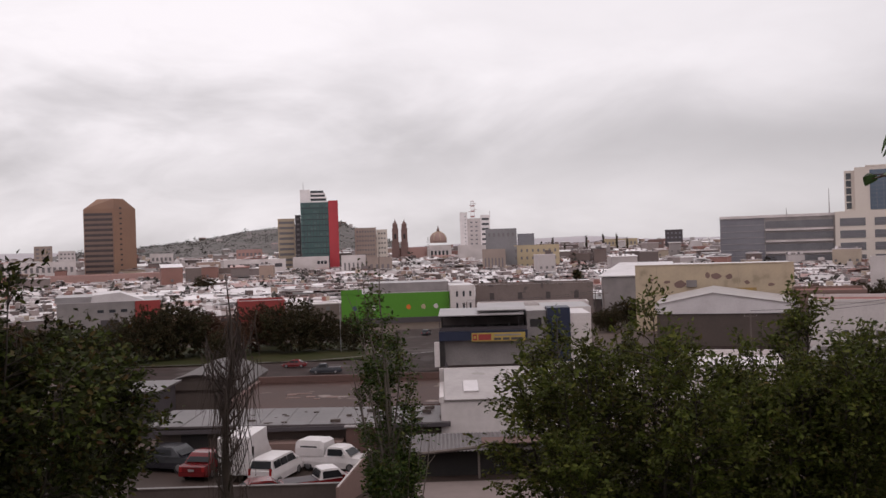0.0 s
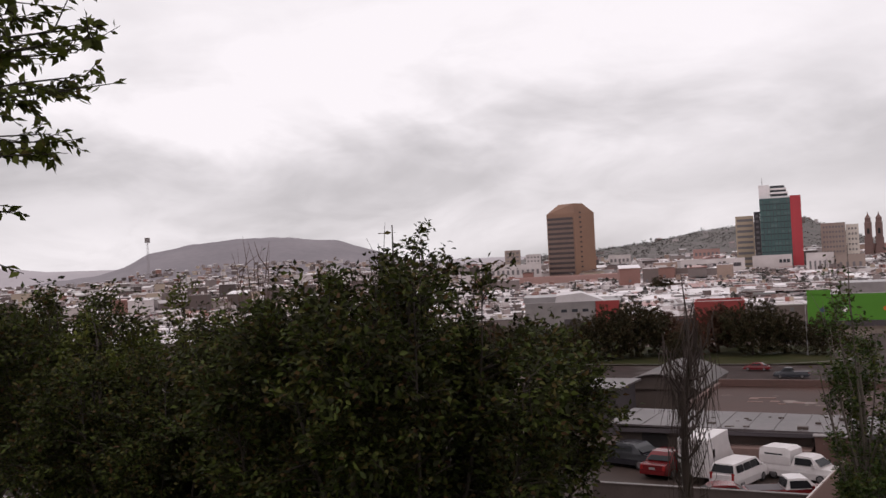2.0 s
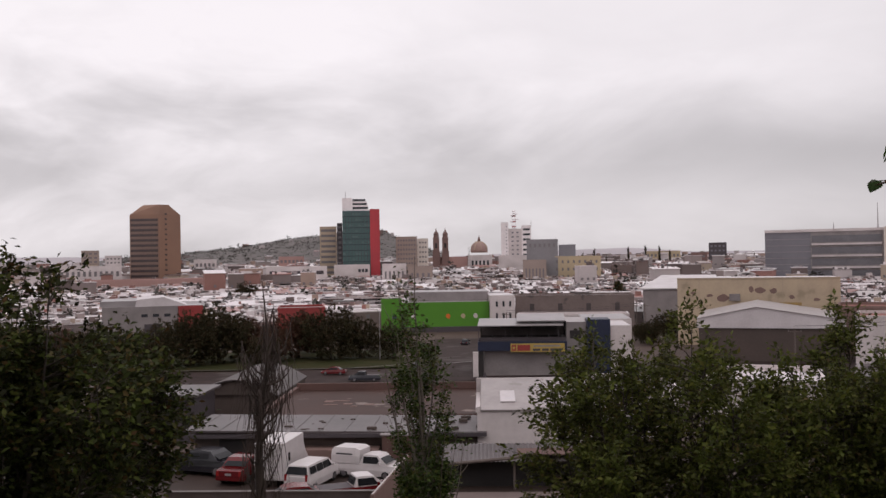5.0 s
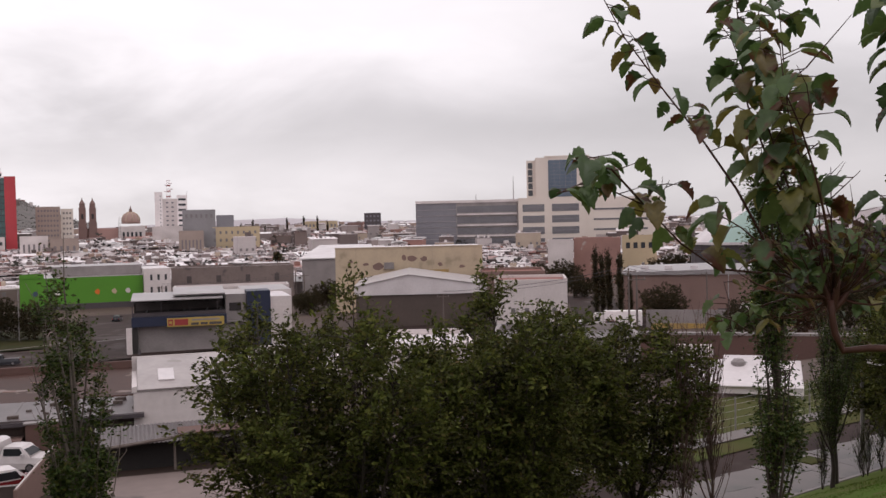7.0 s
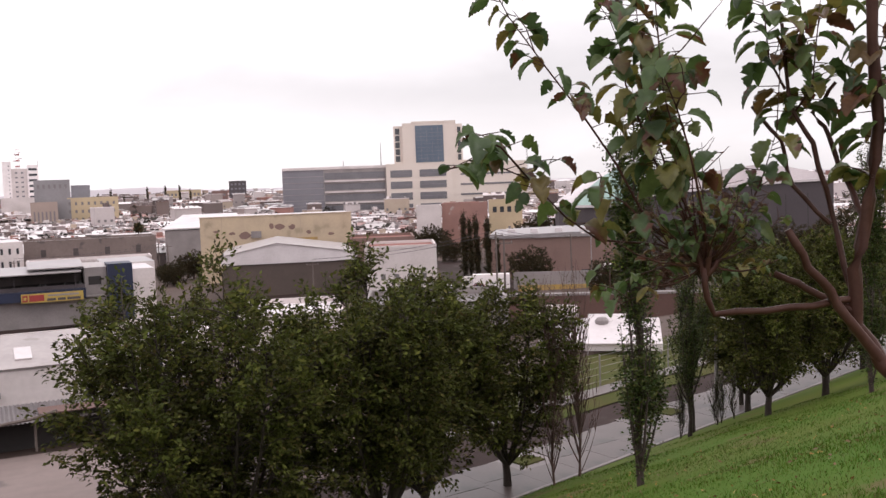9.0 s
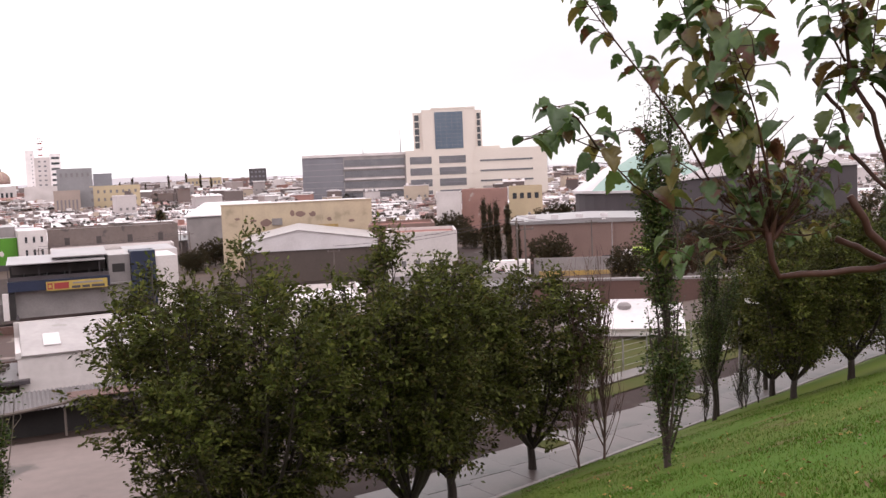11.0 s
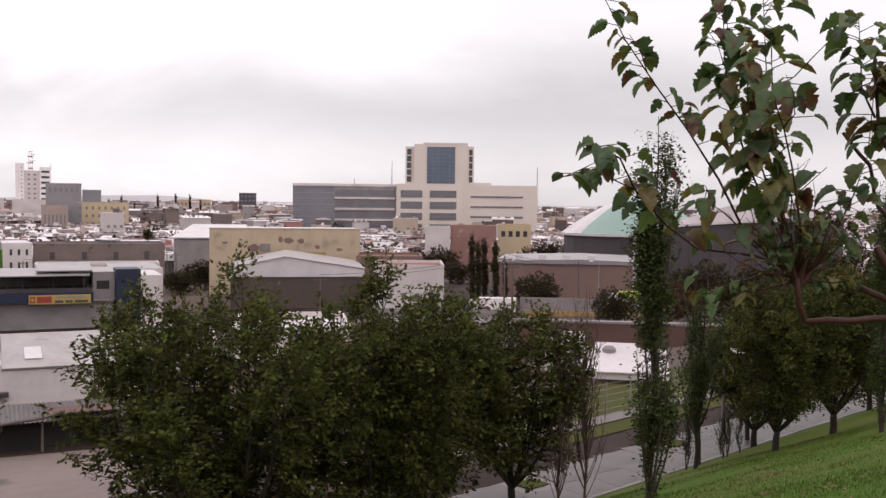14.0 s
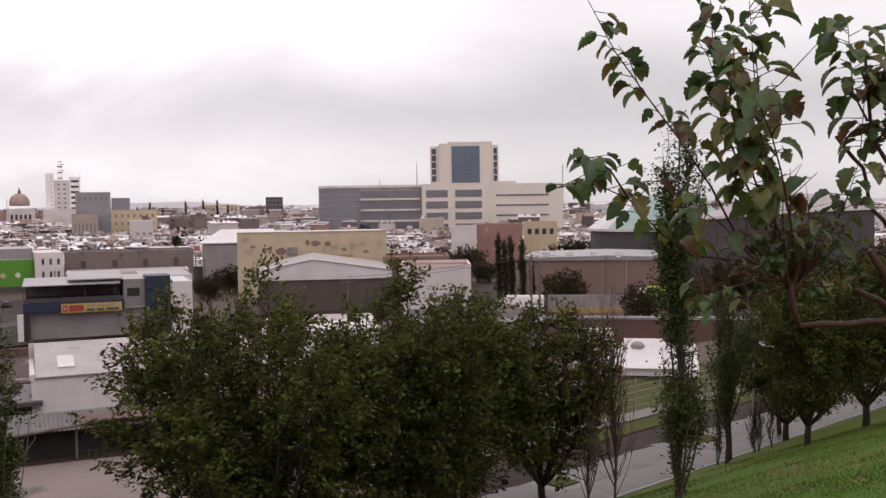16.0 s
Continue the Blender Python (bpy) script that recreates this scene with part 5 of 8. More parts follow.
def brick_hall():
    d = 200.0
    r = thing("brick_warehouse", stand(-33.0, d), "tan brick warehouse with a pale sheet roof", "building")
    base = r.matrix_world.translation.z
    z = lambda el: high(el, d) - base
    x = lambda az: math.tan(radians(-33.0 - az)) * d
    block(r, "wall", x(-28.6), x(-36.6), 0, 30, -3, z(-3.25), M["brick_tan"], label="dull tan brick wall")
    part("roof", Geo().prism([(x(-28.4), z(-3.25)), (x(-36.8), z(-3.25)), (x(-36.8), z(-3.05)), (x(-33.5), z(-2.95)), (x(-28.4), z(-3.1))], -0.4, 30.5), M["steel"], r)
    for az in (-29.8, -31.2, -32.7, -34.2):
        block(r, "roof_vent", x(az) - 0.8, x(az) + 0.8, 4, 6, z(-3.0), z(-3.0) + 0.8, M["white_sheet"])
    for az in (-30.5, -32.6, -34.9):
        block(r, "pilaster", x(az) - 0.3, x(az) + 0.3, -0.2, 0.1, -3, z(-3.3), M["brick_tan"])
    block(r, "door", x(-34.0), x(-34.6), -0.08, 0.1, -2, 1.4, M["dark"])
    r = thing("yard_wall", stand(-33.5, 170), "grey roadside wall with a yellow painted kerb", "wall")
    base = r.matrix_world.translation.z
    z = lambda el: high(el, 170) - base
    x = lambda az: math.tan(radians(-33.5 - az)) * 170
    block(r, "wall", x(-29.9), x(-38.5), 0, 0.4, -4, z(-5.3), M["concrete"])
    block(r, "kerb", x(-30.2), x(-38.5), -1.4, -1.0, -4, z(-6.05), M["kerb_yellow"], label="yellow painted kerb")
    block(r, "footway", x(-30.2), x(-38.5), -1.0, 0.0, -4, z(-6.05) - 0.03, M["sidewalk"])
    r = thing("bank_wall", stand(-33.5, 112), "long maroon retaining wall below the road", "wall")
    base = r.matrix_world.translation.z
    z = lambda el: high(el, 112) - base
    x = lambda az: math.tan(radians(-33.5 - az)) * 112
    block(r, "wall", x(-27.5), x(-42), 0, 1.0, -5, z(-6.75), M["maroon"])
    block(r, "coping", x(-27.5), x(-42), -0.1, 1.1, z(-6.75), z(-6.62), M["concrete"])


brick_hall()


def left_warehouses():
    d = 268.0
    r = thing("warehouse", stand(20.0, d), "grey warehouse with a white gable roof and red end wall", "building")
    base = r.matrix_world.translation.z
    z = lambda el: high(el, d) - base
    x = lambda az: math.tan(radians(20.0 - az)) * d
    block(r, "wall", x(22.3), x(18.12), 0, 26, -3, z(-2.38), M["concrete"], label="grey rendered wall")
    part("roof", Geo().prism([(x(20.5), z(-2.38)), (x(17.5), z(-2.40)), (x(18.9), z(-1.86)), (x(20.4), z(-1.98))], 0.5, 22), M["white_sheet"], r, "white sheet roof")
    block(r, "low_roof", x(22.4), x(20.4), 2, 24, z(-2.38), z(-2.05), M["steel"], M["steel"])
    block(r, "red_wall", x(18.1), x(16.7), -0.3, 12, -3, z(-2.38), M["red_paint"], M["steel"], "red painted end wall")
    panes(r, x(20.3), x(18.4), z(-3.1), z(-2.7), 3, 1, 1.6, 0.8)
    block(r, "gate", x(20.0), x(19.0), -0.08, 0.1, -2, z(-3.4), M["dark"])
    slab_block("red_shop", 12.4, 9.6, -2.8, 270, "red_paint", "red painted shop wall behind the park trees", 0, roof="steel")


left_warehouses()


# ---- the yard below the street ----
def yard():
    r = thing("workshop", pose(-9.0, 56.0, 10.0), "low workshop with a wet grey sheet roof above a worn wall", "building")
    part("wall", Geo().box(-8.5, 8.6, 0.3, 5.2, -1, 1.9), M["dark_brown"], r, "worn dark rendered wall")
    part("roof", Geo().prism([(-9.0, 2.0), (9.0, 1.78), (9.0, 1.9), (-9.0, 2.12)], -0.3, 5.7), M["wet_sheet"], r, "wet grey sheet roof")
    part("gutter", Geo().box(-9.0, 9.0, -0.45, -0.3, 1.66, 1.88), M["dark"], r)
    # no real opening: a thin plate with the inner shade painted on
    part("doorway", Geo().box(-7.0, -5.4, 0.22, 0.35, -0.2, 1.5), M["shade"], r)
    part("bench_ledge", Geo().box(-2.5, 2.7, -1.0, 0.28, -0.2, 1.05), M["brick_tan"], r, "worn wall ledge")
    for i in range(12):
        x = -8.4 + i * 1.5
        part("roof_seam", Geo().box(x, x + 0.06, -0.3, 5.7, 2.1 - (x + 9) * 0.0122, 2.15 - (x + 9) * 0.0122), M["wet_sheet"], r)
    g = Geo()
    rng = random.Random(4)
    for i in range(26):
        x, y = rng.uniform(-4, 8.4), rng.uniform(-0.2, 5)
        s = rng.uniform(0.08, 0.3)
        g.box(x, x + s * 2, y, y + s, 1.95, 2.0 + s * 0.5)
    part("roof_rubble", g, M["dark_brown"], r, kind="stuff")
    r = thing("brick_store", pose(-7.4, 62.0, 9.4), "building with a flat wet reddish-brown roof", "building")
    part("wall", Geo().box(-7.4, 7.4, 0, 12.3, -2.5, 2.55, 0, 1), (M["maroon"], M["brown_roof"]), r)
    part("parapet", Geo().box(-7.5, 7.5, 12.3, 12.6, -2.5, 3.05).box(-7.6, -7.3, 0, 12.3, 2.3, 2.8).box(7.3, 7.6, 0, 12.3, 2.3, 2.8), M["maroon"], r)
    g = Geo()
    for i in range(14):
        x, y = rng.uniform(-4.5, 3.0), rng.uniform(3.5, 8.5)
        g.box(x, x + rng.uniform(0.4, 1.3), y, y + rng.uniform(0.2, 0.5), 2.555, 2.575)
    part("roof_litter", g, M["brick_tan"], r, "pale scraps lying on the roof", kind="stuff")
    r = thing("brick_pier_wall", pose(-5.6, 55.05, 10.0), "short red brick yard wall", "wall")
    part("wall", Geo().box(-0.5, 1.2, 0, 0.5, -0.6, 1.85), M["maroon"], r)
    part("coping", Geo().box(-0.6, 1.3, -0.08, 0.58, 1.85, 1.92), M["concrete"], r)
    r = thing("arched_shed", pose(-19.5, 73.0, land(-19.5, 73)), "open shed with a grey arched sheet roof", "shed")
    base = land(-19.5, 73)
    arc = [(-3.4 + 6.8 * i / 10, 11.75 - base + 1.25 * math.sin(math.pi * i / 10)) for i in range(11)]
    part("roof", Geo().prism(arc + [(x, z - 0.12) for x, z in reversed(arc)], 0, 12), M["old_sheet"], r, "arched sheet roof")
    # added dark sheet in the open end, painting the shade inside
    part("open_end_fill", Geo().prism(arc, 0.3, 0.4), M["dark_brown"], r)
    part("roof_rim", Geo().tube([(x, -0.05, z) for x, z in arc], [0.06] * 11, 5), M["concrete"], r)
    part("wall", Geo().box(-3.3, 3.3, 0.5, 11.5, -2, 11.75 - base), M["dark_brown"], r)
    r = thing("shack", pose(-23.5, 66.0, land(-23.5, 66)), "small dark shack with a sheet roof", "shed")
    part("wall", Geo().box(-3.5, 3.0, 0, 5, -2, 3.2), M["dark"], r)
    part("roof", Geo().box(-3.9, 3.4, -0.5, 5.4, 3.2, 3.35), M["wet_sheet"], r)
    r = thing("white_house", pose(-0.55, 56.0, 10.0), "small whitewashed house with a wet white roof", "house")
    part("wall", Geo().box(0, 7.5, 0, 6.4, -0.5, 3.05), M["white"], r, "whitewashed wall")
    part("parapet", Geo().prism([(-0.08, 3.0), (0.2, 3.0), (0.2, 3.35), (-0.08, 3.3)], -0.05, 6.4).box(-0.08, 7.5, 6.4, 6.65, -0.5, 4.2), M["white"], r)
    rs = part("roof_sheet", Geo().box(0.22, 7.6, 0, 6.5, 0, 0.08), M["pale_sheet"], r, "wet pale sheet roof")
    rs.matrix_local = pose(0, -0.1, 3.08, 9, 0, 0)
    part("skylight", Geo().box(1.4, 2.3, 1.4, 3.6, 0.1, 0.16), M["white_sheet"], rs, "pale translucent skylight")
    w = part("window", Geo().box(4.8, 5.3, -0.05, 0.1, 1.0, 1.5), M["glass"], r)
    part("sill", Geo().box(4.7, 5.4, -0.12, 0.02, 0.93, 1.0), M["concrete"], w)
    r = thing("lean_to", pose(-1.6, 49.6, 10.0), "lean-to with a rusty corrugated roof and painted shade below", "shed")
    for i in range(40):
        x = -0.9 + i * 0.21
        sheet = part("roof_sheet", Geo().prism([(x, 0), (x + 0.105, 0.07), (x + 0.21, 0), (x + 0.21, 0.02), (x + 0.105, 0.09), (x, 0.02)], 0, 3.0), M["wet_sheet"], r)
        sheet.matrix_local = pose(0, -0.2, 1.45, 7.0, 0, 0)
    # near-black box painting in the shade below the roof
    part("painted_shade_block", Geo().box(-0.6, 6.8, 0.8, 2.6, -0.3, 1.45), M["shade"], r)
    for x in (-0.5, 3.0, 6.6):
        part("post", Geo().tube([(x, 0.0, -0.2), (x, 0.0, 1.4)], [0.07, 0.06], 6), M["wood_pole"], r)
    part("beam", Geo().tube([(-0.6, -0.1, 1.36), (3.0, -0.5, 1.75), (4.0, -0.4, 2.0)], [0.09, 0.09, 0.07], 6), M["wood_pole"], r)
    part("rusty_sheet", Geo().box(3.2, 6.6, -0.05, 1.6, 1.78, 1.83), M["maroon"], r)
    r = thing("yard_front_wall", pose(-9.0, 45.2, 10.0), "low worn concrete wall in front of the parked cars", "wall")
    part("wall", Geo().box(-6.5, 3.6, 0, 0.2, -0.3, 0.98), M["sidewalk"], r)
    part("coping", Geo().box(-6.5, 3.6, -0.04, 0.24, 0.98, 1.05), M["sidewalk"], r)
    r = thing("yard_gate_wall", pose(-4.7, 46.8, 10.0, 0, 0, 72), "worn grey wall stub with a pale coping beside parked cars", "wall")
    part("wall", Geo().prism([(-2.2, -0.3), (2.2, -0.3), (2.2, 1.95), (-2.2, 0.95)], 0, 0.18), M["brick_tan"], r)
    part("rail", Geo().tube([(-2.2, 0.09, 0.98), (2.2, 0.09, 1.98)], [0.04, 0.04], 6), M["white"], r)
    single("dirt_apron", Geo().box(-2.5, 6.5, 38.0, 49.0, 9.9, 10.03), M["grimy_wall"], "pale worn concrete apron beside the lean-to", "pavement", kind="structure")


yard()


# ---- roads and park beyond ----
def flat_band(name, pts, width, mat_, label, lift=0.05):
    """A road that follows the land through the points."""
    g = Geo()
    fine = []
    for (x0, y0), (x1, y1) in zip(pts, pts[1:]):
        n = max(2, int(math.hypot(x1 - x0, y1 - y0) / 6))
        fine += [Vector((x0 + (x1 - x0) * i / n, y0 + (y1 - y0) * i / n)) for i in range(n)]
    fine.append(Vector(pts[-1]))
    for i, p in enumerate(fine):
        d = (fine[min(i + 1, len(fine) - 1)] - fine[max(i - 1, 0)]).normalized()
        nrm = Vector((-d.y, d.x))
        for s in (-1, -0.5, 0, 0.5, 1):
            q = p + nrm * width / 2 * s
            g.v.append((q.x, q.y, land(q.x, q.y) + lift))
    for i in range(len(fine) - 1):
        for j in range(4):
            a = i * 5 + j
            g.f.append((a + 1, a, a + 5, a + 6))
            g.k.append(0)
    return single(name, g, mat_, label, "road", kind="structure", smooth=True)


flat_band("road_avenue", [(-160, 165), (-60, 163), (-15, 168), (10, 176), (60, 172), (140, 168), (220, 150)], 24, M["asphalt"], "wide wet asphalt avenue", 0.30)
flat_band("road_side", [(-8, 180), (-4, 215), (-6, 262)], 16, M["asphalt"], "wet side street along the park", 0.34)
flat_band("road_far_right", [(62, 110), (84, 160), (120, 240)], 12, M["asphalt"], "street climbing between the halls", 0.36)
flat_band("park_lawn", [(-100, 203), (-60, 201), (-18, 206)], 44, M["park_grass"], "dull park lawn under the trees", 0.25)
flat_band("median_kerb", [(-160, 179), (-60, 177.2), (-26, 180), (-14, 188), (-14, 215)], 0.8, M["sidewalk"], "pale kerb round the park", 0.55)
flat_band("median_kerb_1", [(-14, 184), (6, 196), (8, 230)], 0.6, M["sidewalk"], "pale kerb of the side street", 0.6)
flat_band("fence_lot", [(22, 43.8), (44, 50.8), (70, 59.2)], 11.0, M["lot_grass"], "rough grass lot behind the wire fence", 0.06)


# ---- vehicles ----
def wheel(root, x, y, r=0.33, w=0.22):
    t = part("wheel", Geo().lathe([(r * 0.9, -w / 2), (r, -w / 4), (r, w / 4), (r * 0.9, w / 2)], 16), M["tyre"], root, smooth=True)
    t.matrix_local = pose(x, y, r, 90, 0, 0)
    part("rim", Geo().lathe([(r * 0.6, -w / 2 - 0.01), (r * 0.55, 0), (r * 0.6, w / 2 + 0.01)], 12), M["rim"], t)


def hull(sections, straight=False):
    """Cross-sections (x, half width below, half width above, z below, z above) joined along the length."""
    g = Geo()
    for x, wb, wt_, zb, zt in sections:
        wm = (wb + wt_) / 2 if straight else wb * 1.02
        g.v += [(x, -wb, zb), (x, -wm, (zb + zt) / 2), (x, -wt_, zt), (x, wt_, zt), (x, wm, (zb + zt) / 2), (x, wb, zb)]
    n = len(sections)
    for i in range(n - 1):
        for j in range(6):
            k = (j + 1) % 6
            g.f.append((i * 6 + j, i * 6 + k, (i + 1) * 6 + k, (i + 1) * 6 + j))
            g.k.append(0)
    g.f += [tuple(range(6)), tuple(reversed(range((n - 1) * 6, n * 6)))]
    g.k += [0, 0]
    return g


def car(name, m, paint, label, style="sedan", cab_paint=None):
    """A car along its own x axis, nose at +x."""
    r = thing(name, m, label, "car")
    L, W, H = {"sedan": (4.4, 0.86, 1.42), "van": (4.9, 0.95, 1.75), "pickup": (5.3, 0.92, 1.72), "suv": (4.6, 0.92, 1.75)}[style]
    belt = 0.62 * H if style != "sedan" else 0.90
    a, b = -L / 2, L / 2
    hood = {"van": belt * 0.98, "sedan": 0.86}.get(style, belt)
    part("body", hull([(a, W * 0.88, W * 0.86, 0.42, belt - 0.05), (a + 0.12, W, W * 0.95, 0.28, belt), (a + L * 0.5, W, W * 0.96, 0.25, belt), (b - L * 0.27, W, W * 0.94, 0.26, belt), (b - 0.25, W * 0.96, W * 0.88, 0.3, hood - 0.10), (b, W * 0.82, W * 0.78, 0.4, hood - 0.28)]), paint, r)
    if style == "pickup":
        c0, c1, c2, c3 = -0.35, -0.15, 1.0, 1.65
    elif style == "sedan":
        c0, c1, c2, c3 = a + 0.75, a + 1.35, 0.55, 1.15
    elif style == "van":
        c0, c1, c2, c3 = a + 0.1, a + 0.35, 0.95, 1.75
    else:
        c0, c1, c2, c3 = a + 0.1, a + 0.4, 0.75, 1.35
    cab = part("cabin", hull([(c0, W * 0.94, W * 0.93, belt - 0.02, belt + 0.02), (c1, W * 0.93, W * 0.78, belt - 0.02, H - 0.03), ((c1 + c2) / 2, W * 0.93, W * 0.79, belt - 0.02, H), (c2, W * 0.93, W * 0.78, belt - 0.02, H - 0.04), (c3, W * 0.92, W * 0.9, belt - 0.02, belt + 0.02)], True), cab_paint or paint, r)
    zt = H - 0.14
    for s in (-1, 1):
        n = 2 if style in ("sedan", "suv") else 1 if style == "pickup" else 3
        for i in range(n):
            x0, x1 = c1 + 0.05 + (c2 - c1 - 0.05) * i / n, c1 + (c2 - c1) * (i + 1) / n - 0.04
            g = Geo()
            lo, hi = W * 0.955, W * 0.835
            g.face([(x0, s * lo, belt + 0.07), (x1 + (0.3 if i == n - 1 else 0), s * lo, belt + 0.07), (x1, s * hi, zt), (x0, s * hi, zt)])
            part("side_window", g, M["car_glass"], cab)
    for x0, x1, nm in ((c3, c2, "windscreen"), (c0, c1, "rear_window")):
        e = 0.03 if nm == "windscreen" else -0.03
        g = Geo()
        g.face([(x0 + e, -W * 0.82, belt + 0.1), (x0 + e, W * 0.82, belt + 0.1), (x1 + e * 1.4, W * 0.7, zt + 0.03), (x1 + e * 1.4, -W * 0.7, zt + 0.03)])
        part(nm, g, M["car_glass"], cab)
    for s in (-1, 1):
        part("headlight", Geo().box(b - 0.16, b - 0.02, s * W * 0.62 - 0.16, s * W * 0.62 + 0.16, hood - 0.38, hood - 0.22), M["lamp_clear"], r)
        part("tail_light", Geo().box(a - 0.02, a + 0.1, s * W * 0.80 - 0.08, s * W * 0.80 + 0.08, belt - 0.32, belt + (0.1 if style in ("van", "suv") else -0.05)), M["lamp_red"], r)
        part("mirror", Geo().box(c2 + 0.15, c2 + 0.3, s * (W + 0.08) - 0.09, s * (W + 0.08) + 0.09, belt + 0.05, belt + 0.22), paint, r)
        for x in (a + L * 0.19, b - L * 0.19):
            wheel(r, x, s * (W - 0.1))
    part("bumper", Geo().box(a - 0.08, a + 0.1, -W * 0.9, W * 0.9, 0.34, 0.56), paint, r)
    part("bumper", Geo().box(b - 0.12, b + 0.06, -W * 0.82, W * 0.82, 0.34, 0.54), paint, r)
    part("plate_bar", Geo().box(a - 0.1, a - 0.08, -0.18, 0.18, 0.62, 0.74), M["concrete"], r)
    if style == "pickup":
        part("bed", Geo().box(a + 0.15, -0.4, -W * 0.82, W * 0.82, belt, belt + 0.02), M["dark"], r)
    return r


SMALL = Matrix.Scale(0.83, 4)
car("minivan", pose(-9.45, 51.0, 10.0, 0, 0, 74) @ Matrix.Scale(0.79, 4), M["car_white"], "white minivan with a dark rear window, parked", "van")
cp = car("camper_pickup", pose(-6.55, 52.8, 10.0, 0, 0, -20) @ Matrix.Scale(0.78, 4), M["car_white"], "white pickup with a boxy camper shell", "pickup")
shell = part("camper_shell", hull([(-2.62, 0.9, 0.78, 1.05, 1.95), (-2.4, 0.93, 0.82, 1.05, 2.12), (-0.7, 0.93, 0.82, 1.05, 2.14), (-0.38, 0.9, 0.78, 1.05, 2.0)]), M["car_white"], cp, "white camper shell")
for s in (-1, 1):
    part("shell_window", Geo().box(-2.2, -0.9, s * 0.915 - 0.02, s * 0.915 + 0.02, 1.35, 1.75), M["car_glass"], shell)
car("hatchback_car", pose(-13.5, 52.7, 10.0, 0, 0, 78) @ Matrix.Scale(0.95, 4), M["car_red"], "dark red hatchback parked in the yard", "sedan")
car("compact_car", pose(-9.3, 46.4, 10.0, 0, 0, 20) @ Matrix.Scale(0.77, 4), M["car_red"], "red compact car parked in the yard", "sedan")
car("pickup_truck", pose(-6.6, 47.5, 10.0, 0, 0, 24) @ Matrix.Scale(0.77, 4), M["car_red"], "red pickup with a white cab beside the wall", "pickup", M["car_white"])
car("dark_sedan", pose(-16.2, 54.0, 10.0, 0, 0, 160), M["car_dark"], "dark sedan in the shade of the yard", "sedan")


def box_truck():
    r = thing("box_truck", pose(-11.35, 52.2, 10.0, 0, 0, 84) @ Matrix.Scale(0.8, 4), "white box truck with a small side window", "truck")
    part("box", hull([(-2.6, 1.05, 1.03, 0.55, 2.95), (-2.5, 1.08, 1.05, 0.5, 3.0), (1.6, 1.08, 1.05, 0.5, 3.0), (1.7, 1.05, 1.02, 0.55, 2.95)]), M["car_white"], r, "white box body")
    part("cab", hull([(1.7, 0.98, 0.9, 0.5, 2.1), (2.3, 0.98, 0.88, 0.5, 2.1), (2.9, 0.95, 0.85, 0.5, 1.35), (3.3, 0.9, 0.8, 0.5, 1.2)]), M["car_white"], r)
    for s in (-1, 1):
        part("side_window", Geo().box(-2.0, -1.6, s * 1.09 - 0.02, s * 1.09 + 0.02, 1.7, 2.25), M["car_glass"], r)
        for x in (-1.7, 2.4):
            wheel(r, x, s * 0.9, 0.38)
    part("rear_door_seam", Geo().box(-2.64, -2.6, -0.02, 0.02, 0.7, 2.8), M["steel"], r)
    part("roof_rail", Geo().box(-2.6, 1.7, -0.03, 0.03, 3.0, 3.05), M["steel"], r)


box_truck()
car("pickup_truck", pose(-20.5, 160, land(-20.5, 160) + 0.3, 0, 0, 182), M["car_grey"], "slate blue pickup on the wet avenue", "pickup")
car("sedan_car", pose(-27.5, 171, land(-27.5, 171) + 0.3, 0, 0, 176), M["car_red"], "dark red sedan on the wet avenue", "sedan")
car("sedan_car", pose(3.0, 175, land(3.0, 175) + 0.3, 0, 0, 15), M["car_white"], "white sedan on the wet avenue", "sedan")
car("sedan_car", pose(-5.0, 240, land(-5, 240) + 0.34, 0, 0, 80), M["car_grey"], "grey sedan in the side street", "sedan")
car("sedan_car", pose(104, 153, land(104, 153) + 0.3, 0, 0, 0), M["car_white"], "white sedan below the yellow kerb", "sedan")
car("suv_car", pose(78, 148, land(78, 148) + 0.36, 0, 0, 65), M["car_red"], "dark red car in the street between the halls", "suv")
car("suv_car", pose(74, 152, land(74, 152) + 0.36, 0, 0, 65), M["car_white"], "white car in the street between the halls", "suv")


def cargo_truck(az, d, label, dark=False):
    r = thing("cargo_truck", stand(az, d), label, "truck")
    part("cab", hull([(-4.2, 1.1, 1.0, 0.5, 2.6), (-3.9, 1.15, 1.05, 0.45, 2.9), (-2.4, 1.15, 1.05, 0.45, 2.9)]), M["car_white"], r)
    part("cab_window", Geo().box(-3.9, -3.0, -1.19, -1.1, 1.6, 2.3), M["car_glass"], r)
    part("box", Geo().box(-2.3, 4.4, -1.2, 1.2, 0.7, 3.3), M["white_clean" if dark else "lime"], r, "cargo box")
    for x in (-3.4, 2.2, 3.3):
        for s in (-1, 1):
            wheel(r, x, s, 0.45, 0.3)


cargo_truck(-36.5, 186, "white truck with a lime green box")
cargo_truck(-28.2, 172, "white cargo truck parked by the cypresses", True)


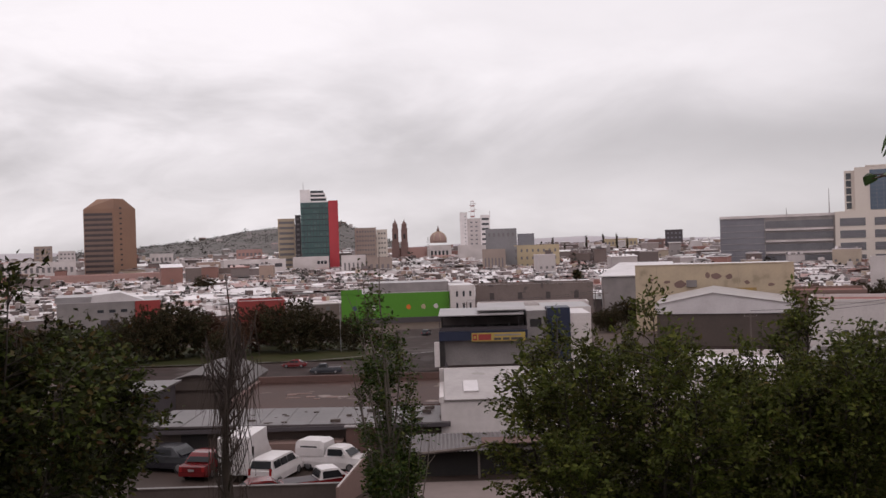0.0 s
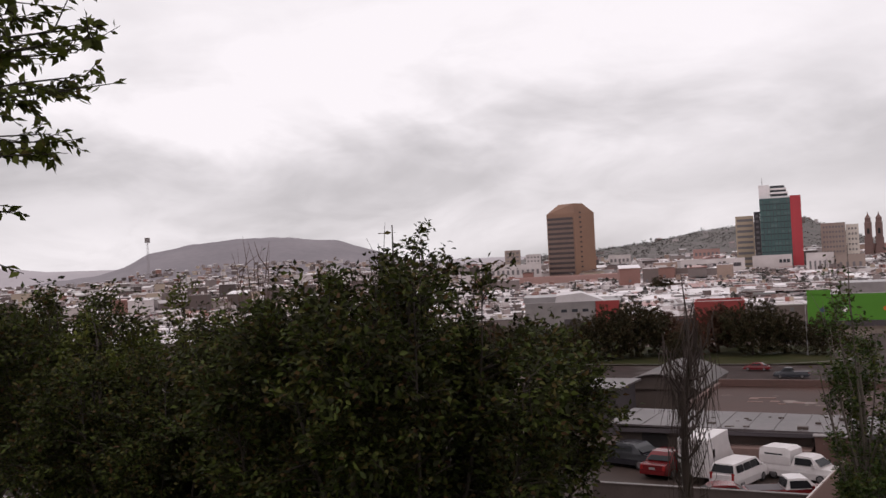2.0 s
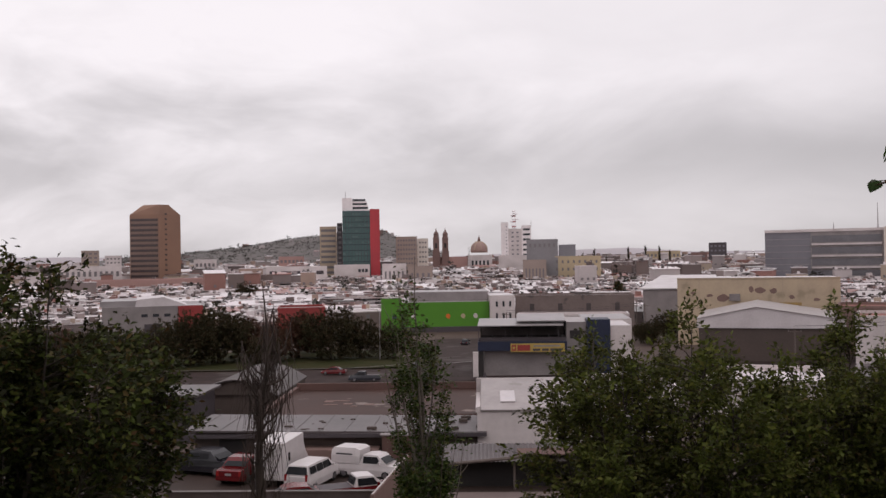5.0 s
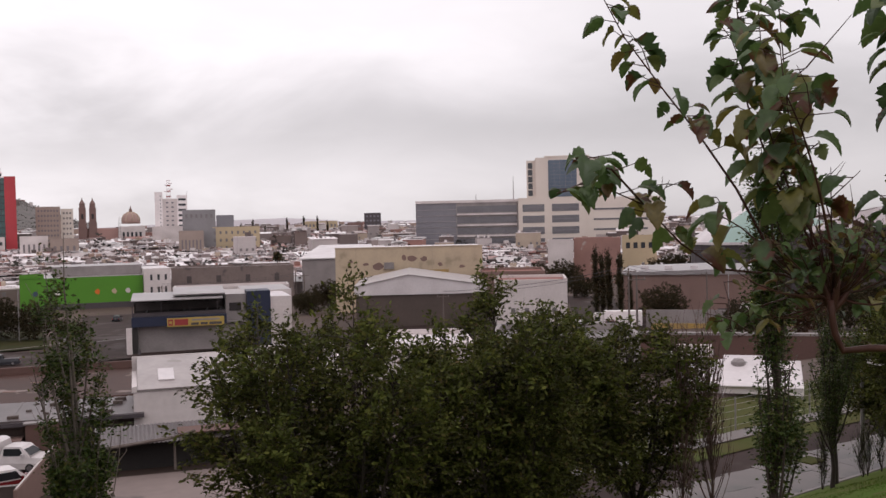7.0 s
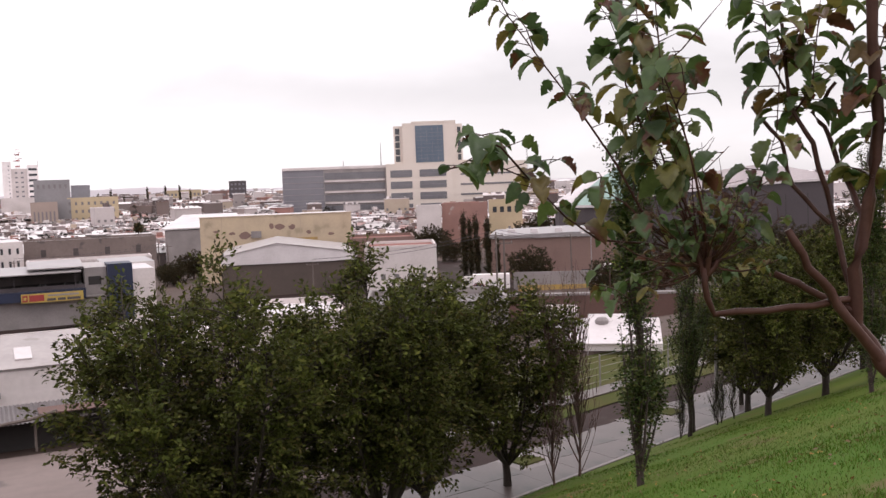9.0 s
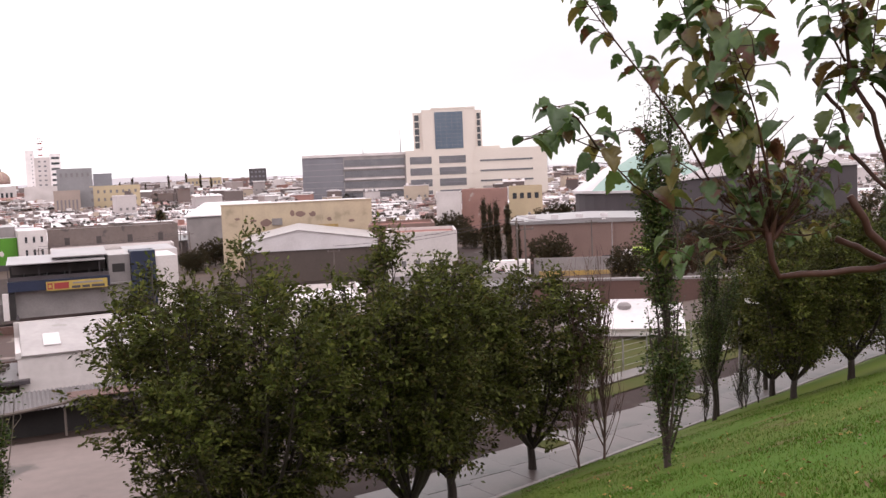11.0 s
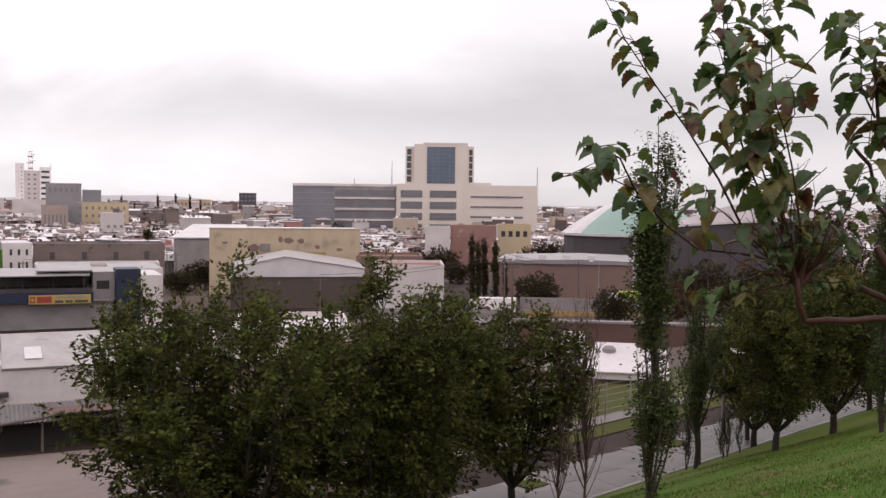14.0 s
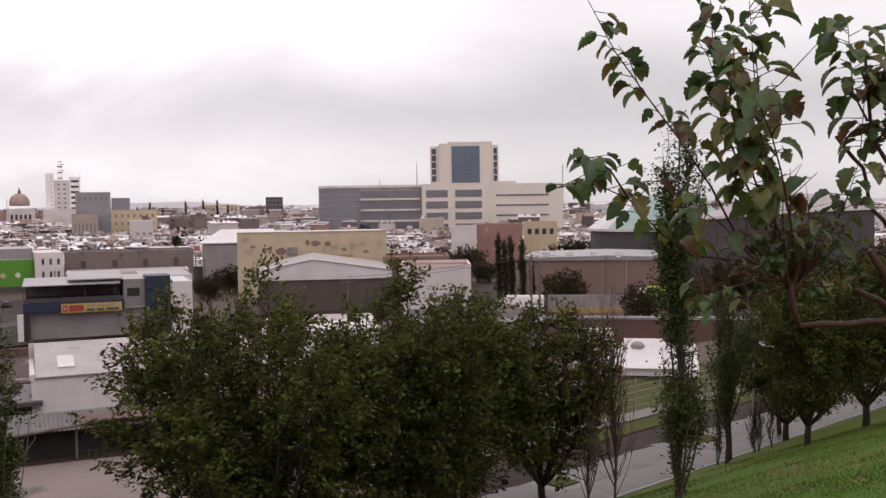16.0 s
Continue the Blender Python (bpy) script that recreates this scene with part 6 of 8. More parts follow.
# ---- poles, lamps, fence and tents ----
def street_lamp(x, y, h, arm, rz, label, base_lift=0.0):
    r = thing("street_lamp", pose(x, y, land(x, y) + base_lift, 0, 0, rz), label, "street lamp")
    part("pole", Geo().tube([(0, 0, -0.3), (0, 0, h * 0.85), (0.05, 0, h * 0.93)], [0.11, 0.075, 0.06], 8), M["steel"], r, smooth=True)
    part("arm", Geo().tube([(0.05, 0, h * 0.93), (-0.3 * arm, 0, h * 0.99), (-arm, 0, h)], [0.05, 0.045, 0.04], 6), M["steel"], r)
    part("lamp_head", Geo().box(-arm - 0.7, -arm, -0.16, 0.16, h - 0.06, h + 0.12), M["white_clean"], r)
    return r


street_lamp(*spot(6.36, 203), 10.8, 2.0, 0, "tall grey street lamp beside the park", 0.2)
street_lamp(*spot(42.3, 33), 8.2, 1.6, 200, "pale street lamp among the trees")
street_lamp(30.9, 34.9, 5.0, 0.5, 90, "thin grey lamp post behind the saplings")
street_lamp(*spot(-34.6, 178), 9.5, 1.4, 0, "lamp post in front of the brick warehouse")


def utility_pole(az, d, h, label):
    r = thing("utility_pole", stand(az, d), label, "pole")
    part("pole", Geo().tube([(0, 0, -0.5), (0, 0, h)], [0.17, 0.11], 8), M["wood_pole"], r)
    part("crossarm", Geo().box(-1.1, 1.1, -0.07, 0.07, h - 0.6, h - 0.45), M["wood_pole"], r)
    for x in (-0.95, 0, 0.95):
        part("insulator", Geo().lathe([(0.05, h - 0.45), (0.08, h - 0.35), (0.03, h - 0.2)], 6, x), M["concrete"], r)
    return r


POLES = [(-28.9, 140, 11.5), (-29.35, 118, 11.0), (-33.4, 176, 9.5), (-9.5, 240, 10.0), (-9.0, 255, 10.0), (-17.8, 165, 8.0), (-1.3, 225, 9.0), (13.0, 245, 9.0), (-21.5, 250, 9)]
for a_, d_, h_ in POLES:
    utility_pole(a_, d_, h_, "weathered utility pole with a crossarm")
wires = Geo()
for (a0, d0, h0), (a1, d1, h1) in (((-28.9, 140, 11.4), (-33.4, 176, 9.4)), ((-9.5, 240, 9.9), (-1.3, 225, 8.9)), ((-28.9, 140, 11.2), (-17.8, 165, 7.9))):
    p0, p1 = Vector((*spot(a0, d0), 0)), Vector((*spot(a1, d1), 0))
    p0.z, p1.z = land(p0.x, p0.y) + h0, land(p1.x, p1.y) + h1
    for off in (0, 0.5):
        wires.tube(curve_pts(p0 + Vector((0, 0, off)), p1 + Vector((0, 0, off)), (0, 0, -0.7), 8), [0.03] * 9, 4)
single("power_line", wires, M["dark"], "thin sagging power lines between poles", "cable", kind="stuff")


def fence():
    r = thing("wire_fence", pose(0, 0, 0), "wire fence on thin posts beside the street", "fence")
    pts = [(22 + 2.2 * i, curb(22 + 2.2 * i) + 10.2 + 0.0 * i) for i in range(16)]
    post = Geo().tube([(0, 0, -0.3), (0, 0, 1.9)], [0.05, 0.045], 6).mesh("post", M["steel"])
    for x, y in pts:
        part("post", post, None, r).location = (x, y, land(x, y))
    for h in (0.35, 0.75, 1.15, 1.5, 1.8):
        part("wire", Geo().tube([(x, y, land(x, y) + h) for x, y in pts], [0.012] * len(pts), 3), M["steel"], r)


fence()


def tents():
    for az, d, w, ht in ((-36.3, 66, 2.6, 1.05), (-34.2, 68, 2.4, 0.8)):
        r = thing("white_canopy", stand(az, d), "white market canopy over a stall", "canopy")
        b = r.matrix_world.translation.z
        z0 = 22 - d * 0.177 - b
        part("roof", Geo().tilted(-w, w * 0.15, -0.3, 5.2, z0 + 0.5, z0 + 0.75 + ht, 0.07, 0, Matrix.Identity(4)).tilted(w * 0.1, w, -0.1, 5.0, z0 + 0.42, z0 + 0.45 + ht, 0.07, 0, Matrix.Identity(4)), M["white_sheet"], r, "sagging white canopy roof")
        part("skirt", Geo().box(-w, w, 0, 0.06, z0, z0 + 0.5), M["white_clean"], r)
        for x in (-w + 0.1, w - 0.1):
            part("post", Geo().tube([(x, 0.05, -0.3), (x, 0.05, z0)], [0.06, 0.06], 6), M["steel"], r)
        part("tank", Geo().lathe([(0.45, 0), (0.5, 0.1), (0.5, 0.75), (0.3, 0.95)], 10), M["concrete"], r).location = (-w * 0.6, 3.5, z0 + 0.9)
    slab_block("sheet_shed", -31.2, -33.6, -8.3, 74, "white", "small white shed behind the trees", 0, roof="white_sheet", depth=6)
    slab_block("sheet_shed", -12.5, -19.5, -7.5, 96, "white", "low white shed glimpsed through the trees", 0, roof="white_sheet", depth=14)
    slab_block("sheet_shed", -20.5, -29.5, -7.3, 84, "concrete", "long grey shed glimpsed through the trees", 0, roof="wet_sheet", depth=12)
    slab_block("white_house", -5.5, -11.5, -8.3, 66, "white", "white house half hidden by a tree", 2, cols=3, depth=9, roof="wet_sheet", wfrac=0.3)


tents()


# ---- trees along the street ----
t1 = limb_tree("street_tree", 9.5, 4.3, 11, 3000, "broad leafy street tree with a dark green crown", bottom=0.20, sprigs=30, limbs=22, tall=1.5)
t2 = limb_tree("street_tree", 9.4, 3.0, 23, 1700, "dark leafy street tree with a forked trunk", bottom=0.24, sprigs=20, limbs=15, tall=1.4)
t3 = limb_tree("street_tree", 7.2, 2.6, 37, 1150, "small street tree with a forked trunk and dark crown", bottom=0.23, fork=0.95, sprigs=12, limbs=10, tall=1.1)
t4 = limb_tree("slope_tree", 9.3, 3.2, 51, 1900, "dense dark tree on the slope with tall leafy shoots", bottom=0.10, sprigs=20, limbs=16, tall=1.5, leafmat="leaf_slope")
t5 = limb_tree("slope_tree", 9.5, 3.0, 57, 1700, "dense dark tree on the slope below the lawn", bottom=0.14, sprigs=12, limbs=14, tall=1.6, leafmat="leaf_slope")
put(t1, 5.4, 27.5, 20)
put(t2, 10.6, 27.6, 75)
put(t3, 13.0, 29.6, 10, 1.15)
again(t3, 17.2, 31.2, 80, 1.1)
again(t3, 32.6, 34.6, 130, 0.98)
again(t3, 25.8, 26.4, 200, 0.88, label="lawn tree with a forked trunk and dark crown")
again(t3, 29.4, 27.0, 310, 0.92, label="lawn tree with a wide forked trunk")
again(t3, 44.0, 37.6, 45, 1.05)
again(t3, 38.5, 35.2, 260, 1.0)
again(t3, 51.0, 40.0, 160, 1.1)
# along the slope and the bend of the street
put(t4, -9.9, 17.0, 0, 0.97)
again(t4, -9.7, 20.6, 120, 0.95, label="dense dark tree with sparse leafy shoots on top")
put(t5, -13.0, 18.0, 200, 0.95)
again(t4, -14.4, 22.0, 250, 1.02)
again(t5, -18.5, 24.0, 30, 1.12, label="dark leafy tree beside the street")
again(t1, -24.0, 25.5, 90, 1.08, label="broad dark tree beside the bend of the street")
again(t5, -29.0, 25.2, 150, 1.22, label="dark tree with a thick pale trunk")
again(t4, -21.0, 20.5, 310, 0.9, sink=0.6)
again(t3, -48.6, 35.0, 60, 0.95, label="small street tree on the wet footway")
again(t3, -44.0, 29.0, 190, 1.15)
again(t5, -38.0, 28.5, 280, 1.28, label="dark leafy tree beside the street")
again(t3, -56.0, 36.0, 20, 0.95)
again(t1, -62.0, 33.0, 40, 1.0, label="broad dark tree by the far bend")

pop = poplar("poplar", 9.5, 0.72, 5, "slim green poplar standing on the lawn", leaves=15000, stems=44, leaf=0.10, sparse_top=0.4, low=0.03, clump=-0.38, thick=0.6, bark="twig_grey")
put(pop, 13.6, 18.2, 0, 1.0)
p2 = poplar("poplar", 8.2, 1.25, 9, "dense dark poplar at the lawn edge", leaves=6000, stems=30, leaf=0.12, bark="bark", low=0.14)
put(p2, 27.6, 32.8, 0, 1.0)
again(p2, 25.9, 31.0, 90, 0.72)
again(pop, 24.4, 20.6, 70, 0.85)
again(p2, 33.5, 36.0, 200, 0.95)
p3 = poplar("poplar", 11.6, 1.35, 14, "tall sparse poplar with grey stems and few leaves", leaves=14000, stems=34, leaf=0.12, sparse_top=0.25, low=0.03, clump=-0.03, thick=0.55)
put(p3, -1.8, 25.6, 0)
bare = poplar("bare_poplar", 8.4, 1.0, 19, "leafless brown poplar with steep thin branches", leaves=120, stems=75, bark="twig_red", low=0.04, thick=0.36)
put(bare, 19.6, 29.9, 0)
again(bare, 18.2, 29.4, 140, 0.95, label="thin leafless sapling with a bare stem")
again(bare, -19.0, 23.6, 40, 1.42, label="bare poplar top rising over darker trees")
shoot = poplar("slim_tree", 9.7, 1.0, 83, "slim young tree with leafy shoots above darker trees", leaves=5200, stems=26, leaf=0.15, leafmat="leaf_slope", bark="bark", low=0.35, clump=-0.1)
put(shoot, *spot(30.0, 19.6), 0, 0.96)
again(shoot, *spot(25.8, 20.6), 130, 0.87)
again(shoot, *spot(34.6, 25.5), 60, 1.02)


def weeping_bare():
    """A dead poplar hung with thin drooping twigs."""
    rng = random.Random(77)
    r = thing("bare_poplar", pose(-5.6, 23.6, land(-5.6, 23.6)), "dead bare poplar hung with thin drooping twigs", "tree")
    g, tw = Geo(), Geo()
    h = 10.6
    spine = [(0.12 * math.sin(i), 0.1 * math.cos(i * 1.7), h * i / 9 - (0.4 if i == 0 else 0)) for i in range(10)]
    g.tube(spine, [0.19 * (1 - 0.95 * i / 9) for i in range(10)], 8)
    for i in range(95):
        z = rng.uniform(0.6, 9.0)
        a = rng.uniform(0, math.tau)
        up_ = rng.uniform(0.5, 1.5)
        out = rng.uniform(0.25, 1.45) * (1 - 0.55 * z / h)
        p0 = on_spine(spine, h, z)
        p1 = p0 + Vector((out * math.cos(a), out * math.sin(a), up_))
        g.tube(curve_pts(p0, p1, (0.1 * math.cos(a), 0.1 * math.sin(a), -0.1), 4), [0.03, 0.025, 0.018, 0.012, 0.006], 4)
        for j in range(6):
            q = p0.lerp(p1, rng.uniform(0.4, 1.0))
            drop = rng.uniform(0.5, 1.9)
            e = q + Vector((rng.gauss(0, 0.18), rng.gauss(0, 0.18), -drop))
            tw.tube(curve_pts(q, e, (0.05 * math.cos(a + j), 0.05 * math.sin(a + j), 0.1), 5), [0.011, 0.010, 0.009, 0.008, 0.006, 0.003], 3)
    part("trunk", g, M["twig_grey"], r, smooth=True)
    part("hanging_growth", tw, M["twig_grey"], r, "thin drooping dead twigs", kind="stuff")


weeping_bare()

# young cypresses on the lawn edge
sap = poplar("sapling", 1.9, 0.22, 41, "small young conifer sapling on the lawn edge", leaves=620, stems=14, leaf=0.06, bark="bark", leafmat="leaf_poplar")
put(sap, 26.0, 31.6, 0, 1.1)
again(sap, 28.6, 32.4, 90, 1.0)
again(sap, 28.95, 32.4, 10, 0.98)
again(sap, 29.9, 32.7, 50, 1.0)

cyp = poplar("cypress", 11.0, 0.5, 61, "dark narrow cypress in front of the warehouse", leaves=4600, stems=30, leaf=0.26, leafmat="leaf_park", bark="bark", low=0.04)
put(cyp, *spot(-28.42, 186), 0, 1.3)
for a_, d_, s_ in ((-27.0, 190, 1.42), (-27.75, 188, 1.36), (-29.0, 181, 0.95), (-27.38, 196, 1.3), (-5.9, 760, 1.5), (-6.6, 800, 1.8), (-7.3, 770, 1.3), (-8.6, 850, 1.9), (-9.6, 840, 2.0), (-10.4, 900, 2.0), (-11.0, 860, 1.6), (-4.9, 820, 1.7)):
    again(cyp, *spot(a_, d_), a_ * 40, s_, label="" if d_ < 300 else "dark cypress on the far skyline")

park = broad_tree("park_tree", 12.0, 6.6, 71, 900, "dark round park tree", leaf=0.36, per=34, sprigs=0, bottom=0.04, fork=2.0, leafmat="leaf_park", gap=-0.6)
rust = broad_tree("park_tree", 11.5, 6.2, 73, 860, "rust and brown autumn park tree", leaf=0.36, per=34, sprigs=0, bottom=0.05, fork=2.0, leafmat="leaf_rust", gap=-0.6)
put(park, *spot(19.6, 196), 0, 0.70)
put(rust, *spot(12.9, 203), 0, 0.66)
PARK = [("p", 17.7, 200, 0.92), ("p", 15.9, 205, 1.02), ("r", 14.1, 212, 0.78), ("p", 13.2, 196, 0.5), ("r", 11.2, 212, 0.92), ("p", 9.3, 205, 0.96), ("r", 10.3, 224, 0.66), ("p", 7.6, 208, 0.74),
        ("p", 5.6, 205, 0.64), ("p", 21.4, 196, 0.62), ("r", 16.6, 224, 0.8), ("p", 4.0, 205, 0.32), ("p", 3.3, 207, 0.26), ("p", 23.0, 190, 0.7), ("r", 24.5, 194, 0.75),
        ("p", -30.9, 180, 0.62), ("p", -24.6, 250, 0.5), ("p", -26.2, 262, 0.55), ("r", -23.2, 246, 0.4), ("p", -29.9, 275, 0.6), ("p", -28.9, 290, 0.6), ("p", -22.3, 262, 0.36), ("p", -10.9, 255, 0.62), ("p", -9.75, 236, 0.5), ("p", -9.4, 246, 0.42), ("p", -6.2, 240, 0.5), ("p", -25.2, 300, 0.8), ("p", -23.6, 320, 0.7), ("p", -31.2, 300, 0.9), ("p", -32.2, 310, 0.9), ("r", -21.5, 330, 0.6), ("p", 14.2, 450, 0.8), ("p", -35.5, 150, 0.5),
        ("p", -40.5, 160, 0.8), ("p", -43.0, 150, 0.75), ("p", -46.0, 155, 0.8), ("r", -38.8, 150, 0.6), ("p", -49.0, 150, 0.85)]
for k_, a_, d_, s_ in PARK:
    again(park if k_ == "p" else rust, *spot(a_, d_), a_ * 37, s_)


def palm(az, d, h):
    rng = random.Random(int(d))
    r = thing("palm_tree", stand(az, d), "tall fan palm with a shaggy dark crown", "palm")
    part("trunk", Geo().tube([(0, 0, -0.5), (0.1, 0, h * 0.5), (0, 0, h)], [0.3, 0.22, 0.2], 8), M["bark"], r)
    g = Geo()
    for i in range(70):
        a, e = rng.uniform(0, math.tau), rng.uniform(-1.1, 1.3)
        dv = Vector((math.cos(a) * math.cos(e), math.sin(a) * math.cos(e), math.sin(e)))
        sd = dv.orthogonal().normalized() * 0.5
        p = Vector((0, 0, h - 0.3))
        tip = p + dv * rng.uniform(1.6, 2.4) + Vector((0, 0, -0.35))
        g.face([p, p.lerp(tip, 0.6) + sd, tip, p.lerp(tip, 0.6) - sd])
    part("crown", g, M["leaf_park"], r)


palm(-7.95, 330, 11.6)
palm(-29.8, 420, 10)
palm(-29.4, 430, 8)


# ---- near trees by the camera ----
def lobed_leaf(g, base, d, size, rng, k=0):
    """A toothed leaf, folded along its rib, arching out and hanging down at the tip; some have lobes."""
    d = Vector(d).normalized()
    side = d.cross(Vector((rng.gauss(0, 0.5), rng.gauss(0, 0.5), 1))).normalized()
    n = 12
    lobe = rng.choice((0, 0, 1, 1, -1, 2))
    width = size * rng.uniform(0.68, 0.95)
    bend = rng.uniform(0.5, 1.9)
    fold, roll = rng.uniform(0.25, 0.9), rng.uniform(0.1, 0.6)
    twist = rng.uniform(-0.5, 0.5)
    i = len(g.v)
    p = Vector(base)
    for j in range(n + 1):
        t = j / n
        head = (d + Vector((0, 0, -1)) * bend * t * t * 1.6).normalized()
        if j:
            p = p + head * size / n
        across = (side + Vector((0, 0, twist * t))).normalized()
        nor = across.cross(head)
        w = width * 0.5 * math.sin(math.pi * min(1.0, t ** 0.62 * 1.0)) ** 0.8 * (1.0 if t < 1 else 0.0)
        w = w * (1.08 if j % 2 else 0.90) + 0.0008
        wl_, wr_ = w, w
        if 0.42 < t < 0.56:
            wl_ *= 0.52 if lobe in (1, 2) else 1.0
            wr_ *= 0.52 if lobe in (-1, 2) else 1.0
        rows = []
        for s_, ww in ((-1, wl_), (1, wr_)):
            edge = p + across * s_ * ww * 0.86 + nor * ww * (fold - roll * 1.1)
            half = p + across * s_ * ww * 0.5 + nor * ww * fold * 0.62
            rows.append((edge, half))
        g.v += [tuple(q) for q in (rows[0][0], rows[0][1], p, rows[1][1], rows[1][0])]
    for j in range(n):
        a = i + j * 5
        for q in range(4):
            g.f.append((a + q, a + q + 1, a + q + 6, a + q + 5))
            g.k.append(k)


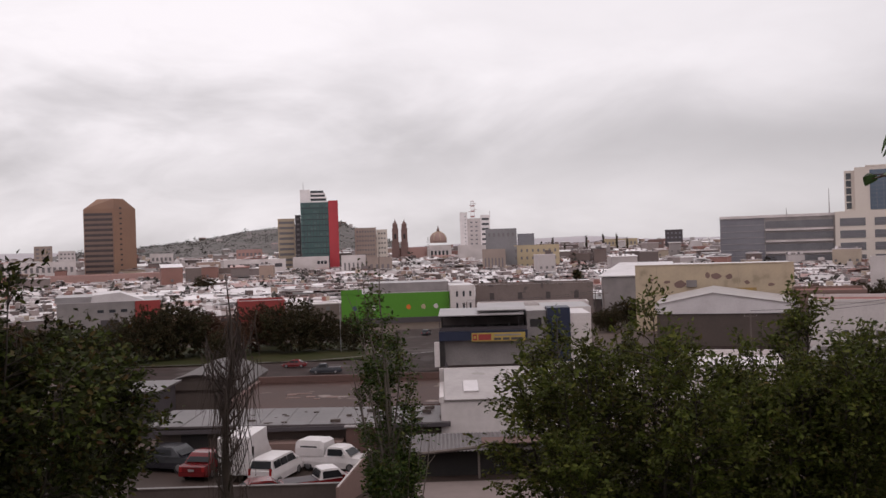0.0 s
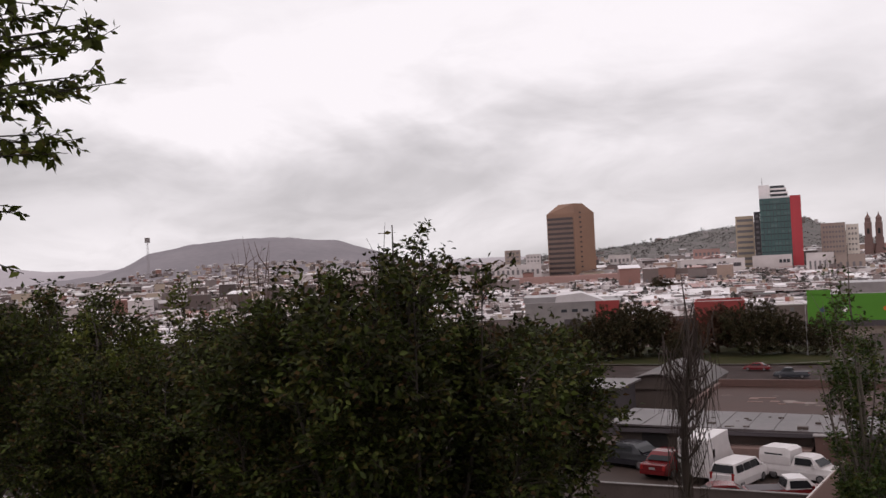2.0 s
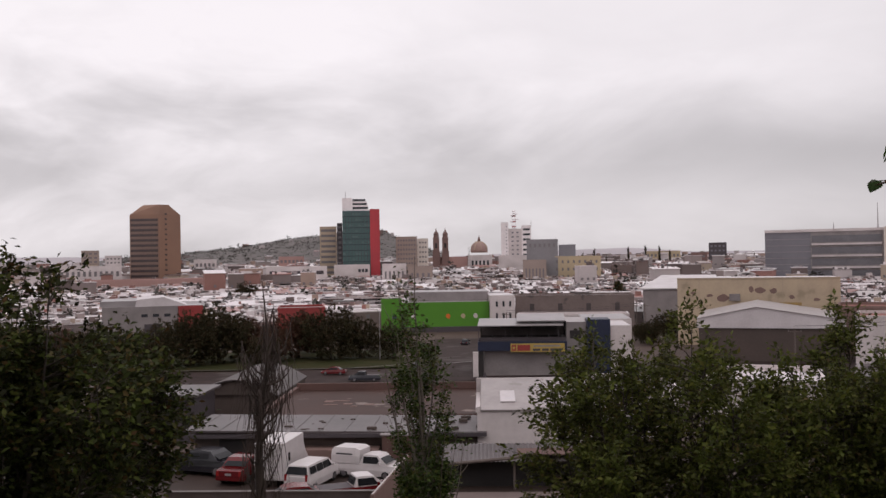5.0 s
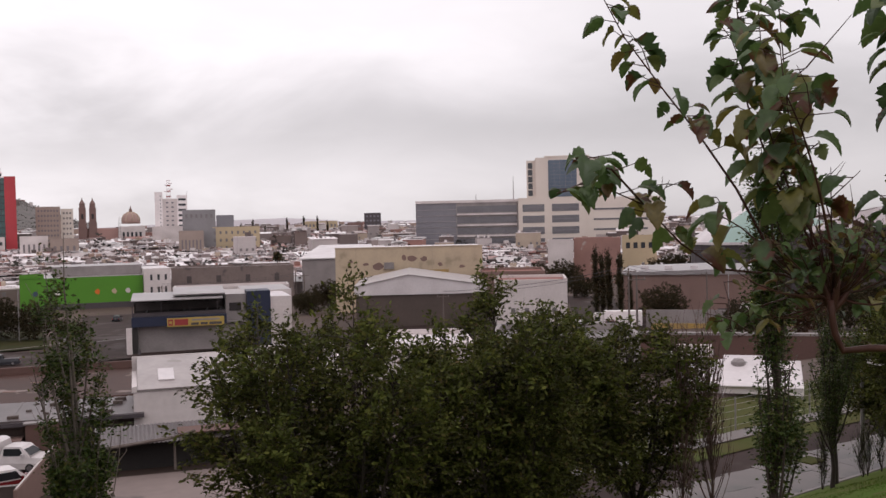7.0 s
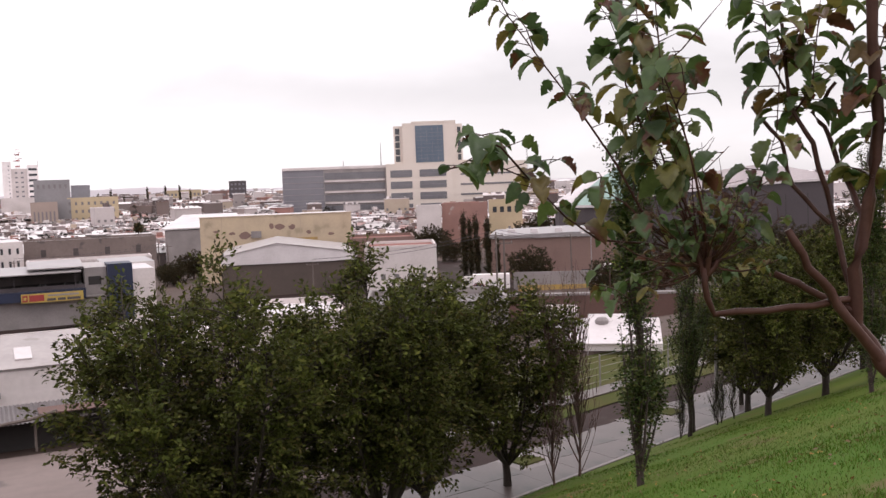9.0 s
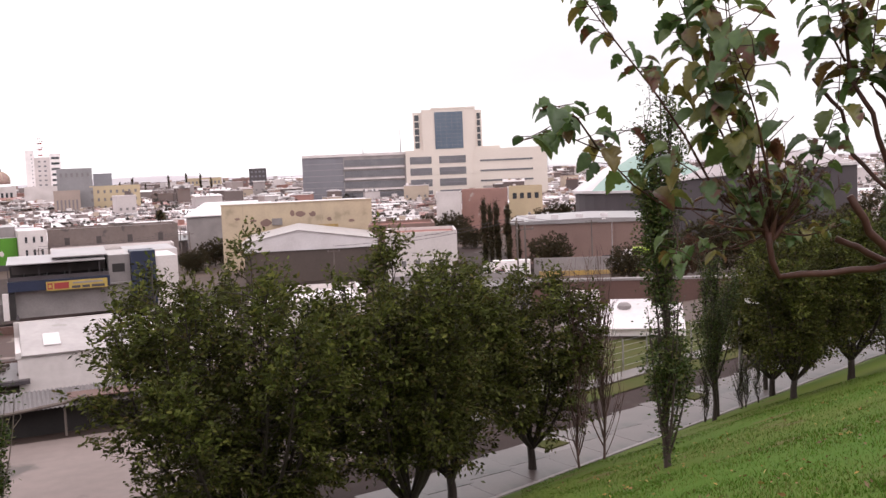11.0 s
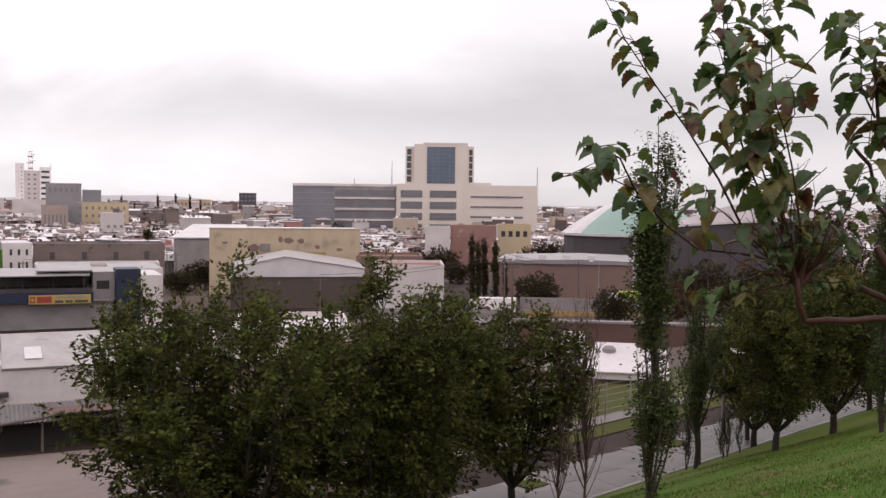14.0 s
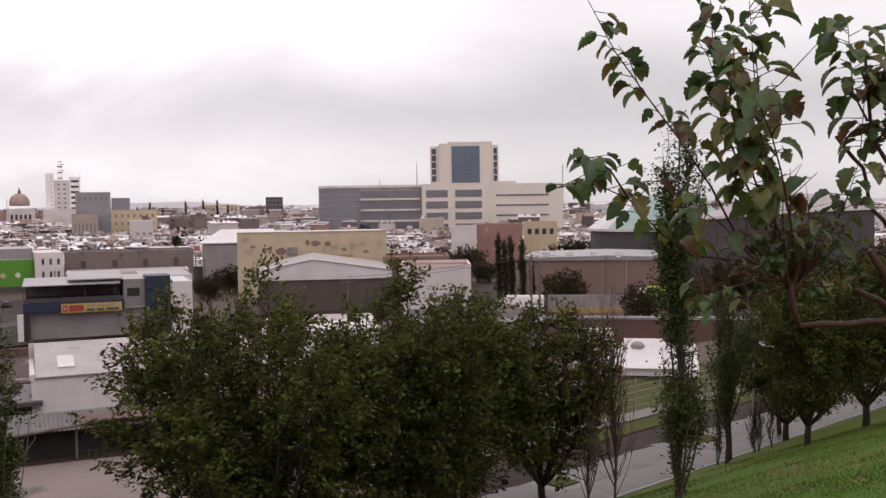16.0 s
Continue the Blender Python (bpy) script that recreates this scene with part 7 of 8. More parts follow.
def mulberry():
    rng = random.Random(5)
    ground = land(2.6, 1.75)
    r = thing("mulberry_tree", pose(0, 0, 0), "pruned mulberry with reddish branches and yellowing lobed leaves", "tree")
    wood = Geo()
    wood.tube([(2.62, 1.72, ground - 0.3), (2.58, 1.76, ground + 0.7), (2.46, 1.95, 21.2), (2.36, 2.1, 21.45)], [0.075, 0.062, 0.048, 0.04], 10)
    LIMBS = (
        ([(2.36, 2.1, 21.45), (2.28, 2.19, 21.62), (2.285, 2.19, 21.8), (2.31, 2.16, 22.03), (2.325, 2.14, 22.39), (2.31, 2.15, 22.8)], 0.026, 0.017),
        ([(2.36, 2.1, 21.45), (2.28, 2.15, 21.57), (2.20, 2.195, 21.70), (2.13, 2.235, 21.82), (2.07, 2.27, 21.94)], 0.019, 0.013),
        ([(2.28, 2.2, 21.67), (2.18, 2.3, 21.74), (2.11, 2.37, 21.79)], 0.014, 0.011),
        ([(2.28, 2.19, 21.71), (2.08, 2.27, 21.69), (1.84, 2.36, 21.685), (1.82, 2.38, 21.83)], 0.012, 0.010),
        ([(2.29, 2.2, 21.72), (2.31, 2.31, 21.98), (2.27, 2.35, 22.22), (2.22, 2.4, 22.34), (2.21, 2.42, 22.62)], 0.011, 0.006),
        ([(2.31, 2.17, 21.95), (2.40, 2.33, 22.1), (2.38, 2.38, 22.24), (2.35, 2.42, 22.32), (2.39, 2.36, 22.42)], 0.010, 0.006),
        ([(2.29, 2.3, 21.95), (2.22, 2.4, 22.08), (2.2, 2.42, 22.23), (2.14, 2.49, 22.35)], 0.008, 0.006),
    )
    for pts, r0, r1 in LIMBS:
        n = len(pts) - 1
        fine = []
        for j in range(n):
            for q in range(3):
                p = Vector(pts[j]).lerp(Vector(pts[j + 1]), q / 3)
                fine.append(p + Vector((rng.gauss(0, 0.004), rng.gauss(0, 0.004), rng.gauss(0, 0.003))))
        fine.append(Vector(pts[-1]))
        m = len(fine) - 1
        wood.tube(fine, [(r0 + (r1 - r0) * j / m) * rng.uniform(0.92, 1.12) for j in range(m + 1)], 9)
    for q in range(7):
        a = rng.uniform(0, math.tau)
        c = Vector((1.84 + 0.03 * math.cos(a), 2.39 + 0.02 * math.sin(a), 21.84 + rng.uniform(-0.02, 0.03)))
        wood.tube([(1.83, 2.385, 21.80), c, c + Vector((0.025 * math.cos(a), 0.02 * math.sin(a), 0.04))], [0.012, 0.011, 0.006], 6)
    part("trunk", wood, M["bark_red"], r, "smooth reddish-brown bark", smooth=True)
    SHOOTS = (
        ([(1.85, 2.4, 21.85), (1.72, 2.52, 21.97), (1.64, 2.58, 22.17), (1.55, 2.64, 22.34), (1.46, 2.7, 22.49), (1.36, 2.76, 22.66), (1.28, 2.82, 22.86)], 0.006, 22, 0.45),
        ([(1.85, 2.4, 21.87), (1.82, 2.5, 22.02), (1.76, 2.55, 22.2), (1.7, 2.6, 22.43), (1.68, 2.61, 22.61), (1.67, 2.62, 22.9)], 0.006, 44, 0.36),
        ([(1.82, 2.39, 21.87), (1.79, 2.4, 22.0), (1.73, 2.44, 22.15), (1.68, 2.48, 22.36), (1.67, 2.5, 22.7)], 0.006, 36, 0.4),
        ([(1.83, 2.4, 21.85), (1.78, 2.54, 21.9), (1.62, 2.66, 21.92), (1.53, 2.72, 22.0), (1.43, 2.78, 22.13), (1.33, 2.82, 22.18), (1.22, 2.82, 22.20), (1.13, 2.80, 22.17)], 0.005, 27, 0.3),
        ([(1.86, 2.4, 21.86), (1.80, 2.43, 21.95), (1.76, 2.4, 22.17), (1.71, 2.42, 22.38), (1.70, 2.43, 22.58), (1.69, 2.44, 22.8)], 0.005, 22, 0.45),
        ([(1.9, 2.42, 21.85), (2.04, 2.44, 21.95), (2.09, 2.39, 22.12), (2.12, 2.36, 22.26), (2.14, 2.35, 22.6)], 0.005, 22, 0.2),
        ([(1.8, 2.42, 21.95), (1.75, 2.43, 22.09), (1.81, 2.38, 22.12), (1.88, 2.32, 22.21)], 0.005, 3, 0.5),
        ([(1.85, 2.42, 21.86), (1.95, 2.5, 22.0), (1.92, 2.55, 22.2)], 0.006, 12, 0.1),
        ([(1.84, 2.4, 21.86), (1.72, 2.45, 21.93), (1.6, 2.5, 22.05), (1.52, 2.52, 22.1)], 0.005, 7, 0.2),
        ([(1.84, 2.4, 21.82), (1.7, 2.45, 21.78), (1.58, 2.5, 21.72)], 0.004, 6, 0.2),
        ([(1.86, 2.4, 21.82), (1.95, 2.42, 21.8), (2.05, 2.44, 21.83)], 0.004, 11, 0.1),
        ([(1.85, 2.4, 21.85), (1.8, 2.35, 21.99), (1.74, 2.32, 22.13), (1.71, 2.31, 22.21), (1.65, 2.29, 22.33), (1.59, 2.28, 22.43), (1.56, 2.26, 22.55)], 0.0055, 6, 0.7),
        ([(1.59, 2.28, 22.43), (1.58, 2.23, 22.46), (1.59, 2.19, 22.48)], 0.0046, 3, 0.4),
        ([(1.65, 2.29, 22.33), (1.63, 2.25, 22.35), (1.63, 2.22, 22.37)], 0.0046, 2, 0.4),
        ([(1.43, 2.78, 22.13), (1.2, 2.56, 22.23), (1.18, 2.61, 22.25), (1.18, 2.63, 22.27)], 0.0046, 7, 0.3),
        ([(1.86, 2.4, 21.84), (1.98, 2.46, 21.90), (2.12, 2.52, 21.94)], 0.004, 16, 0.2),
        ([(1.86, 2.4, 21.84), (1.97, 2.5, 21.97), (2.03, 2.55, 22.06)], 0.004, 12, 0.2),
        ([(1.84, 2.4, 21.83), (1.74, 2.46, 21.84), (1.64, 2.52, 21.80), (1.56, 2.56, 21.74)], 0.004, 14, 0.2),
        ([(2.21, 2.41, 22.4), (2.15, 2.42, 22.5), (2.1, 2.4, 22.75)], 0.005, 24, 0.4),
        ([(2.22, 2.4, 22.3), (2.28, 2.36, 22.4), (2.26, 2.3, 22.7)], 0.005, 34, 0.1),
        ([(2.32, 2.15, 22.3), (2.38, 2.2, 22.45), (2.45, 2.15, 22.7)], 0.005, 34, 0.0),
        ([(2.32, 2.15, 22.2), (2.4, 2.12, 22.3), (2.52, 2.1, 22.3)], 0.005, 20, 0.0),
        ([(2.31, 2.15, 22.1), (2.42, 2.28, 22.12), (2.55, 2.3, 22.05)], 0.005, 12, 0.2),
    )
    tw = Geo()
    leaves = Geo()
    for pts, rad, count, start in SHOOTS:
        v = [Vector(p) for p in pts]
        n = len(v) - 1
        tw.tube(v, [rad * (1 - 0.75 * j / n) for j in range(n + 1)], 6)
        for i in range(count):
            t = (start + (1 - start) * (i + rng.random()) / count) * n
            j = min(int(t), n - 1)
            p = v[j].lerp(v[j + 1], t - j)
            a = rng.uniform(0, math.tau)
            out = Vector((math.cos(a), math.sin(a), rng.uniform(-0.15, 0.5))).normalized()
            stalk = p + out * rng.uniform(0.025, 0.075)
            tw.tube([p, stalk], [0.0022, 0.0015], 3)
            lobed_leaf(leaves, stalk, out + Vector((0, 0, -rng.uniform(0.2, 0.9))), rng.uniform(0.06, 0.115) * (1.0 if rad > 0.0045 else 0.62), rng)
        for i in range(1 + count // 18):
            t = rng.uniform(max(start, 0.25), 1.0) * n
            j = min(int(t), n - 1)
            p = v[j].lerp(v[j + 1], t - j)
            e = p + Vector((rng.gauss(0, 0.10), rng.gauss(0, 0.07), rng.uniform(0.02, 0.16)))
            tw.tube([p, p.lerp(e, 0.5) + Vector((0.01, 0, 0.01)), e], [0.0022, 0.0018, 0.001], 4)
            for q in range(3 if count > 4 else 0):
                b = p.lerp(e, rng.uniform(0.4, 1.0))
                a = rng.uniform(0, math.tau)
                out = Vector((math.cos(a), math.sin(a), rng.uniform(-0.2, 0.4))).normalized()
                stalk = b + out * rng.uniform(0.02, 0.05)
                tw.tube([b, stalk], [0.0022, 0.0015], 3)
                lobed_leaf(leaves, stalk, out + Vector((0, 0, -rng.uniform(0.2, 0.9))), rng.uniform(0.04, 0.08), rng)
    fork = Vector((1.85, 2.4, 21.84))
    for i in range(46):
        a, e = rng.uniform(0, math.tau), rng.uniform(-0.15, 1.2)
        d = Vector((math.cos(a) * math.cos(e), 0.6 * math.sin(a) * math.cos(e), math.sin(e)))
        ln = rng.uniform(0.14, 0.42)
        tip = fork + d * ln + Vector((0, 0, rng.uniform(-0.03, 0.08)))
        pts = curve_pts(fork, tip, (rng.gauss(0, 0.02), rng.gauss(0, 0.02), -0.03), 4)
        tw.tube(pts, [0.0042, 0.0036, 0.0028, 0.002, 0.001], 4)
        for q in range(rng.choice((0, 2, 3, 5))):
            b = pts[2].lerp(tip, rng.random())
            out = Vector((rng.gauss(0, 1), rng.gauss(0, 1), rng.uniform(-0.3, 0.4))).normalized()
            stalk = b + out * rng.uniform(0.012, 0.04)
            tw.tube([b, stalk], [0.0018, 0.0012], 3)
            lobed_leaf(leaves, stalk, out, rng.uniform(0.022, 0.05), rng)
        for q in range(2):
            b = pts[3].lerp(tip, rng.random())
            tw.tube([b, b + Vector((rng.gauss(0, 0.03), rng.gauss(0, 0.03), rng.uniform(0.0, 0.06)))], [0.0014, 0.0008], 3)
    part("young_growth", tw, M["bark_red"], r, "thin young shoots", smooth=True, kind="stuff")
    part("foliage", leaves, M["leaf_near"], r, "green and rust lobed leaves", smooth=True)


mulberry()


def overhang():
    """A broad tree whose leafy boughs reach into view from the side."""
    rng = random.Random(21)
    bx, by = spot(69, 6.4)
    r = thing("broad_leaf_tree", pose(0, 0, 0), "leafy tree with long arching boughs over the lawn", "tree")
    wood = Geo()
    g0 = land(bx, by)
    head = Vector((bx, by, g0 + 2.3))
    wood.tube([(bx, by, g0 - 0.3), (bx + 0.05, by, g0 + 1.2), tuple(head)], [0.16, 0.13, 0.11], 10)
    cs, ds = [], []
    reach = lerp_table(((-3, 55.5), (-1, 54.2), (2, 51.6), (5, 50.2), (7, 48.8), (10, 46.3), (13, 46.2), (15.7, 45.0), (18, 48), (26, 52)))
    for i in range(60):
        el = -2.4 + 26 * ((i + rng.random()) / 60)
        az = reach(el) + 0.9 + rng.random() ** 1.6 * 9
        d = rng.uniform(4.6, 6.4)
        x, y = spot(az, d)
        tip = Vector((x, y, high(el, d)))
        st = head + Vector((rng.gauss(0, 0.1), rng.gauss(0, 0.1), rng.uniform(0, 0.4) + max(0, (tip.z - head.z) * 0.5)))
        pts = curve_pts(st, tip, (0, 0, 0.18 - 0.1 * rng.random()), 6)
        wood.tube([head] + pts, [0.03, 0.022, 0.018, 0.014, 0.011, 0.008, 0.006, 0.003], 5)
        for j in range(2, 7):
            for q in range(5):
                p = pts[j].lerp(pts[max(j - 1, 0)], rng.random())
                along = (pts[-1] - pts[-3]).normalized()
                e = p + (along + Vector((rng.gauss(0, 0.45), rng.gauss(0, 0.45), rng.gauss(0, 0.45)))).normalized() * rng.uniform(0.12, 0.34)
                if j == 6 and q:
                    e = p.lerp(tip, 0.7) + Vector((rng.gauss(0, 0.04), rng.gauss(0, 0.04), rng.gauss(0, 0.04)))
                wood.tube([p, e], [0.005, 0.002], 3)
                for s in range(8):
                    b = p.lerp(e, 0.12 + 0.88 * s / 8)
                    cs.append(b)
                    ds.append((e - p).normalized() * 0.6 + Vector((rng.gauss(0, 0.7), rng.gauss(0, 0.7), rng.gauss(0, 0.4))))
    part("trunk", wood, M["bark"], r, smooth=True)
    part("crown", leaf_mesh("crown", cs, ds, 0.068, M["leaf"], 21, 0.5), None, r)


overhang()


# ---- the city of low houses ----
TAKEN = [(19.1, 660, 4), (7.4, 620, 4), (1.8, 850, 4), (-1.95, 700, 3)]
TEMPLATES = []
BUSY = [(-21.5, -31, 240, 325), (25, 15, 250, 305), (12, -2.5, 250, 318), (-1.5, -9.2, 250, 332), (-9, -21, 225, 310), (-19.5, -25.5, 180, 240), (-24, -31, 320, 405), (-27, -38, 190, 235), (-31, -54, 220, 330), (-3.5, -7.3, 552, 582), (-2.3, -5.6, 555, 612),
        (-16, -31.2, 548, 592), (24.2, 15.6, 548, 605), (13.3, 9.2, 580, 612), (25.2, 21, 630, 662), (10, 3.2, 610, 670)]


def busy(az, d):
    return any(a >= az >= b and p <= d <= q for a, b, p, q in BUSY)



def city_house(w, d, h, nx, nz, tank, upper, shed):
    r = thing("city_house", pose(0, 0, 0), "flat-roofed plastered town house", "house", "low town houses")
    part("wall", Geo().box(-w / 2, w / 2, 0, d, -2, h), M["house_wall"], r)
    part("roof", Geo().box(-w / 2 + 0.2, w / 2 - 0.2, 0.2, d - 0.2, h, h + 0.12), M["house_roof"], r)
    parapet(r, -w / 2, w / 2, 0, d, h, M["house_wall"], 0.55, 0.2)
    panes(r, -w / 2 + 0.6, w / 2 - 0.6, 0.4, h - 0.4, nx, nz, min(1.5, (w - 1.2) / nx * 0.5), 1.2)
    part("door", Geo().box(-w / 2 + 0.5, -w / 2 + 1.5, -0.07, 0.1, -0.5, 1.9), M["dark_brown"], r)
    if tank:
        part("water_tank", Geo().lathe([(0.55, h + 0.1), (0.6, h + 0.2), (0.6, h + 1.2), (0.3, h + 1.5)], 10, w * 0.25, d * 0.4), M[tank], r)
    if upper:
        part("upper_room", Geo().box(-w / 2 + 1, 0.5, d * 0.3, d - 0.5, h, h + 2.6), M["house_wall"], r)
        part("upper_roof", Geo().box(-w / 2 + 0.8, 0.7, d * 0.28, d - 0.3, h + 2.6, h + 2.75), M["house_roof"], r)
        part("window", Geo().box(-w / 2 + 2, -w / 2 + 3.2, d * 0.3 - 0.06, d * 0.3 + 0.05, h + 0.9, h + 2.0), M["glass"], r)
    if shed:
        part("shed_roof", Geo().prism([(-w / 2 - 0.3, h + 0.5), (0, h + 1.6), (w / 2 + 0.3, h + 0.5), (0, h + 1.7)], -0.3, d + 0.3), M["house_roof"], r)
    return r


for spec in ((11, 12, 4.6, 3, 1, "dark", 0, 0), (15, 14, 6.2, 4, 2, "white", 0, 0), (9, 12, 6.8, 3, 2, "", 1, 0), (20, 16, 4.8, 5, 1, "", 0, 1), (13, 13, 3.8, 3, 1, "white", 1, 0), (26, 18, 5.6, 7, 1, "dark", 0, 0), (8, 10, 4.0, 2, 1, "dark", 0, 0), (17, 20, 6.0, 4, 2, "", 1, 0)):
    TEMPLATES.append(city_house(*spec))

rng = random.Random(99)
placed = 0
for ring in range(14):
    d = 300 + ring * 25
    az = 58.0
    while az > -54 and placed < 290:
        w = rng.uniform(12, 27)
        az -= math.degrees(w / d) * (1.15 if abs(az) < 33 else 1.9)
        if any(abs(az - a) < s and d > q - 40 for a, q, s in TAKEN) or rng.random() < 0.12 or busy(az, d):
            continue
        t = TEMPLATES[placed] if placed < len(TEMPLATES) else TEMPLATES[rng.randrange(len(TEMPLATES))]
        x, y = spot(az, d + rng.uniform(-8, 8))
        rz = az + rng.choice((-24, -10, 0, 12, 28)) + rng.uniform(-4, 4)
        c = t if placed < len(TEMPLATES) else copy_thing(t, pose(0, 0, 0))
        put(c, x, y, rz, rng.uniform(0.42, 0.6) if d < 410 else rng.uniform(0.55, 0.8))
        placed += 1


def far_city(name, d0, d1, count, az0, az1, seed, label, hmax=7.5):
    """Countless roofs in the distance."""
    rng = random.Random(seed)
    g = Geo()
    for i in range(count):
        d = math.sqrt(rng.uniform(d0 * d0, d1 * d1))
        az = rng.uniform(az0, az1)
        if busy(az, d) or (1.5 < az < 23.5 and d > 1480 and rng.random() < 0.95):
            continue
        x, y = spot(az, d)
        w, dp = (rng.uniform(6, 14), rng.uniform(6, 12)) if d < 640 else (rng.uniform(5, 15), rng.uniform(7, 14))
        if d < 640 and rng.random() < 0.16:
            w, dp = rng.uniform(16, 44), rng.uniform(10, 18)
        h = rng.uniform(3, hmax) if rng.random() < 0.93 or d < 480 or w > 15.5 else rng.uniform(8, 13)
        if any(abs(az - a) < s * 0.6 and d < q for a, q, s in TAKEN):
            h = min(h, 4.5)
        z = land(x, y)
        if 2.0 < az < 23 and d > 1500:
            s = min(1.0, (d - 1500) / 900 / 0.7)
            z = 12 + max(0, 2130 * math.tan(radians(mid_profile(az))) + EYE - 12) * math.sin(s * math.pi / 2) ** 1.3
        elif az >= 24 and d > 2600:
            s = min(1.0, (d - 2600) / 1200 / 0.7)
            z = 12 + max(0, 3440 * math.tan(radians(left_profile(az))) + EYE - 12) * math.sin(s * math.pi / 2) ** 1.3
        m = pose(x, y, z, 0, 0, az + rng.choice((-14, -5, 0, 6, 16) if d < 640 else (-26, -8, 0, 16, 30)))
        g.box(-w / 2, w / 2, -dp / 2, dp / 2, -9, h, 0, 0, m)
        if rng.random() < 0.45:
            g.tilted(-w / 2 - 0.3, w / 2 + 0.3, -dp / 2 - 0.4, dp / 2, h - 0.1, h + rng.uniform(0.4, 1.5), 0.2, 1, m)
        else:
            g.box(-w / 2 - 0.1, w / 2 + 0.1, -dp / 2 - 0.1, dp / 2 + 0.1, h, h + 0.35, 1, 1, m)
        if d < 1300:
            n = max(2, int(w / 3))
            for q in range(n):
                if rng.random() < 0.7:
                    xx = -w / 2 + w * (q + 0.5) / n
                    g.box(xx - 0.6, xx + 0.6, -dp / 2 - 0.08, -dp / 2, h * 0.45, h * 0.45 + 1.3, 2, 2, m)
            for q in range(rng.randrange(6) if d < 700 else rng.randrange(2)):
                a, b, s = rng.uniform(-w / 2, w / 2 - 1), rng.uniform(-dp / 2, dp / 2 - 1), rng.uniform(0.5, 1.4)
                g.box(a, a + s, b, b + s, h + 0.3, h + 0.4 + s, rng.choice((0, 1, 2)), 1, m)
            if rng.random() < 0.25:
                tl, zz = rng.uniform(3, w), h + rng.uniform(0.6, 1.6)
                g.box(-tl / 2, tl / 2, -dp * 0.4, dp * 0.3, zz, zz + 0.12, 1, 1, m)
            if rng.random() < 0.35:
                g.box(w * 0.1, w * 0.1 + 2.4, -1, 2, h + 0.3, h + rng.uniform(1.5, 2.8), 0, 1, m)
    return single(name, g, (M["far_wall"], M["far_roof"], M["far_window"]), label, "houses", kind="stuff")


far_city("near_roofs", 275, 640, 4700, -56, 60, 17, "crowded low flat roofs below the towers", 4.2)
far_city("town_roofs", 640, 1250, 4200, -56, 60, 7, "dense pale flat roofs of the old town")
far_city("far_town_roofs", 1250, 2500, 4200, -56, 60, 8, "distant pale roofs fading to the skyline", 6.5)
far_city("hill_houses", 1560, 2050, 130, 3, 23, 9, "small pale houses climbing the hill", 6)
far_city("hill_houses", 2500, 2850, 900, 25, 54, 10, "tiny pale houses at the foot of the mesa", 8)


def far_trees():
    rng = random.Random(12)
    cs, ds = [], []
    for i in range(620):
        d = math.sqrt(rng.uniform(420 ** 2, 2300 ** 2))
        az = rng.uniform(-54, 58)
        x, y = spot(az, d)
        z = land(x, y)
        if 2.0 < az < 23 and d > 1500:
            s = min(1.0, (d - 1500) / 900 / 0.7)
            z = 12 + max(0, 2130 * math.tan(radians(mid_profile(az))) + EYE - 12) * math.sin(s * math.pi / 2) ** 1.3
        h = rng.uniform(4, 9)
        tall = rng.random() < 0.25
        for j in range(26):
            cs.append((x + rng.gauss(0, 0.5 if tall else h * 0.3), y + rng.gauss(0, 0.5 if tall else h * 0.3), z + h * rng.uniform(0.15, 1.0) * (1.3 if tall else 1)))
            ds.append((rng.gauss(0, 1), rng.gauss(0, 1), rng.uniform(0, 1)))
    for i in range(420):
        d = rng.uniform(285, 640)
        az = rng.uniform(-50, 55)
        if busy(az, d):
            continue
        x, y = spot(az, d)
        h = rng.uniform(2.5, 5.5)
        for j in range(18):
            cs.append((x + rng.gauss(0, h * 0.22), y + rng.gauss(0, h * 0.22), land(x, y) + h * rng.uniform(0.4, 1.0)))
            ds.append((rng.gauss(0, 1), rng.gauss(0, 1), rng.uniform(0, 1)))
    for i in range(1700):
        az = rng.uniform(3.0, 22)
        s = 0.05 + 0.67 * rng.random() ** 0.8
        d = 1500 + 900 * s
        x, y = spot(az, d)
        z = 12 + max(0, 2130 * math.tan(radians(mid_profile(az))) + EYE - 12) * math.sin(min(1, s / 0.7) * math.pi / 2) ** 1.3
        for j in range(6):
            cs.append((x + rng.gauss(0, 3), y, z + rng.uniform(-1.5, 2.5)))
            ds.append((rng.gauss(0, 1), rng.gauss(0, 1), rng.uniform(0, 1)))
    ob = new("far_trees", leaf_mesh("far_trees", cs, ds, 3.0, M["leaf_far"], 3))
    tagged(ob, "dark trees scattered among the distant roofs", "trees", kind="stuff")


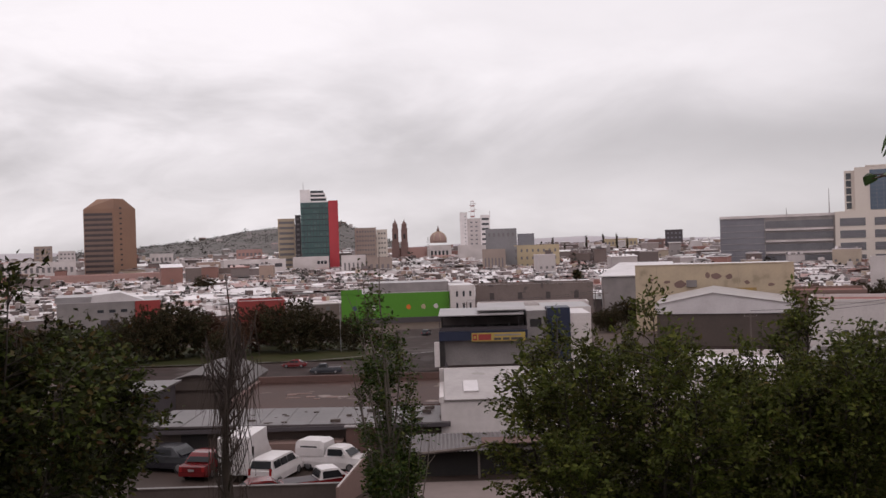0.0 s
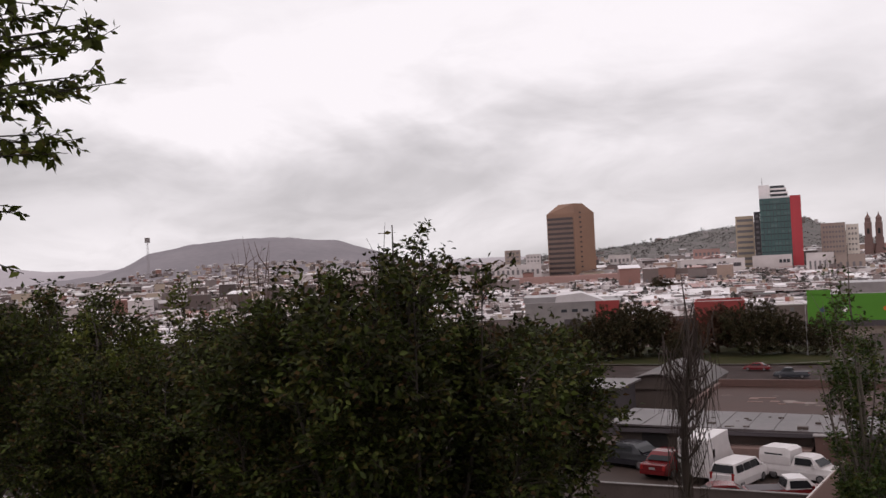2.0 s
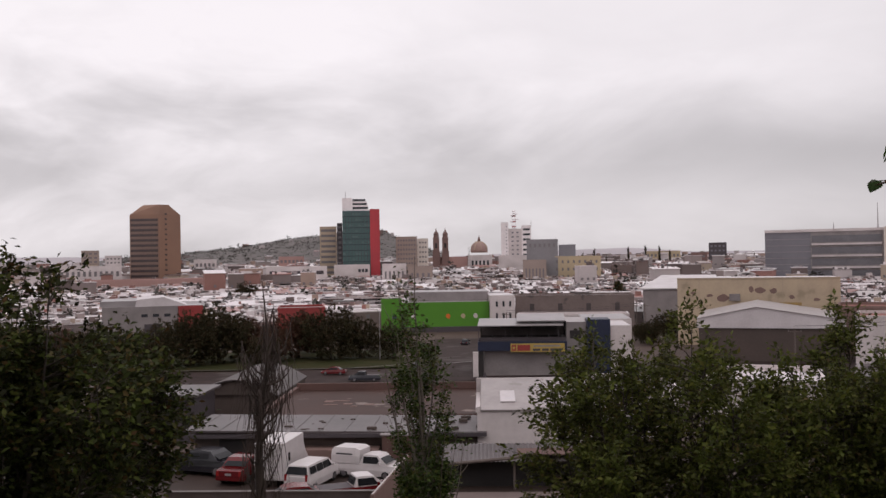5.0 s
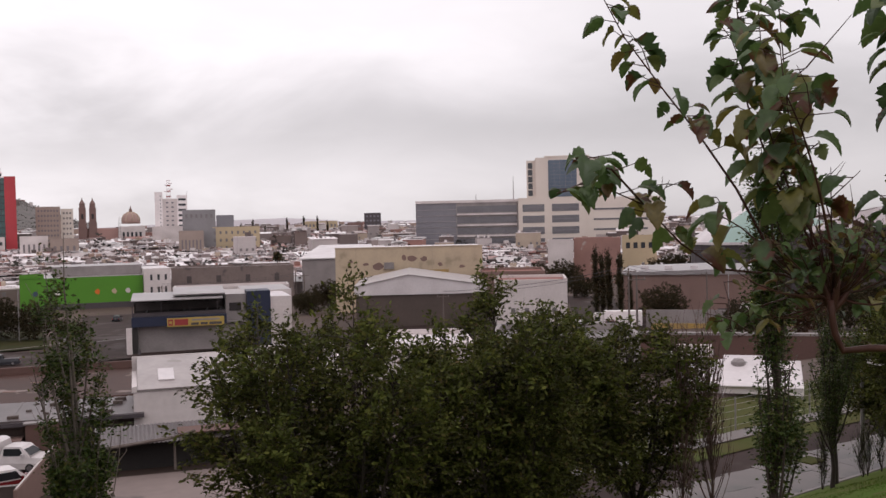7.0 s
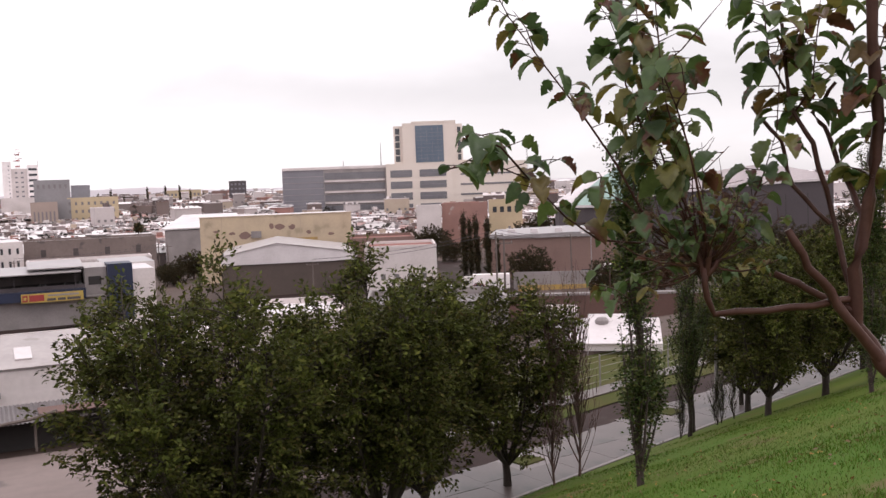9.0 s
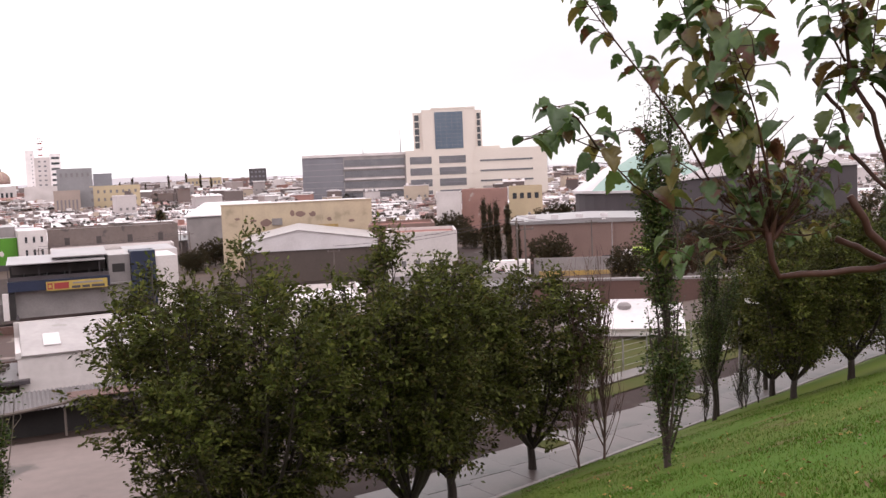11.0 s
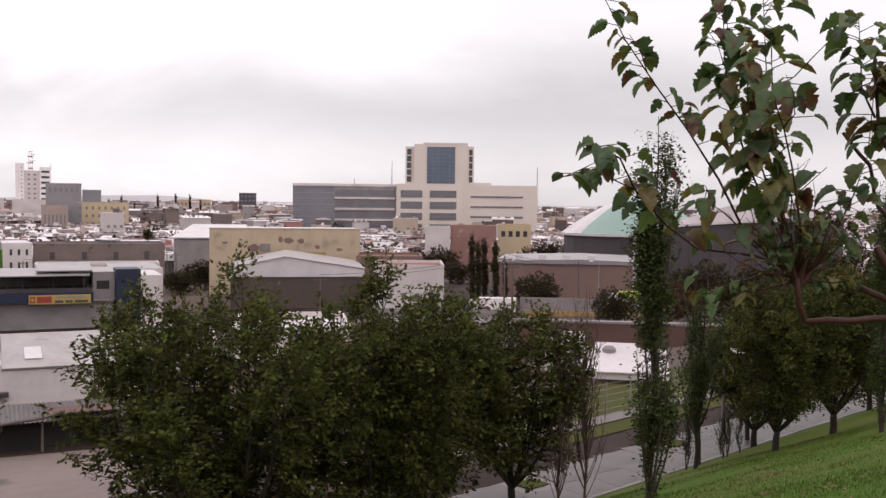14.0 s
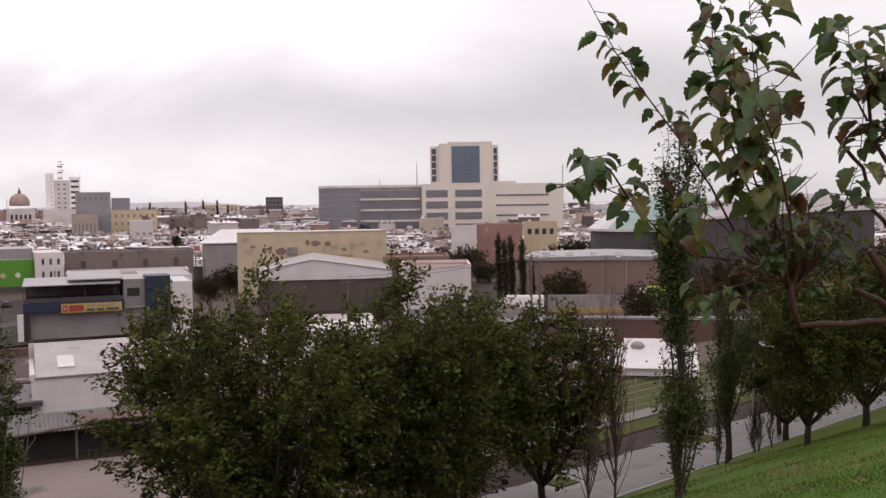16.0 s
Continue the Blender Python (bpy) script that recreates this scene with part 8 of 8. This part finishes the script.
far_trees()
for a_, d_, h_ in ((-31.0, 1400, 70), (-36.5, 1300, 60), (44.35, 1000, 57), (0.9, 760, 22)):
    x_, y_ = spot(a_, d_)
    r_ = thing("radio_mast", pose(x_, y_, land(x_, y_)), "thin steel lattice radio mast far off", "mast")
    g_ = Geo()
    for s_ in (-1, 1):
        for q_ in (-1, 1):
            g_.tube([(s_ * 1.3, q_ * 1.3, 0), (s_ * 0.35, q_ * 0.35, h_)], [0.22, 0.12], 4)
    part("lattice", g_, M["steel"], r_)
    for k_ in range(10):
        part("brace", Geo().box(-1.3 + k_ * 0.09, 1.3 - k_ * 0.09, -0.1, 0.1, h_ * k_ / 10, h_ * k_ / 10 + 0.25), M["steel"], r_)
    if a_ > 40:
        part("antenna_head", Geo().box(-1.8, 1.8, -1.8, 1.8, h_ - 5, h_), M["concrete"], r_)


# ---- lawn detail ----
def grass():
    rng = np.random.default_rng(2)
    n = 90000
    az = np.radians(rng.uniform(28, 60, n))
    d = 5 + 34 * rng.random(n) ** 1.3
    x, y = np.sin(az) * d, np.cos(az) * d
    v = y - (24.3 + 0.32 * x)
    keep = v < -0.15
    x, y, v = x[keep], y[keep], v[keep]
    n = len(x)
    z = np.array([land(a, b) + 0.10 * noise.noise((a * 0.25, b * 0.25, 0)) + 0.03 * noise.noise((a, b, 3)) for a, b in zip(x, y)]) - 0.02
    a = rng.uniform(0, math.tau, n)
    w = rng.uniform(0.006, 0.014, n)
    h = rng.uniform(0.035, 0.09, n)
    lean = rng.normal(0, 0.03, (n, 2))
    p0 = np.stack([x - w * np.cos(a), y - w * np.sin(a), z], 1)
    p1 = np.stack([x + w * np.cos(a), y + w * np.sin(a), z], 1)
    p2 = np.stack([x + lean[:, 0], y + lean[:, 1], z + h], 1)
    vv = np.stack([p0, p1, p2], 1).reshape(-1, 3)
    me = bpy.data.meshes.new("grass")
    me.vertices.add(n * 3)
    me.vertices.foreach_set("co", vv.ravel())
    me.loops.add(n * 3)
    me.loops.foreach_set("vertex_index", np.arange(n * 3, dtype=np.int32))
    me.polygons.add(n)
    me.polygons.foreach_set("loop_start", np.arange(0, n * 3, 3, dtype=np.int32))
    me.materials.append(M["grass_blade"])
    me.update()
    tagged(new("grass", me), "short green grass blades on the lawn", "grass", kind="stuff")
    r2 = random.Random(6)
    cs, ds = [], []
    for i in range(520):
        az, d = radians(r2.uniform(30, 58)), 6 + 24 * r2.random()
        x, y = math.sin(az) * d, math.cos(az) * d
        if y < curb(x) - 0.3:
            cs.append((x, y, land(x, y) + 0.10 * noise.noise((x * 0.25, y * 0.25, 0)) + 0.04))
            ds.append((r2.gauss(0, 1), r2.gauss(0, 1), 0.1))
    tagged(new("fallen_leaves", leaf_mesh("fallen_leaves", cs, ds, 0.10, M["fallen"], 5, 0.0)), "yellow and brown leaves fallen on the lawn", "leaves", kind="stuff")


grass()

# ---- footway slabs ----
slab_me = {}
pit_me = Geo().box(-0.6, 0.6, -0.5, 0.5, -0.06, 0.02).mesh("grass_pit", M["lot_grass"])
rngs = random.Random(31)
for i in range(37):
    x0 = -8 + i * 2.04
    for j in range(2):
        v0 = 0.22 + j * 1.98
        cx, cv = x0 + 1.0, v0 + 0.97
        if i % 5 == 3 and j == 1:
            pit = part("grass_pit", pit_me, None, walkway)
            pit.matrix_local = pose(cx, curb(cx) + cv, 10.5 + 0.10, 0, 0, 17 if cx > 0 else 0)
            continue
        key = rngs.randrange(4)
        if key not in slab_me:
            slab_me[key] = Geo().box(-1.0 - 0.004 * key, 1.0, -0.97, 0.965 - 0.003 * key, -0.06, 0.0).mesh("slab", M["sidewalk"])
        s_ = part("slab", slab_me[key], None, walkway)
        slope = 0.32 if cx > 0 else 0.0068 * cx
        m_ = pose(cx, curb(cx) + cv, 10.5 + 0.10 + rngs.uniform(-0.006, 0.006))
        m_[1][0] = slope
        s_.matrix_local = m_
